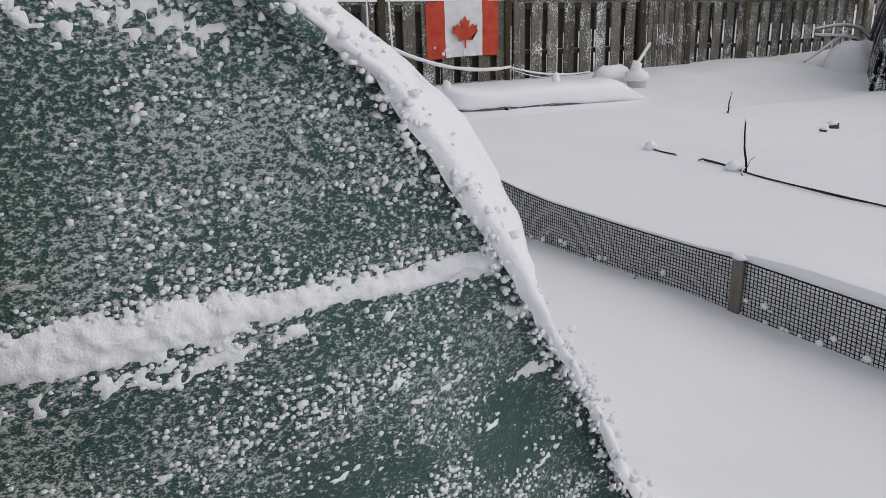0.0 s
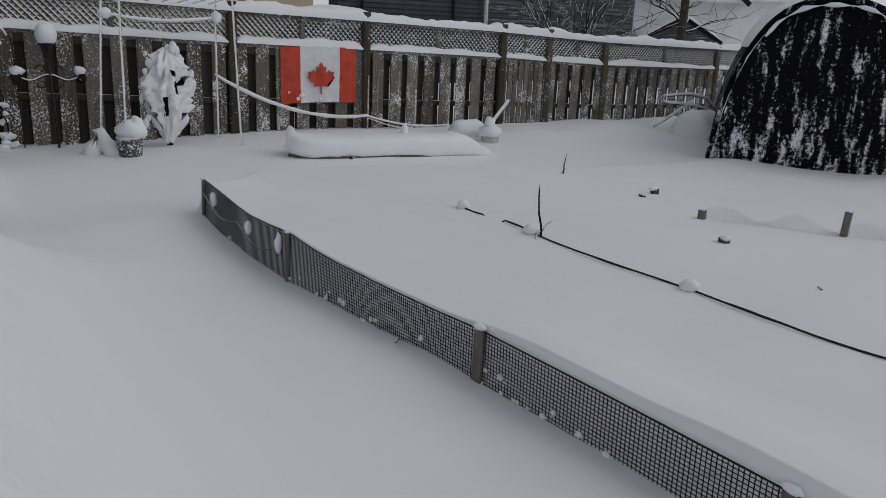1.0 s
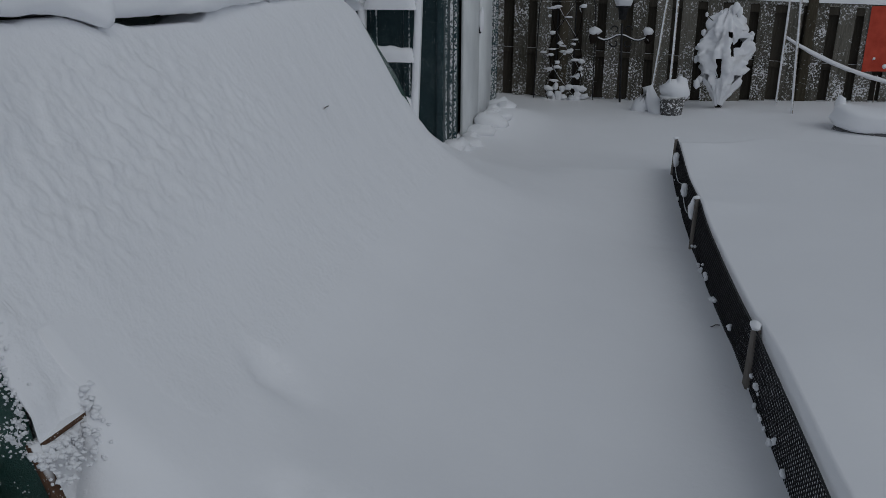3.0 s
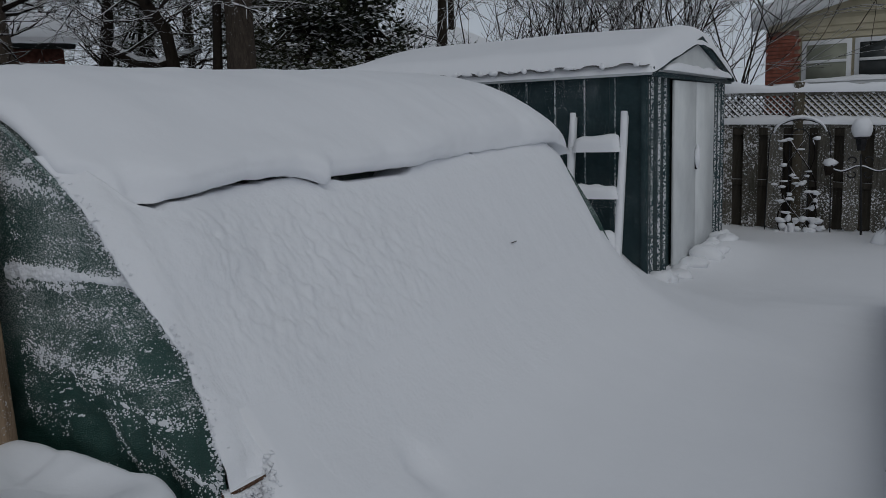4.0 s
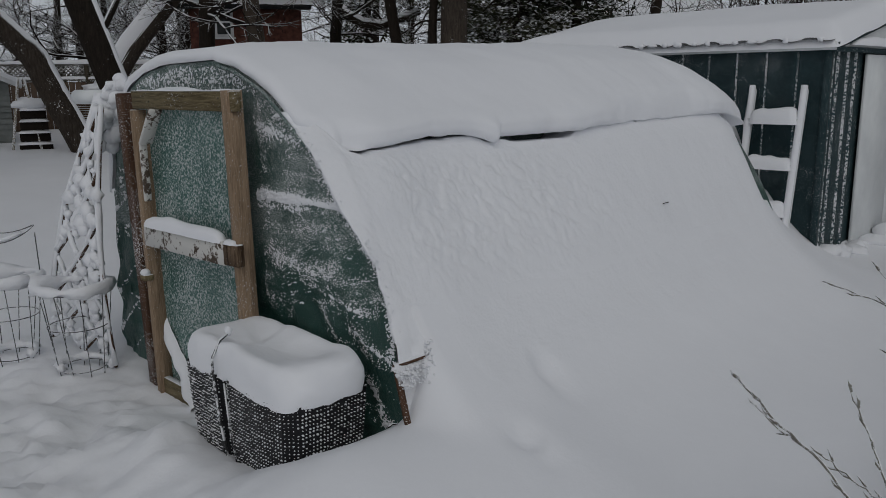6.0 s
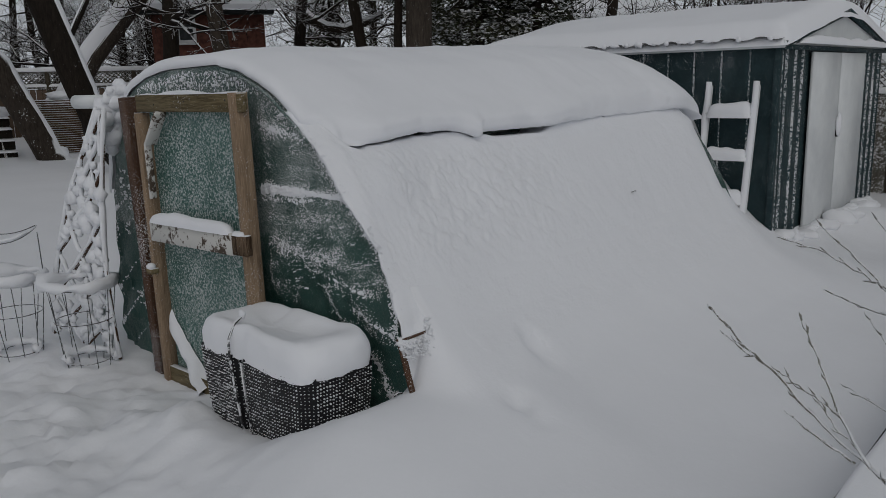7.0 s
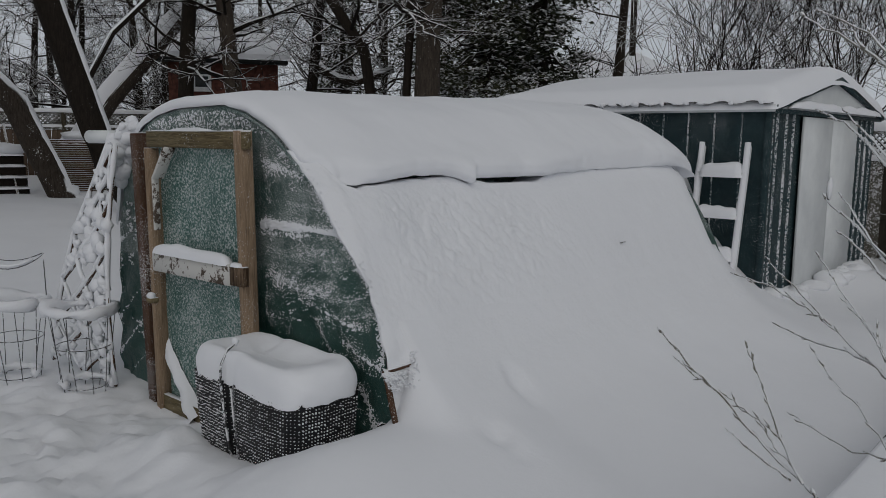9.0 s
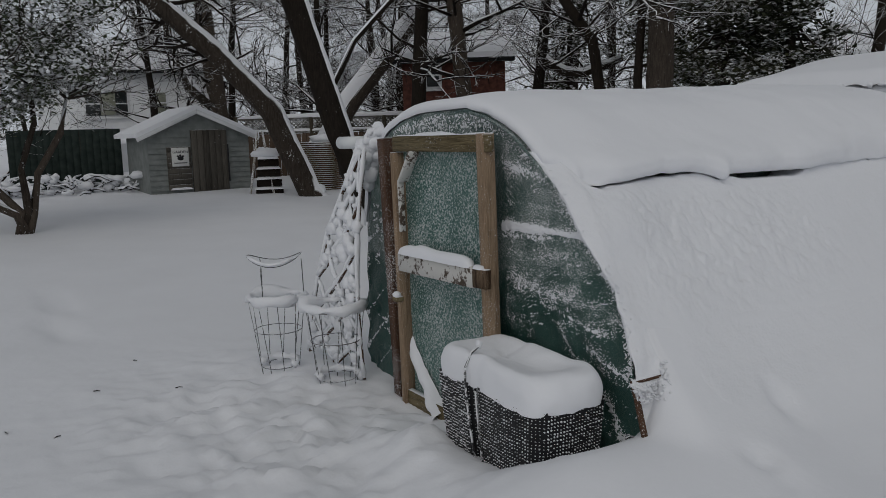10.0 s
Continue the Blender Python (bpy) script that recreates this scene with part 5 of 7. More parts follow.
part("snow_beads", (v, f), SNOW, shed, kind="stuff")
part("gable_snow", lying((SX + 0.075, SY0 + 0.25, SZ - 0.0), (SX + 0.075, SY1 - 0.1, SZ - 0.0), 0.035, 0.07, 30, seed=4), SNOW, shed, "snow lying on the gable ledge")
part("door_header", box(0.03, SY1 - SY0 + 0.06, 0.04, (SX + 0.05, MY, SZ - 0.03)), SHED_STEEL, shed)

# ---------------- along the board fence ----------------
LANTERN = plain("black_lantern", (0.012, 0.012, 0.013), (0.035, 0.035, 0.038), 0.45, 20)
lamp = thing("garden_lamp", "black lamp post with scrolled arms under a dome of snow", "lamp post", (1.965, 8.12, 0.0))
part("pole", tube([(0.04, 0, 0.0), (0.02, 0, 0.5), (0, 0, 0.93)], 0.012, 8), LANTERN, lamp)
lan = bmesh.new()
bmesh.ops.create_cone(lan, cap_ends=True, segments=6, radius1=0.04, radius2=0.065, depth=0.13, matrix=pose(0, 0, 1.035))
part("lantern", lan, LANTERN, lamp, "six-sided black lantern", shade=False)
part("lantern_cap", blob((0, 0, 1.105), (0.085, 0.085, 0.02), ([], []), 1.0, 0.05, 6, 12), LANTERN, lamp)
part("snow_dome", blob((0, 0, 1.20), (0.105, 0.105, 0.115), ([], []), 3.0, 0.12, 10, 14), SNOW, lamp, "tall dome of snow")
arm = []
for i in range(13):
    t = i / 12 * 2 - 1
    arm.append((0.28 * t, 0, 0.775 + 0.03 * math.cos(t * 5)))
part("arm", tube(arm, 0.008, 6), LANTERN, lamp)
part("snow_strip", tube([(x, y, z + 0.009) for x, y, z in arm], 0.008, 6, lump=0.7), SNOW_CRUST, lamp)
for sx in (-1, 1):
    for zz in (0.86, 0.72):
        sc = []
        for i in range(15):
            a = i / 14 * 4.6
            r = 0.05 * (1 - 0.6 * i / 14)
            sc.append((sx * (0.07 + r * math.cos(a)), 0, zz + (1 if zz > 0.8 else -1) * r * math.sin(a)))
        part("scroll", tube(sc, 0.008, 5), LANTERN, lamp)
    hook = part("basket", blob((sx * 0.30, 0, 0.78), (0.05, 0.045, 0.07), ([], []), sx * 2 + 5, 0.4, 6, 9), TWIG, lamp, "dried plant in a hanging basket")
    part("snow_lump", blob((sx * 0.29, 0, 0.845), (0.06, 0.05, 0.05), ([], []), sx + 9, 0.5, 6, 9), SNOW_CRUST, hook)

# arched wire trellis with a snowy vine
arch = thing("arch_trellis", "arched black wire trellis wrapped in snow-covered vine", "trellis", (1.36, 8.20, -0.09))
for k, w in ((0, 0.31), (1, 0.10)):
    pts = [(-w - 0.03 * (1 - k), 0, 0.05), (-w, 0, 1.18)]
    pts += [(-w * math.cos(math.pi * i / 10), 0, 1.18 + (0.22 if k == 0 else 0.12) * math.sin(math.pi * i / 10)) for i in range(1, 10)]
    pts += [(w, 0, 1.18), (w + 0.03 * (1 - k), 0, 0.05)]
    part("wire", tube(pts, 0.007, 6), LANTERN, arch)
part("snow_strip", lying((-0.3, 0, 1.24), (0.3, 0, 1.24), 0.02, 0.0, 4), SNOW, arch)
part("snow_arc", tube([(-0.28 * math.cos(math.pi * i / 12), 0, 1.21 + 0.22 * math.sin(math.pi * i / 12)) for i in range(1, 12)], [0.017 * math.sin(math.pi * i / 12) + 0.004 for i in range(1, 12)], 8, lump=0.3), SNOW, arch, "arc of snow on the arch")
vine_v, vine_f, sv, sf = [], [], [], []
for k in range(4):
    pts = []
    for i in range(16):
        z = 0.08 + 1.1 * i / 15
        pts.append((0.22 * math.sin(z * 4.2 + k * 1.7) * (1 - 0.25 * z), -0.02 + 0.02 * math.cos(z * 7 + k), z))
    tube(pts, 0.006, 4, (vine_v, vine_f))
    for i in range(11):
        p = pts[rd.randint(0, 15)]
        blob((p[0] + rd.gauss(0, 0.035), p[1] - 0.02, p[2] + rd.gauss(0, 0.03)), (rd.uniform(0.02, 0.055), 0.014, rd.uniform(0.010, 0.022)), (sv, sf), rd.random() * 60, 0.7, 4, 6)
for i in range(26):
    blob((rd.gauss(0.02, 0.12), -0.03, rd.uniform(0.1, 0.32)), (rd.uniform(0.03, 0.06), 0.03, rd.uniform(0.02, 0.04)), (sv, sf), rd.random() * 60, 0.7, 4, 6)
part("vine", (vine_v, vine_f), TWIG, arch, kind="stuff")
part("leaf_snow", (sv, sf), SNOW_CRUST, arch, "snow on the vine leaves", kind="stuff")

# frosted shrub before the fence
shrub = thing("small_shrub", "upright leafy shrub entirely coated in snow", "shrub", (3.02, 7.75, 0.10))
bv, bf, sv, sf = [], [], [], []
SHRUB_WIDE = [(0.0, 0.03), (0.18, 0.11), (0.4, 0.20), (0.65, 0.235), (0.82, 0.20), (0.95, 0.09), (1.0, 0.03)]
for k in range(9):
    a = -1 + k / 4
    pts = [(a * 0.8 * lerp_table(SHRUB_WIDE, i / 8) + 0.02 * fbm(i * 0.5, k), 0.06 * math.sin(k * 2.4) * i / 8, (1.0 - 0.12 * a * a) * i / 8) for i in range(9)]
    tube(pts, 0.007, 4, (bv, bf))
# a torn coat of snow that hangs in folds, with dark hollows left open
nu, nv = 64, 74
coat, keep = [], []
for i in range(nu):
    th = 2 * math.pi * i / nu
    for j in range(nv):
        z = 0.03 + 0.97 * j / (nv - 1)
        w = lerp_table(SHRUB_WIDE, z)
        lump = fbm(math.cos(th) * 2.6, math.sin(th) * 2.6, z * 4.5, 3)
        fold = fbm(math.cos(th) * 6.5, math.sin(th) * 6.5, z * 7, 3)
        r = w * (1 + 0.42 * lump + 0.42 * fold)
        coat.append((r * math.cos(th), r * 0.7 * math.sin(th), z + 0.03 * lump))
        keep.append(fbm(math.cos(th) * 5.0 + 5, math.sin(th) * 5.0, z * 3.4, 3) < 0.50 + 0.5 * smooth(0.75, 0.95, z) or z < 0.12)
for i in range(nu):
    for j in range(nv - 1):
        q = (i * nv + j, (i + 1) % nu * nv + j, (i + 1) % nu * nv + j + 1, i * nv + j + 1)
        if all(keep[k] for k in q):
            sf.append(q)
sv.extend(coat)
part("leaves", blob((0, 0, 0.55), (0.15, 0.10, 0.40), ([], []), 4.0, 0.5, 12, 14), TWIG, shrub, "dark leaves in the hollows")
for x, z, r in ((-0.25, 0.55, 0.035), (-0.28, 0.50, 0.03), (-0.23, 0.77, 0.03), (-0.25, 0.25, 0.045), (-0.22, 0.30, 0.03), (0.24, 0.76, 0.03), (0.25, 0.72, 0.02), (0.06, 1.02, 0.05), (0.10, 0.98, 0.04), (-0.08, 0.97, 0.02), (-0.22, 0.95, 0.02)):
    blob((x, -0.05, z), (r * 0.8, 0.03, r * 1.2), (sv, sf), x * 30 + z, 0.5, 6, 8)
    tube([(x * 0.6, -0.03, z - 0.08), (x, -0.05, z)], 0.005, 4, (bv, bf))
part("stem", (bv, bf), TWIG, shrub, kind="stuff")
part("leaf_snow", (sv, sf), SNOW_CRUST, shrub, "snow on every leaf", kind="stuff")

# pot with snow, and a low bank of snow beside it
pot = thing("flower_pot", "grey speckled flower pot with a horn of snow", "flower pot", (2.50, 7.30, 0.03))
pb = bmesh.new()
bmesh.ops.create_cone(pb, cap_ends=True, segments=18, radius1=0.10, radius2=0.13, depth=0.24, matrix=pose(0, 0, 0.12))
POT = frosted("speckled_pot", (0.07, 0.07, 0.07), (0.16, 0.16, 0.16), 0.7, grain=40)
part("bowl", pb, POT, pot)
part("snow_top", blob((0.02, 0, 0.29), (0.15, 0.13, 0.10), ([], []), 2.0, 0.35, 8, 12), SNOW, pot)
part("snow_horn", blob((0.07, 0, 0.34), (0.075, 0.07, 0.10), ([], []), 5.0, 0.3, 8, 10), SNOW, pot)
tagged(part("snow_mound", tube([(2.18, 7.57, -0.02), (2.22, 7.55, 0.16), (2.25, 7.53, 0.30), (2.28, 7.51, 0.33), (2.31, 7.49, 0.20), (2.37, 7.44, 0.10), (2.46, 7.36, 0.06)], [0.12, 0.085, 0.045, 0.03, 0.07, 0.10, 0.10], 12, lump=0.15), SNOW), "narrow horn of drifted snow beside the flower pot", "snow")

# cane frame hung with cords
frame_poles = thing("cane_frame", "four thin snowy canes joined by sagging cords", "plant support")
canes = [((2.30, 7.62, 0.1), (2.50, 7.90, 2.3)), ((2.46, 7.26, 0.05), (2.46, 7.20, 2.3)), ((3.66, 8.05, 0.1), (3.65, 8.0, 2.3)), ((3.70, 7.45, 0.05), (3.53, 7.25, 2.3))]
CANE = frosted("frosted_cane", (0.25, 0.22, 0.17), (0.4, 0.36, 0.3), 0.85, grain=40)
for a, b in canes:
    part("cane", tube([a, b], 0.011, 7, lump=0.2), CANE, frame_poles)
    part("snow_strip", tube([Vector(a).lerp(Vector(b), t / 14) + Vector((-0.005, -0.005, 0)) for t in range(15)], 0.009, 6, lump=0.5), SNOW_CRUST, frame_poles)


def cord(a, b, sag, r, snow, parent, n=18):
    pts = []
    for i in range(n + 1):
        t = i / n
        p = Vector(a).lerp(Vector(b), t)
        p.z -= sag * 4 * t * (1 - t)
        pts.append(p)
    part("cord", tube(pts, r, 5), LANTERN, parent)
    if snow:
        part("snow_strip", tube([p + Vector((0, 0, snow * 0.6)) for p in pts], [snow * (1 + 0.35 * fbm(p.x * 4, p.z * 3)) for p in pts], 7, lump=0.3), SNOW, parent)


cord((2.45, 7.8, 1.42), (3.65, 8.0, 1.42), 0.05, 0.004, 0.018, frame_poles)
cord((2.46, 7.2, 1.36), (3.65, 8.0, 1.38), 0.02, 0.003, 0.0, frame_poles)
cord((2.46, 7.2, 1.60), (3.55, 7.3, 1.72), 0.05, 0.004, 0.0, frame_poles)
cord((2.50, 7.9, 1.62), (3.65, 8.0, 1.75), 0.06, 0.004, 0.0, frame_poles)
cord((2.46, 7.2, 1.55), (3.65, 8.0, 1.70), 0.03, 0.003, 0.008, frame_poles)
for k in range(7):
    t = (k + 0.5) / 7
    cord((2.46 + 1.1 * t, 7.2 + 0.1 * t, 1.60), (2.46 + 1.15 * t, 7.85, 1.56), 0.0, 0.003, 0.006, frame_poles, 6)
part("snow_lump", blob((2.46, 7.8, 1.43), (0.07, 0.05, 0.05), ([], []), 4, 0.4, 6, 9), SNOW, frame_poles)
part("snow_lump", blob((3.65, 7.98, 1.43), (0.05, 0.05, 0.07), ([], []), 8, 0.4, 6, 9), SNOW, frame_poles)

# cord laden with snow along the fence
line_set = thing("slack_rope", "slack cord thick with snow strung on stakes along the fence", "cord")
cord((3.69, 8.2, 0.80), (5.69, 8.2, 0.285), 0.17, 0.006, 0.022, line_set, 30)
cord((5.69, 8.2, 0.285), (6.98, 8.2, 0.13), 0.06, 0.006, 0.015, line_set, 24)
cord((5.69, 8.2, 0.265), (6.98, 8.2, 0.11), 0.09, 0.004, 0.008, line_set, 24)
for x, z0, z1 in ((5.69, 0.0, 0.80), (6.98, 0.0, 0.70), (6.42, 0.1, 0.62)):
    part("stake", tube([(x, 8.2, z0), (x + 0.01, 8.2, z1)], 0.009, 6), CANE, line_set)
for x, z1 in ((5.1, 0.44), (4.88, 0.43), (4.7, 0.42), (6.05, 0.9), (6.2, 0.85), (5.88, 0.75)):
    part("stake", tube([(x, 8.27, 0.05), (x, 8.27, z1)], 0.005, 5), CANE, line_set)

# half-buried canoe
canoe = thing("canoe", "grey canoe lying in the snow, filled and topped with snow", "canoe", (3.88, 6.73, 0.02), -4)
HULL = frosted("grey_hull", (0.05, 0.05, 0.052), (0.15, 0.15, 0.155), 0.45, 0.6, grain=70, snow_up=0.5)
def hull(x0, x1, wide, low, high, seed, blunt, sag=0.0):
    """A long rounded body from x0 to x1: upright at the bow, sinking into the snow at the stern."""
    verts, nu, nv = [], 60, 19
    for i in range(nu):
        t = i / (nu - 1)
        bow = math.sqrt(max(0.0, 1 - (1 - min(1.0, t / blunt)) ** 2))
        stern = 1 - smooth(0.55, 1.0, t)
        w = wide * (0.12 + 0.88 * bow) * (0.45 + 0.55 * stern)
        top = high + 0.035 * math.exp(-(t / 0.05) ** 2) - 0.03 * t - (high + 0.02) * smooth(0.72, 1.0, t) + 0.012 * fbm(t * 7, seed, 1.0)
        bot = low + 0.12 * (1 - bow) - sag * t
        for j in range(nv):
            th = 2 * math.pi * (j - 4.5) / (nv - 1) * 0.62
            cx, cz = math.sin(th), math.cos(th)
            yy = w * math.copysign(abs(cx) ** 0.7, cx) + 0.012 * fbm(t * 11, th * 2, seed)
            zz = (top + bot) / 2 + (top - bot) / 2 * math.copysign(abs(cz) ** 0.6, cz)
            verts.append((x0 + (x1 - x0) * t + 0.03 * (1 - t) * cz, -yy, zz + 0.006 * fbm(t * 16, th * 3, seed + 4)))
    return verts, grid_faces(nu, nv)


part("hull", hull(0.03, 2.3, 0.225, -0.07, 0.15, 3.0, 0.22, 0.05), HULL, canoe)
part("snow_fill", hull(0.0, 2.75, 0.25, 0.06, 0.275, 7.0, 0.10, 0.10), SNOW, canoe, "rounded snow over the hull")
part("snow_horn", blob((0.06, 0.0, 0.30), (0.05, 0.06, 0.075), ([], []), 5, 0.3, 7, 9), SNOW, canoe)
part("thwart_end", box(0.03, 0.05, 0.07, (0.62, -0.235, 0.03), (0, 20, 0)), DARK, canoe)
part("snow_lump", blob((1.38, 0.0, 0.27), (0.045, 0.045, 0.09), ([], []), 3, 0.3, 7, 9), SNOW, canoe)

# pail by the fence corner
pail = thing("pail", "pale plastic pail capped with snow", "pail", (6.97, 7.25, -0.13))
pb = bmesh.new()
bmesh.ops.create_cone(pb, cap_ends=True, segments=18, radius1=0.10, radius2=0.125, depth=0.26, matrix=pose(0, 0, 0.13))
PAIL = plain("pale_plastic", (0.42, 0.42, 0.44), (0.55, 0.55, 0.56), 0.5, 9)
part("bucket", pb, PAIL, pail)
part("snow_top", blob((0, 0, 0.29), (0.155, 0.15, 0.10), ([], []), 4.0, 0.35, 8, 12), SNOW, pail)
part("snow_horn", blob((-0.02, 0, 0.40), (0.07, 0.07, 0.08), ([], []), 1.0, 0.35, 8, 10), SNOW, pail)
tagged(part("snow_bank", blob((6.85, 7.6, 0.12), (0.3, 0.15, 0.14), ([], []), 6.0, 0.45, 8, 14), SNOW), "lump of snow by the fence post", "snow")
stick = thing("leaning_stick", "snow-covered stick leaning on the fence", "stick")
part("stem", tube([(7.15, 7.6, 0.08), (7.95, 8.1, 0.44)], 0.018, 6, lump=0.3), CANE, stick)
part("snow_strip", tube([(7.15, 7.6, 0.10), (7.95, 8.1, 0.465)], 0.021, 7, lump=0.4), SNOW, stick)

# brush by the shelter
brush = thing("brush_heap", "heap of snow-laden branches before the fence", "branches", (10.75, 6.95, 0.12), -53)
brush.matrix_basis = pose(11.5, 7.4, 0.1)
for pts, r in (([(0.33, 0, 0.22), (0.0, -0.03, 0.40), (-0.4, -0.02, 0.47), (-0.75, 0.0, 0.46), (-0.97, 0.03, 0.44)], 0.028), ([(0.25, -0.05, 0.12), (-0.1, -0.06, 0.25), (-0.45, -0.05, 0.31), (-0.9, 0.0, 0.34), (-1.0, 0, 0.36)], 0.03),
               ([(-0.36, -0.05, 0.36), (-0.6, -0.02, 0.24), (-0.9, 0.0, 0.09), (-1.15, 0.02, -0.02)], 0.024), ([(-0.3, -0.05, 0.30), (-0.24, -0.06, 0.14), (-0.20, -0.05, -0.03)], 0.022), ([(-0.42, -0.02, 0.33), (-0.36, -0.03, 0.15), (-0.26, 0.0, -0.02)], 0.018)):
    pts = [Vector(p) for p in pts]
    part("branch", tube(pts, [r * 0.55 * (1 - 0.5 * k / len(pts)) for k in range(len(pts))], 6), TWIG, brush)
    fine_pts = [pts[int(k / 3)].lerp(pts[min(len(pts) - 1, int(k / 3) + 1)], k % 3 / 3) for k in range(3 * (len(pts) - 1) + 1)]
    part("snow_strip", tube([p + Vector((0, -0.005, 0.02)) for p in fine_pts], [r * (1 - 0.4 * k / len(fine_pts)) for k in range(len(fine_pts))], 8, lump=0.5), SNOW, brush)
tagged(part("snow_mound", blob((10.9, 7.0, 0.0), (0.45, 0.4, 0.35), ([], []), 6.0, 0.3, 10, 16), SNOW), "round heap of snow beside the brush", "snow")

# ---------------- the bed behind the netting ----------------
hose = thing("wire_edging", "thin black wire edging half sunk in the snow", "edging")
pts = []
for i in range(60):
    t = i / 59
    y = 3.5 - 3.6 * t
    x = lerp_table([(-0.2, 3.63), (0.5, 3.62), (0.8, 3.592), (1.07, 3.592), (1.5, 3.64), (1.94, 3.615), (2.57, 3.667), (3.0, 3.72), (3.5, 3.75)], y) + 0.008 * math.sin(y * 5)
    pts.append((x, y, ground_height(x, y) + 0.010 + 0.005 * math.sin(y * 7) - (0.03 if 3.05 < y < 3.25 else 0)))
part("wire", tube(pts, 0.005, 6), NET, hose)
part("wire", tube([(x + 0.02, y, z - 0.012) for x, y, z in pts[8:50]], 0.004, 5), NET, hose)
for x, y in ((3.75, 3.50), (3.69, 2.72), (3.65, 1.50)):
    part("snow_lump", blob((x, y, ground_height(x, y) + 0.02), (0.05, 0.05, 0.035), ([], []), x * 9 + y, 0.4, 7, 10), SNOW, hose)


def twig_plant(x, y, tall, lean_x, label):
    z = ground_height(x, y)
    t = thing("dead_stalk", label, "stalk", (x, y, z), 0, "dead stalks in the snow")
    pts = [(lean_x * q / 4 + 0.008 * math.sin(q * 2), 0, tall * q / 4 - 0.03) for q in range(5)]
    part("stem", tube(pts, [0.008, 0.007, 0.006, 0.005, 0.004], 5), TWIG, t)
    part("shoot", tube([(0.0, 0, 0.07 * tall), (0.2 * tall, 0.1 * tall, 0.17 * tall), (0.33 * tall, 0.13 * tall, 0.2 * tall)], 0.005, 5), TWIG, t)
    part("shoot", tube([(0.0, 0, 0.1 * tall), (-0.1 * tall, 0.0, 0.03 * tall), (-0.23 * tall, -0.13 * tall, 0.0)], 0.005, 5), TWIG, t)


twig_plant(3.70, 2.64, 0.36, -0.05, "dead brown stalk poking out of the snow by the edging")
twig_plant(6.1, 4.97, 0.24, 0.04, "slender dead stalk leaning in the snow")
twig_plant(4.15, 6.0, 0.05, 0.0, "tip of a dead stalk in the snow")


def lump_of(name, x, y, size, mat, label, cat):
    z = ground_height(x, y)
    t = thing(name, label, cat, (x, y, z), rd.uniform(0, 90))
    part("body", box(size[0], size[1], size[2], (0, 0, size[2] * 0.3), (rd.uniform(-12, 12), rd.uniform(-12, 12), 0), bevel=size[2] * 0.2), mat, t)
    part("snow_lump", blob((-size[0] * 0.3, 0, size[2] * 0.75), (size[0] * 0.7, size[1] * 0.6, size[2] * 0.35), ([], []), x + y, 0.4, 6, 10), SNOW, t)
    return t


lump_of("garden_stone", 6.22, 3.88, (0.08, 0.06, 0.07), POST_WOOD, "dark stump end half covered by snow", "stump")
lump_of("garden_stone", 4.76, 2.10, (0.06, 0.06, 0.045), POST_WOOD, "small dark stone sunk in the snow", "stone")
lump_of("garden_stone", 5.9, 3.75, (0.05, 0.05, 0.035), POST_WOOD, "small dark stone under a snow cap", "stone")
wire_row = thing("wire_fence", "low chicken-wire fence with short wooden posts, almost buried", "wire fence")
WP = [(5.5, 2.83, 0.05), (6.25, 2.12, 0.17), (7.1, 1.5, 0.15)]
for x, y, h in WP:
    z = ground_height(x, y)
    part("post", box(0.065, 0.05, h + 0.3, (x, y, z + h / 2 - 0.12), (4, -5, 20)), STAKE_WOOD, wire_row)
v, f = [], []
for (x0, y0, h0), (x1, y1, h1) in zip(WP, WP[1:]):
    for k in range(24):
        for q in range(4):
            t, t2 = k / 24, (k + 0.5) / 24
            top = 0.075 + 0.045 * math.sin(k * 0.5)
            for s1, s2 in ((t, t2), (t2, t + 1 / 24)):
                xa, ya, xb, yb = x0 + (x1 - x0) * s1, y0 + (y1 - y0) * s1, x0 + (x1 - x0) * s2, y0 + (y1 - y0) * s2
                za, zb = ground_height(xa, ya), ground_height(xb, yb)
                d0, d1 = (q + (0 if s1 == t else 1)) * top / 4, (q + (1 if s1 == t else 0)) * top / 4
                tube([(xa + rd.gauss(0, 0.006), ya, za + d0 + rd.gauss(0, 0.005)), (xb + rd.gauss(0, 0.006), yb, zb + d1 + rd.gauss(0, 0.005))], 0.0015, 3, (v, f))
part("wire_mesh", (v, f), WIRE, wire_row, kind="stuff")
# snow lumps on the netting's cord
for y, s in ((4.40, 0.05), (3.80, 0.045), (3.34, 0.06)):
    x, foot, top = net_line(y)
    part("snow_lump", blob((x - 0.02, y, foot + (top - foot) * 0.72), (0.022, 0.028, s), ([], []), y, 0.4, 7, 9), SNOW, net)
cpts = []
for i in range(33):
    t = i / 32
    y = 4.62 - 1.3 * t
    x, foot, top = net_line(y)
    cpts.append((x - 0.014, y, foot + (top - foot) * (0.62 - 0.28 * abs(math.sin(t * 6.6)))))
part("cord", tube(cpts, 0.004, 5), TWIG, net)
rn = random.Random(21)
for k in range(34):
    y = rn.choice((rn.uniform(2.2, 3.15), rn.uniform(1.0, 1.45), rn.uniform(0.2, 4.6)))
    r = rn.uniform(0.006, 0.018)
    x, foot, top = net_line(y)
    part("snow_lump", blob((x - 0.016, y, foot + rn.choice((0.005, rn.uniform(0.0, 0.07)))), (r * 0.7, r, r * 0.8), ([], []), k, 0.5, 5, 8), SNOW_CRUST, net)

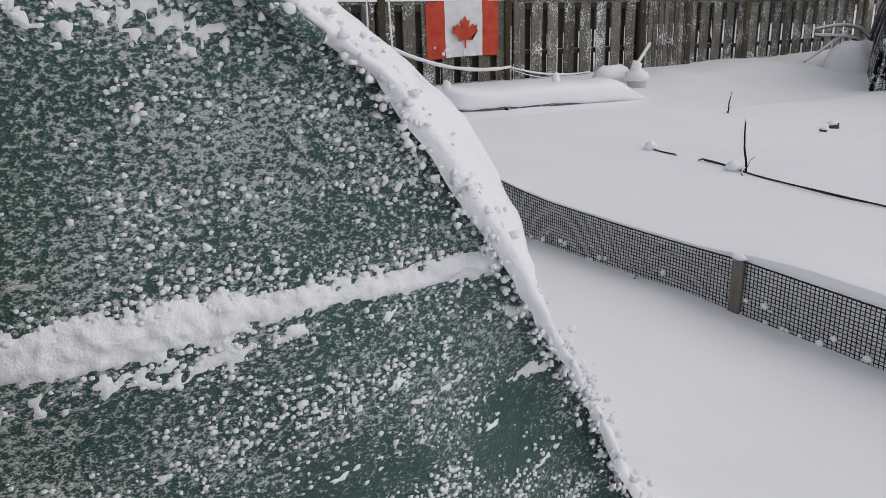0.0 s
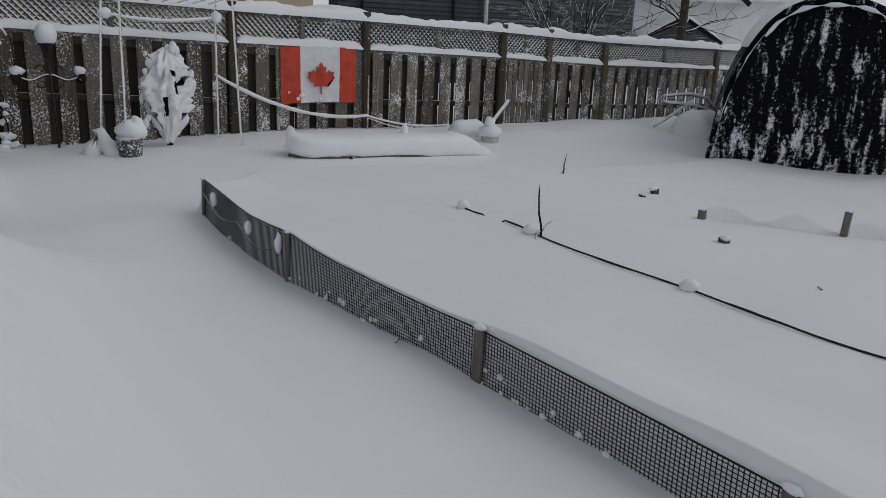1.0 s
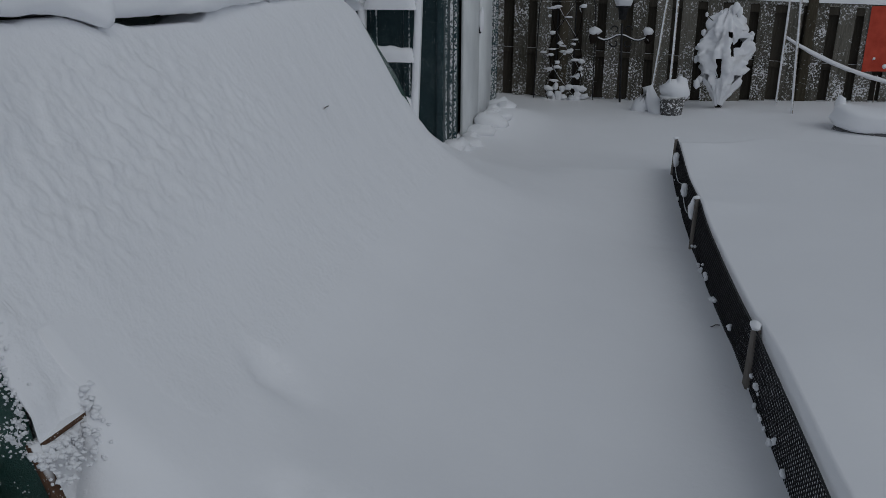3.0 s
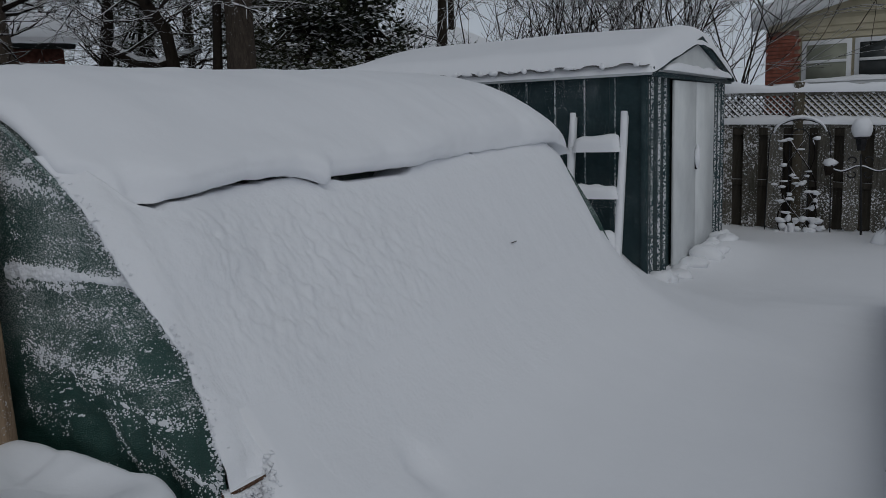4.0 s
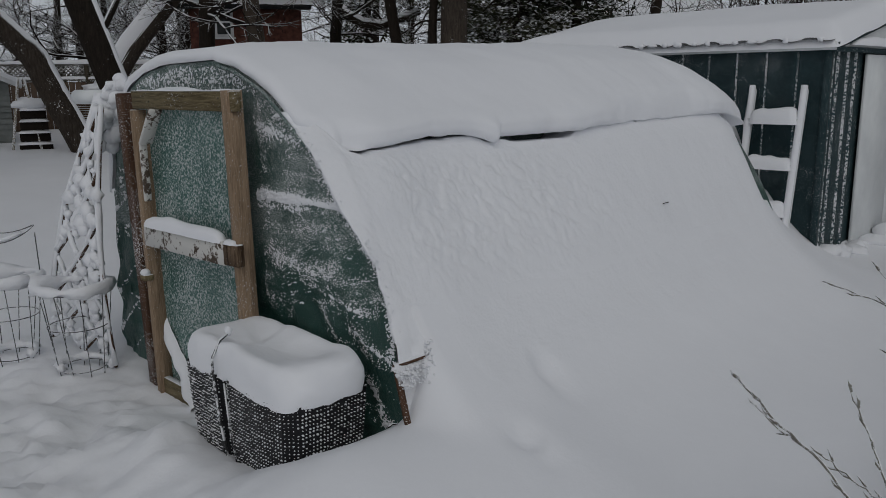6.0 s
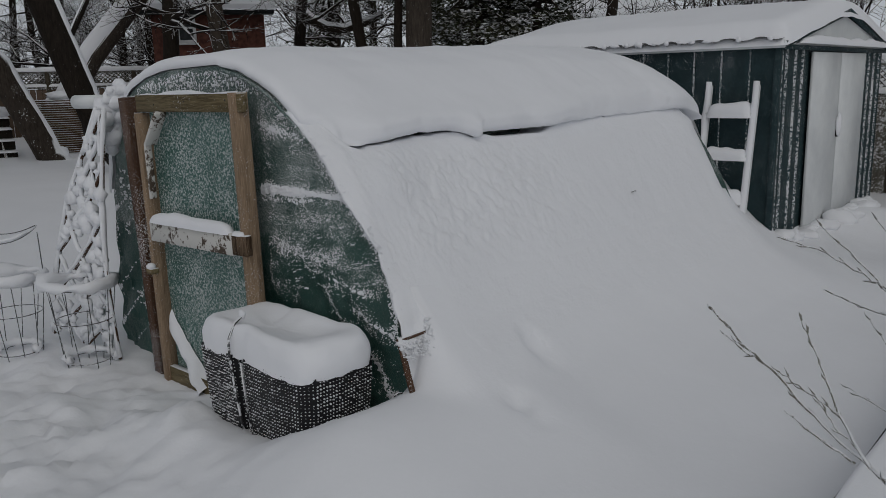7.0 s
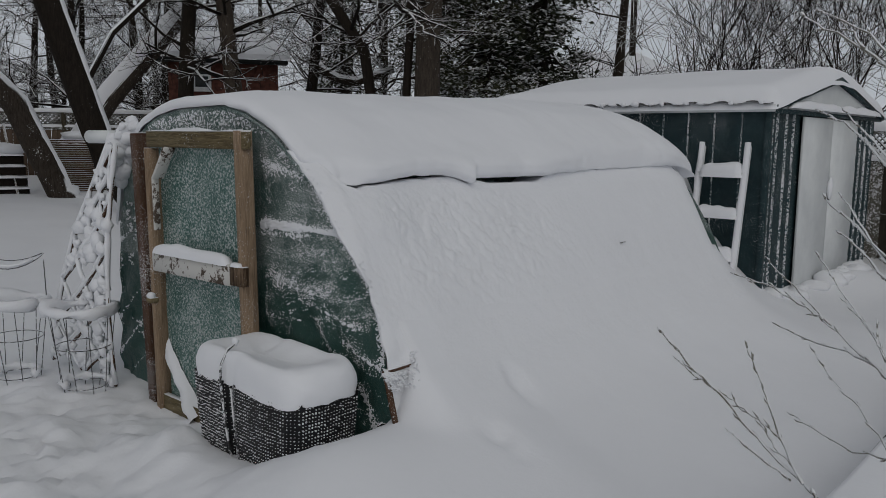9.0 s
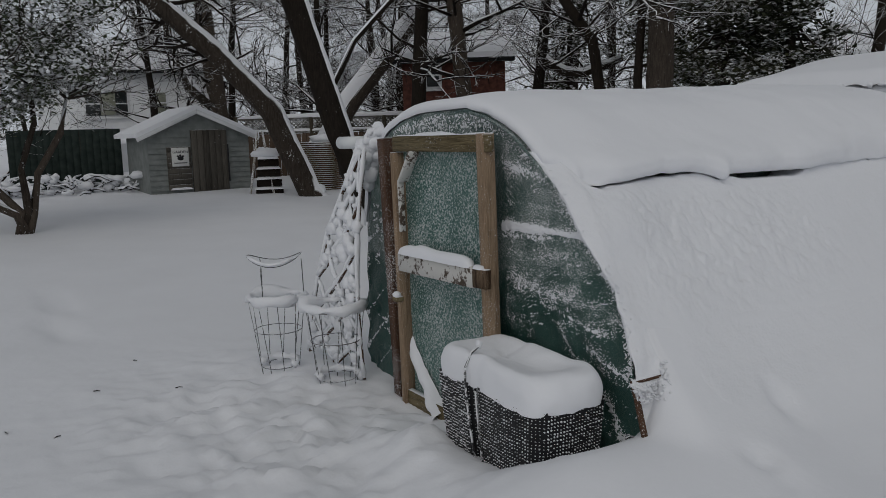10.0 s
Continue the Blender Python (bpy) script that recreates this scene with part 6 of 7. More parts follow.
# broken clods of snow at the foot of the shed door
v, f = [], []
for k in range(16):
    t = k / 15
    x, y = 0.76 + 0.10 * t + rd.gauss(0, 0.05), 4.6 + 2.2 * t
    r = rd.uniform(0.04, 0.15)
    blob((x, y, ground_height(x, y) + r * 0.05), (r * rd.uniform(0.8, 1.4), r * rd.uniform(1.0, 1.6), r * rd.uniform(0.4, 0.7)), (v, f), k * 1.7, 0.4, 9, 14)
tagged(part("snow_clods", (v, f), SNOW), "broken clods of snow below the shed door", "snow", kind="stuff")
tagged(part("stray_twig", tube([(0.53, 2.28, 0.838), (0.532, 2.31, 0.842), (0.528, 2.34, 0.838)], 0.0035, 5), TWIG), "bit of dark twig stuck in the snow slab", "twig")

for x, y, a in ((-2.80, -1.21, 20), (-1.93, -1.13, 70), (-1.58, -1.85, 120), (-1.78, -2.07, 10), (-2.23, -1.55, 50), (0.70, 0.0, 80), (2.27, 1.98, 30), (4.3, 1.2, 60)):
    bit = part("stray_twig", tube([(-0.022, 0, 0), (0.0, 0.004, 0.006), (0.02, 0, 0.002)], [0.004, 0.005, 0.003], 5), TWIG)
    bit.matrix_basis = pose(x, y, ground_height(x, y) + 0.004, 0, 0, a)
    tagged(bit, "short dark crumb of twig lying on the snow", "twig", "twig crumbs on the snow")

# ---------------- houses and sheds around the yard ----------------
def clad(parent, a, b, z0, z1, mat, pitch=0.12, name="siding_board"):
    """Lapped boards on a wall from a to b (x, y), facing the right-hand side of that way."""
    a, b = Vector(a), Vector(b)
    length = (b - a).length
    n = int((z1 - z0) / pitch)
    verts = [(0, 0.02, 0), (0, -0.022, 0), (0, 0.012, pitch + 0.01), (length, 0.02, 0), (length, -0.022, 0), (length, 0.012, pitch + 0.01)]
    me = mesh_of(name, verts, [(1, 4, 5, 2), (0, 3, 4, 1), (0, 1, 2), (3, 5, 4)], mat, False)
    ang = math.degrees(math.atan2(b.y - a.y, b.x - a.x))
    for i in range(n):
        o = part(name, me, None, parent)
        o.matrix_basis = pose(a.x, a.y, z0 + i * pitch, 0, 0, ang)


def window(parent, at, turn, w, h, frame_mat, pane_mat, split=True, name="window"):
    win = part(name, box(w + 0.16, 0.05, h + 0.16, (0, 0, 0)), frame_mat, parent)
    win.matrix_basis = pose(*at, 0, 0, turn)
    part("pane", box(w, 0.02, h, (0, -0.03, 0), bevel=0), pane_mat, win)
    part("mullion", box(w, 0.03, 0.05, (0, -0.045, 0.0)), frame_mat, win)
    part("sill", box(w + 0.24, 0.12, 0.05, (0, -0.05, -h / 2 - 0.1)), frame_mat, win)
    return win


BEIGE = plain("beige_siding", (0.42, 0.38, 0.27), (0.52, 0.47, 0.35), 0.7, 3)
# level streaks on both grey sidings colour in frost and the laps' shadow lines
GREY_SIDING = frosted("slate_grey_siding", (0.040, 0.045, 0.053), (0.085, 0.092, 0.105), 0.12, 0.7, grain=9, wide=(0.2, 0.2, 5.0), snow_up=0.8, coat=(0.3, 0.32, 0.35))
GREY_PALE = frosted("frost_and_lap_shade_siding", (0.05, 0.055, 0.062), (0.11, 0.115, 0.125), 0.50, 0.7, grain=9, wide=(0.2, 0.2, 5.0), snow_up=0.8, coat=(0.36, 0.38, 0.40))
TRIM = plain("white_trim", (0.66, 0.67, 0.68), (0.78, 0.79, 0.80), 0.5, 5)
BRICK = plain("red_brick", (0.16, 0.055, 0.038), (0.32, 0.115, 0.08), 0.85, 9, strength=0.5)
MORTAR = plain("brick_wall_ground", (0.17, 0.10, 0.08), (0.24, 0.15, 0.12), 0.9, 14)
BLIND = plain("window_blind", (0.22, 0.23, 0.18), (0.30, 0.31, 0.25), 0.35, 3)
DARK_GLASS = plain("dark_window_glass", (0.02, 0.025, 0.025), (0.045, 0.05, 0.05), 0.08, 2, gloss=0.5)
PLASTER = plain("white_wall", (0.74, 0.75, 0.76), (0.82, 0.83, 0.84), 0.8, 2)

# beige house beyond the back fence
house = thing("beige_house", "beige clapboard house with a brick corner and snowy eave", "house")
part("wall", ([(x, y, z) for y in (15.06, 15.3) for x, z in ((0.16, 0), (8.3, 0), (8.3, 2.95), (4.25, 4.1), (0.16, 2.95))], [(0, 1, 2, 3, 4), (9, 8, 7, 6, 5)] + [(i, i + 5, (i + 1) % 5 + 5, (i + 1) % 5) for i in range(5)]), BEIGE, house, shade=False)
clad(house, (0.70, 15.03), (7.5, 15.03), 0.9, 3.05, BEIGE, 0.115)
clad(house, (1.4, 15.03), (6.9, 15.03), 3.05, 3.35, BEIGE, 0.115)
clad(house, (2.4, 15.03), (6.0, 15.03), 3.4, 3.65, BEIGE, 0.115)
brickwork = part("brick_corner", box(0.56, 0.16, 2.8, (0.42, 15.04, 1.4), bevel=0), MORTAR, house, "red brick corner")
bme = mesh_of("brick", [(x, y, z) for y in (0.0, -0.012) for x, z in ((0, 0), (0.19, 0), (0.19, 0.057), (0, 0.057))], [(4, 5, 6, 7), (0, 1, 5, 4), (3, 7, 6, 2), (0, 4, 7, 3), (1, 2, 6, 5)], BRICK, False)
for r in range(24):
    for c in range(3):
        o = part("brick", bme, None, brickwork)
        o.matrix_basis = pose(0.145 + c * 0.2 - (0.10 if r % 2 else 0) * (1 if c else 0), 14.958, 1.1 + r * 0.068)
for x in (1.17, 2.04, 3.6, 5.0):
    w = window(house, (x, 15.0, 2.22), 0, 0.66, 0.60, TRIM, BLIND if x < 2 else DARK_GLASS)
part("window_ledge", box(3.2, 0.16, 0.06, (1.9, 14.93, 1.82)), TRIM, house)
part("window_snow", lying((0.75, 14.9, 1.85), (3.0, 14.9, 1.85), 0.09, 0.08, 20, seed=3), SNOW, house)
for sg, (a, b) in enumerate((((-0.1, 2.90), (4.25, 4.06)), ((8.6, 2.90), (4.25, 4.06)))):
    part("barge_board", beam((a[0], 14.75, a[1]), (b[0], 14.75, b[1]), 0.05, 0.18), TRIM, house)
    rf = [(a[0], 14.7, a[1] + 0.09), (b[0], 14.7, b[1] + 0.09), (b[0], 22, b[1] + 0.09), (a[0], 22, a[1] + 0.09)]
    verts = rf + [(x, y, z + 0.24) for x, y, z in rf]
    part("roof", (verts, [(0, 1, 2, 3), (4, 5, 6, 7), (0, 1, 5, 4), (1, 2, 6, 5), (2, 3, 7, 6), (3, 0, 4, 7)]), SNOW, house, "roof deep in snow", shade=False)

# slate grey house behind the flag
grey = thing("grey_house", "slate grey clapboard house with white downpipe and snowy eave", "house")
part("wall", box(4.4, 0.2, 3.6, (11.5, 16.2, 1.8), bevel=0), GREY_SIDING, grey)
clad(grey, (9.4, 16.08), (13.6, 16.08), 1.2, 2.7, GREY_SIDING, 0.11)
part("wall", box(6.4, 0.2, 4.4, (16.9, 16.9, 2.2), bevel=0), GREY_PALE, grey)
clad(grey, (13.7, 16.78), (20.0, 16.78), 1.2, 4.4, GREY_PALE, 0.12)
part("eave", box(4.7, 0.5, 0.12, (11.5, 15.95, 2.78)), TRIM, grey)
part("roof_snow", box(4.7, 3.0, 0.3, (11.5, 17.2, 3.0), (12, 0, 0), bevel=0.1), SNOW, grey)
dp = [(13.55, 15.72, 2.75), (13.6, 15.72, 2.62), (13.62, 15.95, 2.45), (13.62, 15.95, 1.0)]
part("downpipe", tube(dp, 0.05, 8), TRIM, grey, "white downpipe")
for x in (10.0, 12.6):
    part("pipe_vent", tube([(x, 15.98, 1.6), (x, 15.98, 2.2)], 0.04, 8), DARK, grey)
red = thing("red_house", "red brick house with white windows behind the fence", "house")
part("wall", box(3.2, 0.2, 3.0, (6.9, 18.2, 1.5), bevel=0), BRICK, red)
window(red, (7.9, 18.06, 2.35), 0, 0.7, 0.9, TRIM, DARK_GLASS)
part("roof", box(3.6, 3.0, 0.3, (6.9, 19.0, 3.1), (20, 0, 0), bevel=0.1), SNOW, red)
# low snowy roofs seen over the fence
for i, (x, y, z, w) in enumerate(((6.4, 10.6, 1.45, 1.4),)):
    sh = thing("garden_roof", "low neighbouring roof under rounded snow", "roof", (x, y, 0), 4)
    part("wall", box(w, 0.9, z, (0, 0, z / 2)), GREY_SIDING, sh)
    part("roof_snow", blob((0, 0, z + 0.05), (w * 0.58, 0.6, 0.2), ([], []), i * 4.0, 0.15, 10, 20), SNOW, sh)
far_white = thing("white_house", "white house with a wide snowy gable roof", "house", (24.5, 18.0, 0), -35)
part("wall", box(7, 0.3, 3.0, (0, 0, 1.5)), PLASTER, far_white)
part("roof", ([(-4, -0.6, 2.8), (4, -0.6, 2.8), (4, 4, 5.0), (-4, 4, 5.0), (-4, -0.6, 3.05), (4, -0.6, 3.05), (4, 4, 5.3), (-4, 4, 5.3)], [(0, 1, 2, 3), (4, 5, 6, 7), (0, 1, 5, 4), (0, 4, 7, 3), (1, 2, 6, 5)]), SNOW, far_white, shade=False)
part("gable", ([(-1.5, -0.9, 2.7), (1.5, -0.9, 2.7), (0, -0.9, 3.9), (-1.5, 1.5, 2.7), (1.5, 1.5, 2.7), (0, 1.5, 3.9)], [(0, 1, 2), (3, 5, 4), (0, 2, 5, 3), (1, 4, 5, 2)]), PLASTER, far_white, shade=False)
part("barge_board", beam((-1.6, -0.95, 2.65), (0, -0.95, 3.98), 0.05, 0.16), DARK, far_white)
part("barge_board", beam((1.6, -0.95, 2.65), (0, -0.95, 3.98), 0.05, 0.16), DARK, far_white)
part("barge_board", beam((0.2, -1.1, 3.12), (2.62, 0.615, 2.5), 0.05, 0.14), DARK, far_white)
porch = thing("garden_roof", "small white gable roof with dark edges under snow", "roof", (18.9, 14.0, 0), -25)
part("wall", ([(x, y, z) for y in (0.0, 1.6) for x, z in ((-1.1, 0), (1.1, 0), (1.1, 1.42), (0, 1.98), (-1.1, 1.42))], [(0, 1, 2, 3, 4), (9, 8, 7, 6, 5)] + [(i, i + 5, (i + 1) % 5 + 5, (i + 1) % 5) for i in range(5)]), GREY_PALE, porch, shade=False)
for sx in (-1, 1):
    part("barge_board", beam((sx * 1.25, -0.08, 1.36), (0, -0.08, 2.02), 0.05, 0.09), DARK, porch)
    part("roof_snow", lying((sx * 1.2, 0.3, 1.42), (0, 0.3, 2.06), 0.5, 0.12, 12, seed=sx), SNOW, porch)

# brick house beyond the trees
bh = thing("brick_house", "red brick bungalow with a snowy roof behind the trees", "house", (-16.99, 9.12, 0), 57.2)
OLD_BRICK = plain("old_dark_brick", (0.075, 0.032, 0.025), (0.17, 0.070, 0.052), 0.9, 9, strength=0.5)
part("wall", box(2.9, 0.3, 3.4, (1.45, 0.15, 1.76)), OLD_BRICK, bh)
window(bh, (0.86, -0.02, 3.12), 0, 0.34, 0.62, TRIM, DARK_GLASS)
part("eave", box(3.5, 0.5, 0.09, (1.40, -0.15, 3.505)), DARK, bh)
part("roof", ([(-0.4, -0.42, 3.56), (3.2, -0.42, 3.56), (2.9, 2.0, 4.35), (0.3, 2.0, 4.35), (-0.4, -0.42, 3.70), (3.2, -0.42, 3.70), (2.9, 2.0, 4.55), (0.3, 2.0, 4.55)], [(0, 1, 2, 3), (4, 5, 6, 7), (0, 1, 5, 4), (0, 4, 7, 3), (1, 2, 6, 5)]), SNOW, bh, shade=False)
# snowy roof and pole farther off
fr = thing("far_bungalow", "distant bungalow showing only its snow-covered hip roof", "house", (-15.6, 23.6, 0), 31)
part("wall", box(5.4, 3, 3.7, (2.8, 1.8, 1.85)), PLASTER, fr)
part("roof", ([(-0.4, -0.3, 3.7), (6.0, -0.3, 3.7), (4.2, 2.5, 4.95), (1.9, 2.5, 4.95), (-0.4, -0.3, 3.9), (6.0, -0.3, 3.9), (4.2, 2.5, 5.1), (1.9, 2.5, 5.1)], [(0, 1, 2, 3), (4, 5, 6, 7), (0, 1, 5, 4), (0, 4, 7, 3), (1, 2, 6, 5)]), SNOW, fr, shade=False)
up = thing("utility_pole", "dark wooden utility pole with wires", "utility pole", (-13.2, 27.5, 0))
part("pole", tube([(0, 0, 0), (0, 0, 11)], 0.13, 8), BARK, up)
part("cross_arm", box(1.8, 0.1, 0.12, (0, 0, 10.2), (0, 0, 40)), BARK, up)
for z in (6.7, 7.0):
    pts = [(-26 + 2.0 * i, -16 + 0.1 * i + 10 + 0.8 * (i - 13), z + 0.004 * (i - 13) ** 2) for i in range(26)]
    part("cable", tube(pts, 0.018, 4), LANTERN, up)

# white house at the end of the yard
wh = thing("white_bungalow", "long white house with dark windows and snowy roof", "house", (-30.9, 1.4, 0), 76)
part("wall", box(6.4, 0.3, 4.2, (3.0, 0.15, 2.15)), PLASTER, wh)
win = window(wh, (2.25, -0.02, 3.0), 0, 1.5, 0.9, TRIM, DARK_GLASS)
part("curtain", box(0.55, 0.02, 0.86, (0.05, -0.055, 0)), BLIND, win)
window(wh, (4.15, -0.02, 3.0), 0, 0.55, 0.8, TRIM, BLIND)
part("eave", box(7.2, 0.6, 0.1, (3.0, -0.2, 4.2)), DARK, wh)
part("roof", ([(-0.6, -0.5, 4.25), (6.6, -0.5, 4.25), (6.6, 3.0, 5.3), (-0.6, 3.0, 5.3), (-0.6, -0.5, 4.5), (6.6, -0.5, 4.5), (6.6, 3.0, 5.6), (-0.6, 3.0, 5.6)], [(0, 1, 2, 3), (4, 5, 6, 7), (0, 1, 5, 4), (0, 4, 7, 3), (1, 2, 6, 5)]), SNOW, wh, shade=False)
part("lower_roof", box(5.0, 1.6, 0.25, (3.6, -1.2, 1.75), (16, 0, 0), bevel=0.08), SNOW, wh)

# garden playhouse
cot = thing("garden_house", "small grey-blue clapboard garden house with a plank door", "garden shed", (-16.5, 1.95, 0.2), 90)
CLAP = plain("grey_blue_clapboard", (0.17, 0.185, 0.178), (0.25, 0.265, 0.255), 0.7, 5)
PLANK = frosted("plank_door_wood", (0.045, 0.041, 0.035), (0.135, 0.123, 0.105), 0.05, stretch=(9, 9, 0.5), grain=20)
CW, CH, CP, CD = 2.42, 1.40, 1.95, 2.3
prof = [(0, 0), (CW, 0), (CW, CH), (CW / 2 - 0.06, CP), (0, CH)]
part("wall", ([(x, y, z) for y in (0.0, CD) for x, z in prof], [(0, 1, 2, 3, 4), (9, 8, 7, 6, 5)] + [(i, i + 5, (i + 1) % 5 + 5, (i + 1) % 5) for i in range(5)]), CLAP, cot, shade=False)
for i in range(17):
    z = 0.02 + i * 0.125
    k = 0.0 if z + 0.12 <= CH else (z + 0.12 - CH) / (CP - CH)
    lo, hi = k * (CW / 2 - 0.06), CW - k * (CW / 2 + 0.06)
    if hi - lo < 0.1:
        break
    part("siding_board", ([(lo, -0.028, z), (hi, -0.028, z), (hi, -0.002, z + 0.122), (lo, -0.002, z + 0.122), (lo, 0.01, z), (hi, 0.01, z)], [(0, 1, 2, 3), (4, 5, 1, 0)]), CLAP, cot, shade=False)
dr = part("plank_door", box(0.86, 0.05, 1.52, (1.43, -0.03, 0.80)), PLANK, cot, "weathered plank door")
for i in range(6):
    part("plank", box(0.135, 0.02, 1.5, (1.07 + i * 0.144, -0.065, 0.80)), PLANK, dr)
part("hinge", box(0.04, 0.02, 0.9, (1.87, -0.07, 0.75)), LANTERN, dr)
pn = part("shutter", box(0.56, 0.04, 1.02, (0.70, -0.025, 0.66)), PLANK, cot, "weathered board panel")
for i in range(8):
    part("slat", box(0.54, 0.02, 0.115, (0.70, -0.05, 0.22 + i * 0.127)), PLANK, pn)
part("sill_snow", lying((0.44, -0.08, 0.16), (0.98, -0.08, 0.16), 0.04, 0.05, 10), SNOW, cot)
SIGN = plain("cream_sign", (0.62, 0.62, 0.60), (0.72, 0.72, 0.70), 0.6, 6)
part("sign_plate", box(0.40, 0.025, 0.44, (0.72, -0.075, 0.93), bevel=0.05), SIGN, cot, "cream plaque with a plant motif")
txt = bpy.data.curves.new("sign_word", "FONT")
txt.body, txt.size, txt.align_x, txt.extrude = "GARDEN", 0.088, "CENTER", 0.002
word = new("lettering", txt)
word.parent = cot
word.matrix_basis = pose(0.72, -0.092, 1.02, 90, 0, 0)
txt.materials.append(LANTERN)
for x, z, r in ((0.72, 0.90, 0.075), (0.66, 0.95, 0.03), (0.78, 0.95, 0.03), (0.72, 0.97, 0.03)):
    part("motif", blob((x, -0.088, z), (r, 0.004, r * 0.7), ([], []), x * 9 + z, 0.2, 6, 10), LANTERN, cot)
part("bar", box(0.30, 0.006, 0.02, (0.72, -0.09, 0.79)), LANTERN, cot)
for sgn in (0, 1):
    x0, x1 = (-0.26, CW / 2 - 0.06) if sgn == 0 else (CW + 0.22, CW / 2 - 0.06)
    sl = (CP - CH) / (CW / 2)
    z0, z1 = CP + 0.02 - abs(x1 - x0) * sl * 0.96, CP + 0.04
    part("barge_board", beam((x0, -0.18, z0), (x1, -0.18, z1), 0.03, 0.10), TRIM, cot)
    vv = [(x0, -0.2, z0 + 0.05), (x1, -0.2, z1 + 0.05), (x1, CD + 0.2, z1 + 0.05), (x0, CD + 0.2, z0 + 0.05)]
    vv += [(x, y, z + 0.10) for x, y, z in vv]
    part("roof_snow", (vv, [(0, 3, 2, 1), (4, 5, 6, 7), (0, 1, 5, 4), (1, 2, 6, 5), (2, 3, 7, 6), (3, 0, 4, 7)]), SNOW, cot, "snow on the roof slope", shade=False)

# dark board fence and lattice fence at the far end
GREEN_FENCE = plain("dark_green_boards", (0.012, 0.02, 0.017), (0.028, 0.04, 0.035), 0.7, 6)
gf = thing("dark_fence", "dark green board fence at the far end of the yard", "fence")
for i in range(16):
    part("board", box(0.04, 0.172, 1.55, (-19.9 + 0.02 * i, -0.6 + 0.165 * i, 1.1)), GREEN_FENCE, gf)
lf = thing("lattice_fence", "brown board fence with a pale lattice top, snow along its rail", "fence")
LFA, LFB = Vector((-19.9, 5.2, 0)), Vector((-15.6, 15.0, 0))
BROWN = frosted("brown_fence_boards", (0.07, 0.05, 0.035), (0.14, 0.10, 0.075), 0.1, stretch=(6, 6, 0.6))
for i in range(70):
    p = LFA.lerp(LFB, (i + 0.5) / 70)
    o = part("board", box(0.145, 0.02, 1.35, (0, 0, 0)), BROWN, lf)
    o.matrix_basis = pose(p.x, p.y, 0.95, 0, 0, 66.3)
part("rail", beam((LFA.x, LFA.y, 1.66), (LFB.x, LFB.y, 1.66), 0.08, 0.05), FENCE_WOOD, lf)
part("rail", beam((LFA.x, LFA.y, 2.05), (LFB.x, LFB.y, 2.05), 0.08, 0.05), FENCE_WOOD, lf)
part("snow_cap", lying((LFA.x, LFA.y, 2.08), (LFB.x, LFB.y, 2.08), 0.07, 0.11, 60, seed=1), SNOW, lf)
part("snow_cap", lying((LFA.x, LFA.y, 1.69), (LFB.x, LFB.y, 1.69), 0.05, 0.07, 60, seed=2), SNOW, lf)
v, f = [], []
for i in range(95):
    p, q = LFA.lerp(LFB, i / 95), LFA.lerp(LFB, min(1, i / 95 + 0.034))
    tube([(p.x, p.y, 1.68), (q.x, q.y, 2.04)], 0.02, 4, (v, f))
    tube([(q.x, q.y, 1.68), (p.x, p.y, 2.04)], 0.02, 4, (v, f))
part("lattice", (v, f), FENCE_WOOD, lf, kind="stuff")
for i in range(6):
    p = LFA.lerp(LFB, i / 5)
    part("post", beam((p.x, p.y, 0), (p.x, p.y, 2.15), 0.1, 0.1), POST_WOOD, lf)

# wire compost cage, crates and brush beside the garden house
cage = thing("compost_cage", "round brown wicker compost cage under snow", "compost bin", (-15.0, 5.75, 0.15))
WICKER = frosted("brown_wicker", (0.06, 0.035, 0.02), (0.14, 0.085, 0.055), 0.15, grain=20)
for k in range(26):
    z = 0.04 + k * 0.047
    part("hoop", tube([(0.62 * math.cos(a / 20 * 2 * math.pi) * (1 + 0.03 * math.sin(a + k)), 0.62 * math.sin(a / 20 * 2 * math.pi), z) for a in range(21)], 0.017, 4), WICKER, cage)
part("filling", blob((0, 0, 0.7), (0.56, 0.56, 0.65), ([], []), 3.0, 0.25, 10, 16), WICKER, cage)
part("snow_heap", blob((0.05, 0, 1.3), (0.4, 0.4, 0.12), ([], []), 5.0, 0.4, 6, 12), SNOW, cage)
crates = thing("crate_stack", "stack of dark slatted crates striped with snow", "crates", (-14.85, 4.25, 0.15), 70)
for k in range(4):
    c = part("crate", box(0.62 - 0.05 * k, 0.4, 0.17, (0, 0, 0.12 + 0.23 * k)), BARK, crates)
    part("snow_strip", lying((-0.34 + 0.03 * k, -0.05, 0.2 + 0.23 * k), (0.34 - 0.03 * k, -0.05, 0.2 + 0.23 * k), 0.22, 0.07, 10, seed=k), SNOW, c)
part("snow_heap", blob((-0.05, 0, 1.02), (0.34, 0.3, 0.14), ([], []), 5.0, 0.3, 8, 12), SNOW, crates)
part("ladder_frame", tube([(-0.45, -0.2, 0), (-0.2, -0.1, 1.55)], 0.03, 6), CANE, crates)
part("ladder_frame", tube([(0.1, -0.2, 0), (-0.1, -0.1, 1.55)], 0.03, 6), CANE, crates)
bp = thing("brush_pile", "sprawling brush pile covered in snow", "branches", (-18.2, 0.4, 0.3))
bv, bf, sv, sf = [], [], [], []
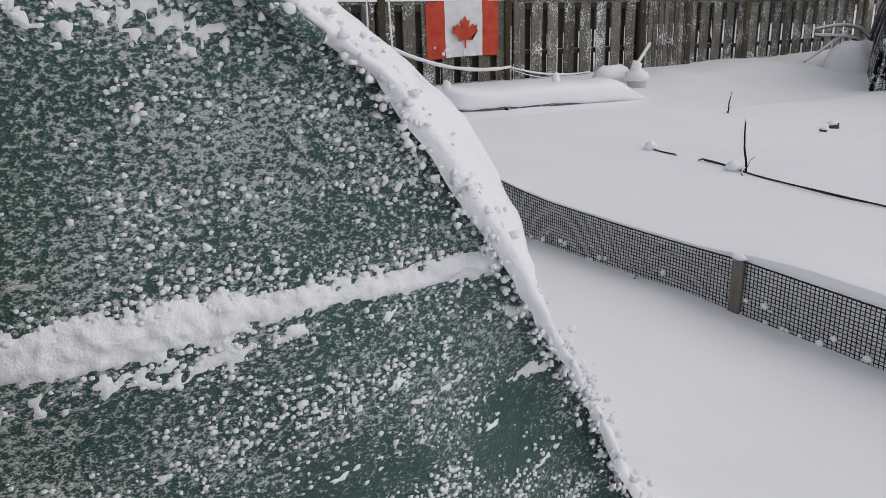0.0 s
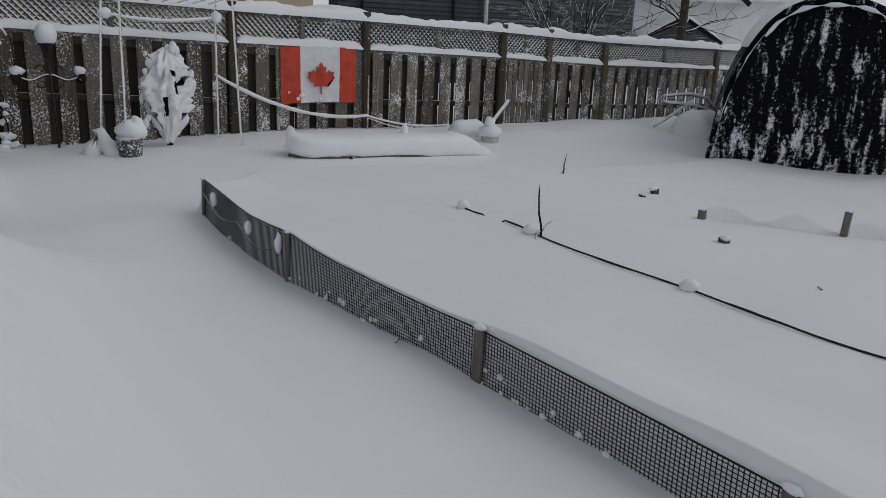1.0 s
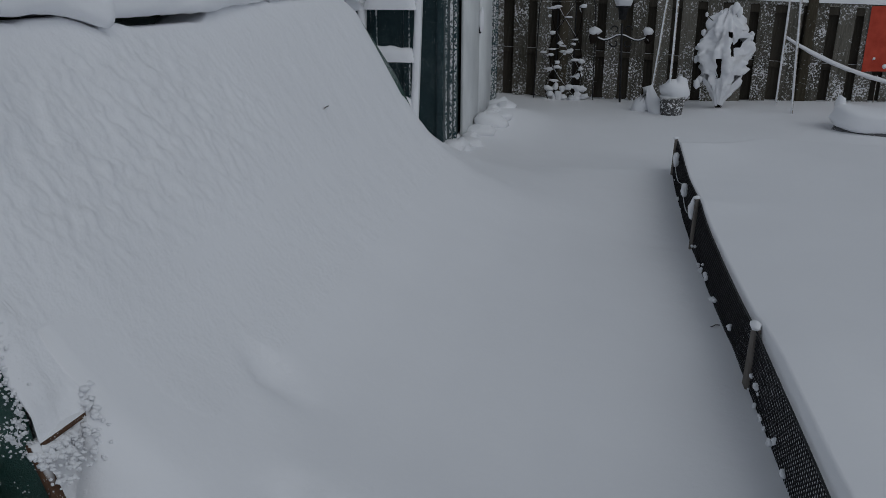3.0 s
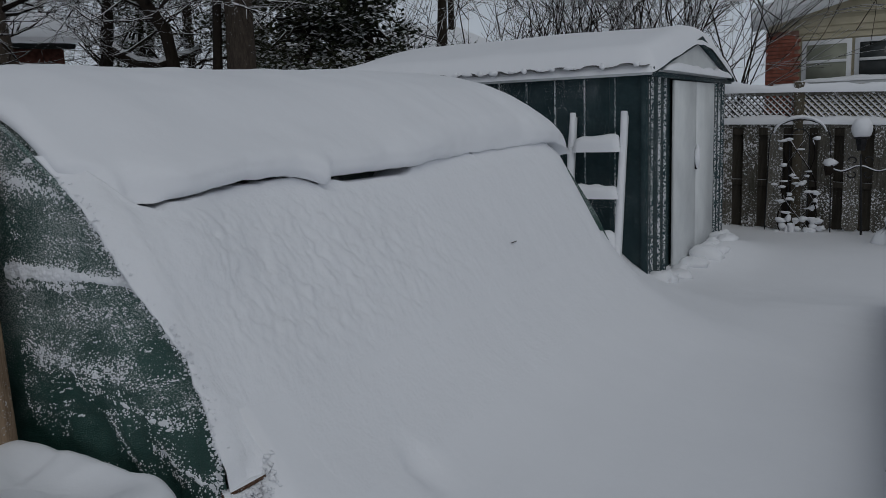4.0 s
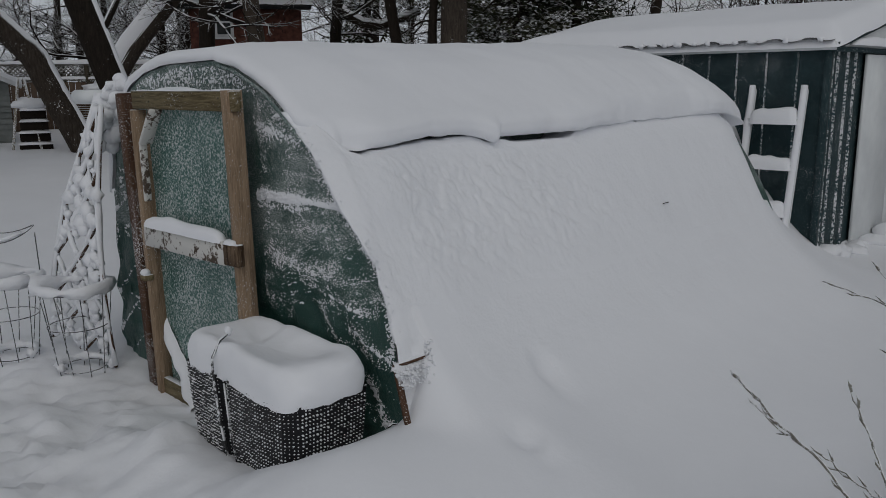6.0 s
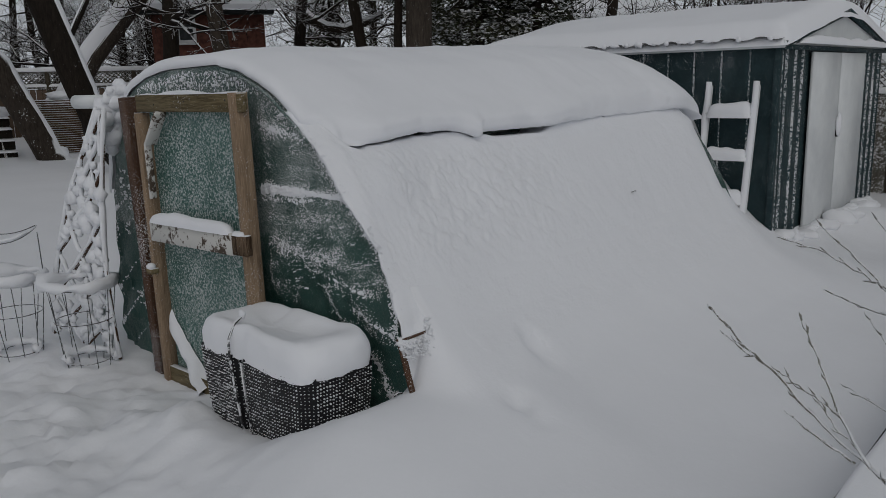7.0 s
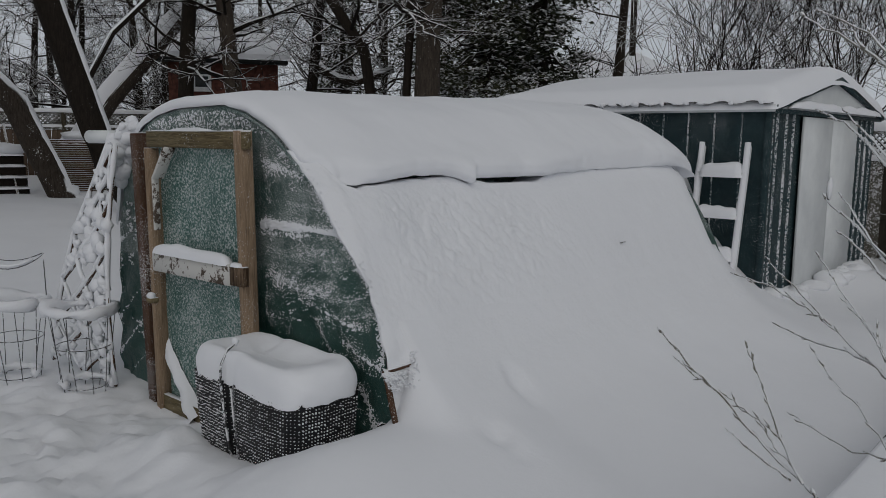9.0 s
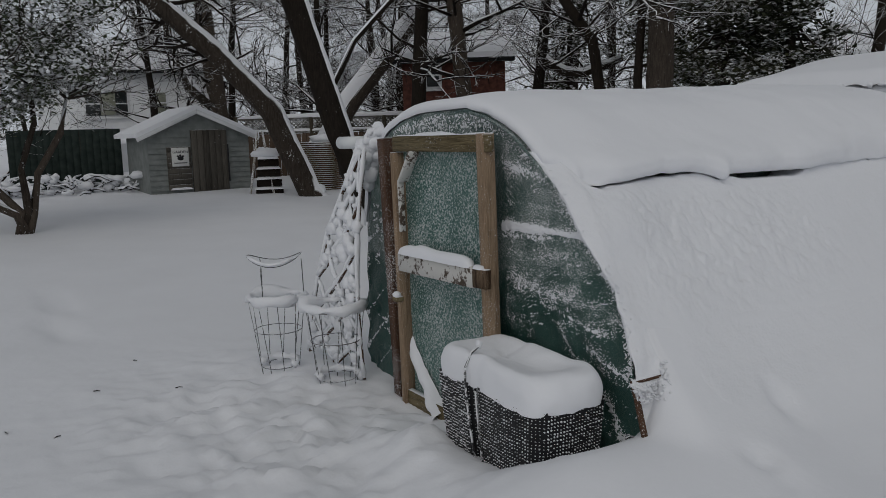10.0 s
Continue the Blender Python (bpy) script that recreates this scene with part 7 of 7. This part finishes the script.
for k in range(110):
    a = rd.uniform(0, 6.28)
    p = Vector((rd.gauss(0, 0.5), rd.gauss(0, 1.1), rd.uniform(0, 0.35)))
    d = Vector((math.cos(a), math.sin(a), rd.uniform(-0.1, 0.6))) * rd.uniform(0.2, 0.5)
    tube([p, p + d * 0.5 + Vector((0, 0, 0.05)), p + d], [0.02, 0.015, 0.008], 4, (bv, bf))
    tube([p + Vector((0, 0, 0.025)), p + d * 0.5 + Vector((0, 0, 0.075)), p + d + Vector((0, 0, 0.02))], [0.032, 0.03, 0.012], 5, (sv, sf))
for k in range(40):
    blob((rd.gauss(0, 0.5), rd.gauss(0, 1.0), rd.uniform(0.05, 0.45)), (rd.uniform(0.08, 0.22),) * 2 + (rd.uniform(0.05, 0.1),), (sv, sf), k, 0.5, 5, 8)
part("branch", (bv, bf), TWIG, bp, kind="stuff")
part("snow_strip", (sv, sf), SNOW, bp, kind="stuff")

# ---------------- trees ----------------
def grow(out, p, d, length, r, depth, rng, up=0.15, spread=0.9, droop=0.0):
    """A limb with its side shoots, appended to out."""
    n = 4 if depth > 1 else 3
    pts, q, w = [p], p.copy(), d.normalized()
    for i in range(n):
        w = (w + Vector((rng.gauss(0, 0.16), rng.gauss(0, 0.16), rng.gauss(0, 0.10) + up * 0.12 - droop * 0.1))).normalized()
        q = q + w * (length / n)
        pts.append(q.copy())
    radii = [max(0.004, r * (1 - 0.7 * i / n)) for i in range(n + 1)]
    tube(pts, radii, 5 if r > 0.03 else (4 if r > 0.012 else 3), out)
    if depth <= 0:
        return
    kids = rng.randint(3, 5) if depth > 1 else rng.randint(4, 6)
    for k in range(kids):
        t = rng.uniform(0.25, 1.0) * n
        i = min(n - 1, int(t))
        base = pts[i].lerp(pts[i + 1], t - i)
        side = Vector((rng.gauss(0, 1), rng.gauss(0, 1), rng.gauss(0.1, 0.6))).normalized()
        nd = (w * 0.75 + side * spread).normalized()
        grow(out, base, nd, length * rng.uniform(0.45, 0.72), r * 0.5, depth - 1, rng, up, spread, droop)


def tree(name, label, path, radii, limbs, seed, bark=None, twig=None, depth=3, reach=2.2, from_t=0.35, up=0.15, group="bare trees behind the yard", extra=()):
    rng = random.Random(seed)
    t = thing(name, label, "tree", tuple(path[0]), 0, group)
    o = Vector(path[0])
    pts = []
    for a, b in zip(path, path[1:]):
        for i in range(5):
            pts.append(Vector(a).lerp(Vector(b), i / 5) - o)
    pts.append(Vector(path[-1]) - o)
    pts = [p + Vector((0.03 * fbm(p.z * 1.1, seed), 0.03 * fbm(p.z * 1.1, seed + 5.0), 0)) for p in pts]
    n = len(pts)
    rr = [radii[0] + (radii[1] - radii[0]) * i / (n - 1) for i in range(n)]
    rr[0] *= 1.25
    part("trunk", tube(pts, rr, 12, lump=0.12, seed=seed), bark or BARK, t)
    if name == "leaning_tree":
        lie = []
        for i in range(n):
            d = (pts[min(n - 1, i + 1)] - pts[max(0, i - 1)]).normalized()
            lie.append(pts[i] + (Vector((0, 0, 1)) - d * d.z).normalized() * rr[i] * 0.62)
        part("snow_strip", tube(lie[2:], [r * 0.55 for r in rr[2:]], 10, lump=0.35, seed=seed), SNOW_CRUST, t, "snow lying along the leaning trunk")
    out = ([], [])
    for k in range(limbs):
        q = rng.uniform(from_t, 1.0) * (n - 1)
        i = min(n - 2, int(q))
        p = pts[i].lerp(pts[i + 1], q - i)
        a = rng.uniform(0, 2 * math.pi)
        d = Vector((math.cos(a), math.sin(a), rng.uniform(-0.1, 0.7)))
        grow(out, p, d, reach * rng.uniform(0.6, 1.15), rr[i] * rng.uniform(0.22, 0.42), depth, rng, up)
    part("limb", out, twig or TWIG, t, kind="stuff")
    for j, (epts, er) in enumerate(extra):
        ep = [Vector(p) - o for p in epts]
        e = part("bough", tube(ep, er, 9, lump=0.1), bark or BARK, t)
        part("snow_strip", tube([p + Vector((0, 0, er[0] * 0.75)) for p in ep], [x * 0.85 for x in er], 8, lump=0.25), SNOW, e)
    return t


tree("leaning_tree", "leaning grey trunk with snow along its upper side", [(-13.45, 4.95, 0.0), (-13.58, 4.67, 0.35), (-13.84, 4.03, 2.06), (-14.2, 2.98, 3.34), (-14.53, 1.75, 4.47), (-14.9, 0.5, 5.8)], (0.27, 0.16), 9, 3, BARK_GREY, depth=3, from_t=0.45)
tree("leaning_tree", "thick dark trunk leaning beside the greenhouse", [(-10.15, 4.75, 0.0), (-10.49, 4.24, 0.9), (-10.86, 3.4, 4.03), (-11.2, 2.7, 6.6)], (0.25, 0.20), 6, 5, BARK, depth=3, from_t=0.62,
     extra=(([(-10.62, 3.9, 2.2), (-10.45, 4.4, 3.2), (-10.1, 5.0, 3.9), (-9.8, 5.6, 5.0)], [0.05, 0.045, 0.04, 0.03]),))
tree("forked_tree", "forked tree with snow in its crotch behind the garden house", [(-19.9, 4.9, 0.2), (-19.94, 4.73, 2.4), (-20.1, 4.5, 5.5), (-20.2, 4.4, 8)], (0.30, 0.18), 12, 8, BARK_GREY, depth=3, from_t=0.3,
     extra=(([(-19.94, 4.73, 2.3), (-20.1, 4.0, 3.0), (-20.2, 3.6, 4.2), (-20.3, 3.4, 5.8)], [0.16, 0.15, 0.12, 0.1]),))
tree("maple_tree", "upright bare tree with dark bark", [(-14.1, 7.85, 0.1), (-14.06, 7.88, 2.56), (-13.98, 8.02, 4.69), (-13.9, 8.1, 7.5)], (0.20, 0.14), 12, 13, BARK, from_t=0.3)
tree("maple_tree", "upright bare tree with olive-brown bark", [(-13.3, 9.0, 0.1), (-13.47, 8.81, 2.59), (-13.59, 8.64, 4.74), (-13.7, 8.5, 7.5)], (0.21, 0.16), 12, 17, BARK_GREY, from_t=0.3)
tree("maple_tree", "slender dark tree with a low bough curved under snow", [(-12.4, 10.26, 0.1), (-12.38, 10.28, 2.63), (-12.26, 10.43, 4.31), (-12.1, 10.5, 7.0)], (0.15, 0.10), 11, 19, BARK, from_t=0.25,
     extra=(([(-12.34, 10.34, 3.25), (-12.2, 10.55, 3.02), (-12.0, 10.8, 2.86), (-11.75, 11.15, 2.82), (-11.42, 11.6, 3.0), (-11.2, 11.9, 3.15)], [0.10, 0.10, 0.10, 0.09, 0.08, 0.06]),))
tree("maple_tree", "leaning thin trunk among the trees", [(-9.8, 10.3, 0.0), (-10.08, 9.89, 3.34), (-10.6, 9.3, 4.52), (-11.4, 8.5, 6.4)], (0.13, 0.10), 9, 23, BARK, from_t=0.3)
tree("maple_tree", "thick grey-brown trunk close behind the greenhouse", [(-7.1, 8.63, 0.0), (-7.08, 8.65, 2.4), (-7.03, 8.69, 4.07), (-6.95, 8.72, 7.5)], (0.245, 0.21), 8, 29, BARK_GREY, from_t=0.55)
tree("sapling", "thin dark stem with snow down one side", [(-7.38, 8.4, 0.0), (-7.36, 8.42, 2.4), (-7.31, 8.46, 4.07), (-7.2, 8.5, 7.0)], (0.085, 0.06), 6, 31, BARK, from_t=0.5, reach=1.4)
# trees farther back
rt = random.Random(77)
for k, (x, y) in enumerate(((-23, 9.5), (-21.5, 12), (-20.5, 14.5), (-16.5, 16.5), (-13, 17), (-21.0, 11.6), (-24.5, 6.5), (-37.0, 4.0), (-10.8, 15), (-20.5, 8), (-27, -2), (-14.2, 14.2), (-38.5, 1.6), (-36.5, -2.5), (-28, 5))):
    tree("far_tree", "bare distant tree, its branches lined with snow", [(x, y, 0.1), (x + rt.uniform(-0.3, 0.3), y + rt.uniform(-0.3, 0.3), 3), (x + rt.uniform(-0.6, 0.6), y + rt.uniform(-0.6, 0.6), 7.5)], (rt.uniform(0.12, 0.2), 0.06), 13, 100 + k, BARK, depth=3, reach=2.8, from_t=0.18)
woods = [o for o in bpy.data.objects if o.name.startswith("far_tree")]
for k, (x, y) in enumerate(((-22.0, 10.8), (-26.5, 9.4), (-25.0, 12.6), (-29.5, 11.5), (-28.0, 14.5), (-31.5, 7.8), (-24.5, 16.0), (-19.5, 17.5), (-14.5, 19.5), (-10.0, 20.0), (-22.5, 13.2), (-33.0, 13.0), (-36.0, 6.5))):
    copy_thing(woods[k % len(woods)], pose(x, y, 0.1, 0, 0, 40 + 67 * k) @ Matrix.Scale(1.0 + 0.06 * (k % 5), 4))
tree("far_tree", "brown trunk with bare twigs behind the board fence", [(18.2, 13.4, 0.0), (18.25, 13.4, 2.4), (18.3, 13.5, 5.5)], (0.12, 0.09), 12, 91, BARK_GREY, depth=2, reach=1.8, from_t=0.3)
fallen = thing("broken_trunk", "broken leaning trunk plastered with snow", "tree trunk", (-17.2, 6.3, 0.6))
part("trunk", tube([(0, 0, 0), (0.55, 0.99, 1.8), (1.17, 2.17, 3.4), (1.5, 2.8, 4.2)], [0.26, 0.25, 0.22, 0.18], 12, lump=0.2), BARK_GREY, fallen)
part("snow_strip", tube([(0.02, -0.03, 0.14), (0.57, 0.96, 1.94), (1.19, 2.14, 3.54), (1.5, 2.78, 4.32)], [0.24, 0.25, 0.22, 0.17], 12, lump=0.35), SNOW_CRUST, fallen)

# shrubs behind the shed
for k, (x, y, tall, nst) in enumerate(((-2.0, 9.8, 3.8, 8), (-1.0, 10.0, 4.2, 10), (-0.7, 13.5, 4.6, 8), (-1.2, 12.0, 5, 6), (12.2, 10.9, 2.6, 7), (-5.4, 13.0, 5.5, 8))):
    rng = random.Random(200 + k)
    t = thing("lilac_shrub", "bare many-stemmed shrub with snow-dusted twigs", "shrub", (x, y, 0.05), 0, "bare shrubs behind the shed")
    for i in range(nst):
        a = rng.uniform(0, 6.28)
        out = ([], [])
        grow(out, Vector((0.15 * math.cos(a), 0.15 * math.sin(a), 0)), Vector((math.cos(a) * 0.4, math.sin(a) * 0.4, 1)), tall * rng.uniform(0.7, 1.0), 0.024, 3 if k < 4 else 2, rng, 0.3, 0.62)
        part("stem", out, TWIG, t)


def leaf_cloud(centres, count, size, rng, droop=0.6, flat=0.5):
    verts, faces = [], []
    for _ in range(count):
        c, s = rng.choice(centres)
        p = Vector(c) + Vector((rng.gauss(0, s), rng.gauss(0, s), rng.gauss(0, s * flat)))
        a = rng.uniform(0, 6.28)
        d = Vector((math.cos(a), math.sin(a), -droop * rng.random())).normalized() * size * rng.uniform(0.6, 1.4)
        w = d.cross(Vector((rng.gauss(0, 0.4), rng.gauss(0, 0.4), 1))).normalized() * size * 0.38
        b = len(verts)
        verts += [p - w * 0.5, p + d * 0.5 - w, p + d, p + d * 0.5 + w]
        faces.append((b, b + 1, b + 2, b + 3))
    return verts, faces


CEDAR = frosted("dark_evergreen_leaf", (0.016, 0.021, 0.011), (0.070, 0.072, 0.040), 0.24, 0.7, grain=14, snow_up=0.8)
APPLE = frosted("dull_green_leaf", (0.03, 0.04, 0.022), (0.075, 0.085, 0.05), 0.35, 0.7, grain=14, snow_up=0.5)


def evergreen(at, label, centres, count, size, seed, trunk_r=0.12):
    rng = random.Random(seed)
    t = thing("evergreen_tree", label, "tree", at, 0, "evergreens behind the yard")
    part("trunk", tube([(0, 0, 0), (0.05, 0.03, 2.5), (0, 0, 6.5)], [trunk_r, trunk_r * 0.8, 0.03], 9), BARK, t)
    out = ([], [])
    for c, s in centres:
        tube([(0, 0, c[2] + 0.5), (c[0] * 0.5, c[1] * 0.5, c[2] + 0.45), (c[0], c[1], c[2] + 0.1)], [0.04, 0.03, 0.012], 5, out)
    part("limb", out, BARK, t, kind="stuff")
    part("crown", leaf_cloud(centres, count, size, rng), CEDAR, t, "dark drooping foliage flecked with snow", kind="stuff")
    sv = ([], [])
    for _ in range(count // 26):
        c, s = rng.choice(centres)
        p = Vector(c) + Vector((rng.gauss(0, s), rng.gauss(0, s), rng.gauss(0, s * 0.5)))
        blob(p, (rng.uniform(0.015, 0.055), rng.uniform(0.015, 0.055), 0.02), sv, rng.random() * 50, 0.5, 3, 6)
    part("snow_fleck", sv, SNOW, t, kind="stuff")


rc = random.Random(9)


def crown_at(z0, z1, n, r0, r1, s):
    out = []
    for i in range(n):
        t = i / (n - 1)
        a, r = rc.uniform(0, 6.28), (r0 + (r1 - r0) * t) * rc.uniform(0.3, 1.0)
        out.append(((r * math.cos(a), r * math.sin(a), z0 + (z1 - z0) * t), s))
    return out


evergreen((-7.6, 11.0, 0.0), "dark cedar with drooping sprays behind the greenhouse", crown_at(2.3, 6.3, 60, 1.35, 0.7, 0.20), 13000, 0.115, 41)
evergreen((-6.6, 11.6, 0.0), "dark cedar with drooping sprays near the shed", crown_at(2.6, 5.8, 44, 1.0, 0.6, 0.20), 8500, 0.115, 42)
evergreen((-10.2, 11.8, 0.0), "dark evergreen among the bare trunks", crown_at(2.2, 6.0, 34, 1.3, 0.7, 0.24), 8000, 0.085, 43)
evergreen((-13.6, 12.3, 0.0), "evergreen bushy with snow by the brick house", crown_at(2.0, 5.2, 26, 1.0, 0.6, 0.26), 3500, 0.10, 44)

# leafy fruit tree at the edge of the yard
ft = thing("fruit_tree", "low many-stemmed fruit tree with snowy leaves", "tree", (-10.95, -1.17, 0.12))
rng = random.Random(51)
stems = []
for k, (dx, dy, dz) in enumerate(((-0.2, -0.85, 2.0), (0.1, 0.25, 2.3), (0.1, 0.75, 2.1), (0.0, -1.5, 1.6))):
    b = 0.35 if k < 3 else 0.5
    pts = [Vector((0.02 * k, 0.05 * k - 0.08, -0.05)), Vector((0.05, dy * 0.10 + 0.06, 0.35)), Vector((dx * 0.3, dy * 0.45 - 0.08, dz * 0.45)), Vector((dx * 0.7, dy * 0.7 + 0.1, dz * 0.75)), Vector((dx, dy, dz))]
    part("stem", tube(pts, [0.085, 0.07, 0.055, 0.045, 0.03], 8, lump=0.4, seed=k), BARK_GREY, ft)
    stems.append(pts[-1])
out = ([], [])
for s in stems:
    for i in range(7):
        grow(out, s, Vector((rng.gauss(0, 0.7), rng.gauss(0, 0.7), rng.uniform(0.0, 1.0))), rng.uniform(0.9, 1.7), 0.028, 2, rng, 0.2, 0.8)
part("limb", out, BARK_GREY, ft, kind="stuff")
cl = []
for i in range(100):
    a, r = rng.uniform(0, 6.28), rng.uniform(0.2, 2.0)
    cl.append(((r * math.cos(a) * 0.8, r * math.sin(a), rng.uniform(1.9, 4.7)), 0.2))
part("crown", leaf_cloud(cl, 19000, 0.075, rng, 0.8, 0.7), APPLE, ft, "dull green leaves under snow", kind="stuff")
sv = ([], [])
for _ in range(1500):
    c, s = rng.choice(cl)
    blob(Vector(c) + Vector((rng.gauss(0, s), rng.gauss(0, s), rng.gauss(0.03, s * 0.6))), (rng.uniform(0.015, 0.05), rng.uniform(0.015, 0.05), rng.uniform(0.012, 0.035)), sv, rng.random() * 50, 0.5, 3, 6)
part("snow_fleck", sv, SNOW, ft, kind="stuff")
# hedge and brush closing the far left
hedge = thing("far_hedge", "tangled snowy hedge at the edge of the yard", "hedge", (-20, -4.0, 0.3))
out = ([], [])
for i in range(60):
    grow(out, Vector((rng.uniform(-1, 1), rng.uniform(-4, 3), 0)), Vector((rng.gauss(0, 0.5), rng.gauss(0, 0.5), 1)), rng.uniform(1.2, 2.6), 0.03, 2, rng, 0.3, 0.8)
part("stem", out, TWIG, hedge, kind="stuff")

# ---------------- young shrub by the path ----------------
BUD = frosted("frosted_twig", (0.13, 0.12, 0.10), (0.26, 0.25, 0.22), 0.75, 0.7, grain=220, snow_up=0.35)
young = thing("young_shrub", "young shrub with pale rime-coated twigs beside the path", "shrub", (3.02, -1.12, 0.02))
Y0 = Vector((3.02, -1.12, 0.02))
rs = random.Random(3)


def twig(*pts, r=0.003):
    """One rimed twig with its buds, through the given points."""
    vs = [Vector(p) - Y0 for p in pts]
    fine = []
    for a, b in zip(vs, vs[1:]):
        for i in range(4):
            fine.append(a.lerp(b, i / 4) + Vector((rs.gauss(0, 0.0016), rs.gauss(0, 0.0016), rs.gauss(0, 0.0016))))
    fine.append(vs[-1])
    n = len(fine)
    r *= 0.88
    sh = part("twig", tube(fine, [r * (1 - 0.6 * i / (n - 1)) for i in range(n)], 7, lump=0.25), BUD, young)
    for i in range(2, n, 2):
        e = (fine[i] - fine[i - 1]).normalized()
        side = e.cross(Vector((rs.gauss(0, 1), rs.gauss(0, 1), rs.gauss(0, 1)))).normalized()
        part("bud", tube([fine[i], fine[i] + e * 0.012 + side * 0.003, fine[i] + e * 0.022 + side * 0.002], [r * 0.7, r * 0.85, 0.0006], 5), BUD, sh)


twig((2.594, -0.656, 0.800), (2.517, -0.583, 0.811), (2.432, -0.531, 0.842), (2.358, -0.534, 0.911), (2.310, -0.597, 0.985), (2.263, -0.663, 1.070), r=0.0044)
twig((2.329, -0.576, 0.956), (2.292, -0.566, 0.965), (2.249, -0.546, 0.982), r=0.0030)
twig((2.562, -0.637, 0.813), (2.476, -0.515, 0.847), (2.442, -0.503, 0.913), (2.406, -0.485, 0.974), (2.379, -0.481, 1.025), r=0.0036)
twig((2.476, -0.515, 0.847), (2.422, -0.511, 0.877), (2.385, -0.517, 0.898), (2.355, -0.522, 0.917), r=0.0030)
twig((2.530, -0.607, 0.799), (2.480, -0.630, 0.835), (2.429, -0.663, 0.885), r=0.0032)
twig((2.521, -0.579, 0.818), (2.465, -0.541, 0.845), (2.442, -0.539, 0.873), r=0.0028)
twig((2.770, -0.631, 1.003), (2.668, -0.517, 1.026), (2.579, -0.414, 1.053), (2.498, -0.353, 1.086), r=0.0052)
twig((2.498, -0.353, 1.086), (2.457, -0.329, 1.106), (2.371, -0.308, 1.138), (2.281, -0.304, 1.157), r=0.0036)
twig((2.515, -0.352, 1.073), (2.437, -0.309, 1.131), (2.353, -0.294, 1.195), r=0.0034)
twig((2.651, -0.477, 1.029), (2.563, -0.390, 1.034), (2.464, -0.333, 1.031), (2.393, -0.318, 1.049), r=0.0034)
twig((2.735, -0.629, 0.869), (2.680, -0.524, 0.889), (2.596, -0.393, 0.917), (2.521, -0.319, 0.941), (2.464, -0.278, 0.992), r=0.0034)
twig((2.772, -0.656, 0.926), (2.689, -0.559, 0.876), (2.612, -0.479, 0.844), (2.501, -0.369, 0.835), (2.443, -0.328, 0.843), r=0.0034)
twig((2.735, -0.585, 0.999), (2.630, -0.428, 1.075), (2.540, -0.332, 1.138), (2.462, -0.288, 1.219), r=0.0038)
twig((2.662, -0.490, 1.052), (2.596, -0.408, 1.106), (2.547, -0.372, 1.139), r=0.0030)
twig((2.719, -0.590, 1.029), (2.648, -0.488, 1.072), (2.628, -0.443, 1.107), r=0.0030)
twig((2.826, -0.794, 1.147), (2.666, -0.578, 1.230), (2.608, -0.504, 1.265), (2.550, -0.453, 1.296), r=0.0046)
twig((2.818, -0.780, 1.216), (2.666, -0.594, 1.268), (2.593, -0.502, 1.318), (2.509, -0.437, 1.366), r=0.0050)
twig((2.696, -0.630, 1.256), (2.633, -0.556, 1.295), (2.548, -0.467, 1.373), r=0.0034)
twig((2.812, -0.814, 1.344), (2.661, -0.632, 1.447), (2.572, -0.541, 1.519), (2.506, -0.497, 1.546), r=0.0046)
twig((2.701, -0.676, 1.421), (2.626, -0.589, 1.489), (2.566, -0.543, 1.543), r=0.0032)
twig((2.806, -0.859, 1.506), (2.660, -0.689, 1.622), (2.575, -0.613, 1.676), (2.474, -0.545, 1.733), r=0.0046)
twig((2.721, -0.755, 1.580), (2.620, -0.643, 1.679), (2.518, -0.574, 1.734), r=0.0034)
twig((2.626, -0.658, 1.643), (2.583, -0.612, 1.685), (2.559, -0.600, 1.709), r=0.0030)
twig((3.020, -1.120, 0.050), (2.836, -0.885, 0.502), (2.594, -0.656, 0.800), r=0.0062)
twig((3.020, -1.120, 0.050), (2.933, -0.871, 0.614), (2.770, -0.631, 1.003), r=0.0062)
twig((3.020, -1.120, 0.050), (2.914, -0.870, 0.540), (2.735, -0.629, 0.869), r=0.0062)
twig((3.020, -1.120, 0.050), (2.934, -0.885, 0.572), (2.772, -0.656, 0.926), r=0.0062)
twig((3.020, -1.120, 0.050), (2.913, -0.846, 0.612), (2.735, -0.585, 0.999), r=0.0062)
twig((3.020, -1.120, 0.050), (2.963, -0.961, 0.693), (2.826, -0.794, 1.147), r=0.0062)
twig((3.020, -1.120, 0.050), (2.959, -0.953, 0.731), (2.818, -0.780, 1.216), r=0.0062)
twig((3.020, -1.120, 0.050), (2.956, -0.972, 0.802), (2.812, -0.814, 1.344), r=0.0062)
twig((3.020, -1.120, 0.050), (2.952, -0.996, 0.891), (2.806, -0.859, 1.506), r=0.0062)
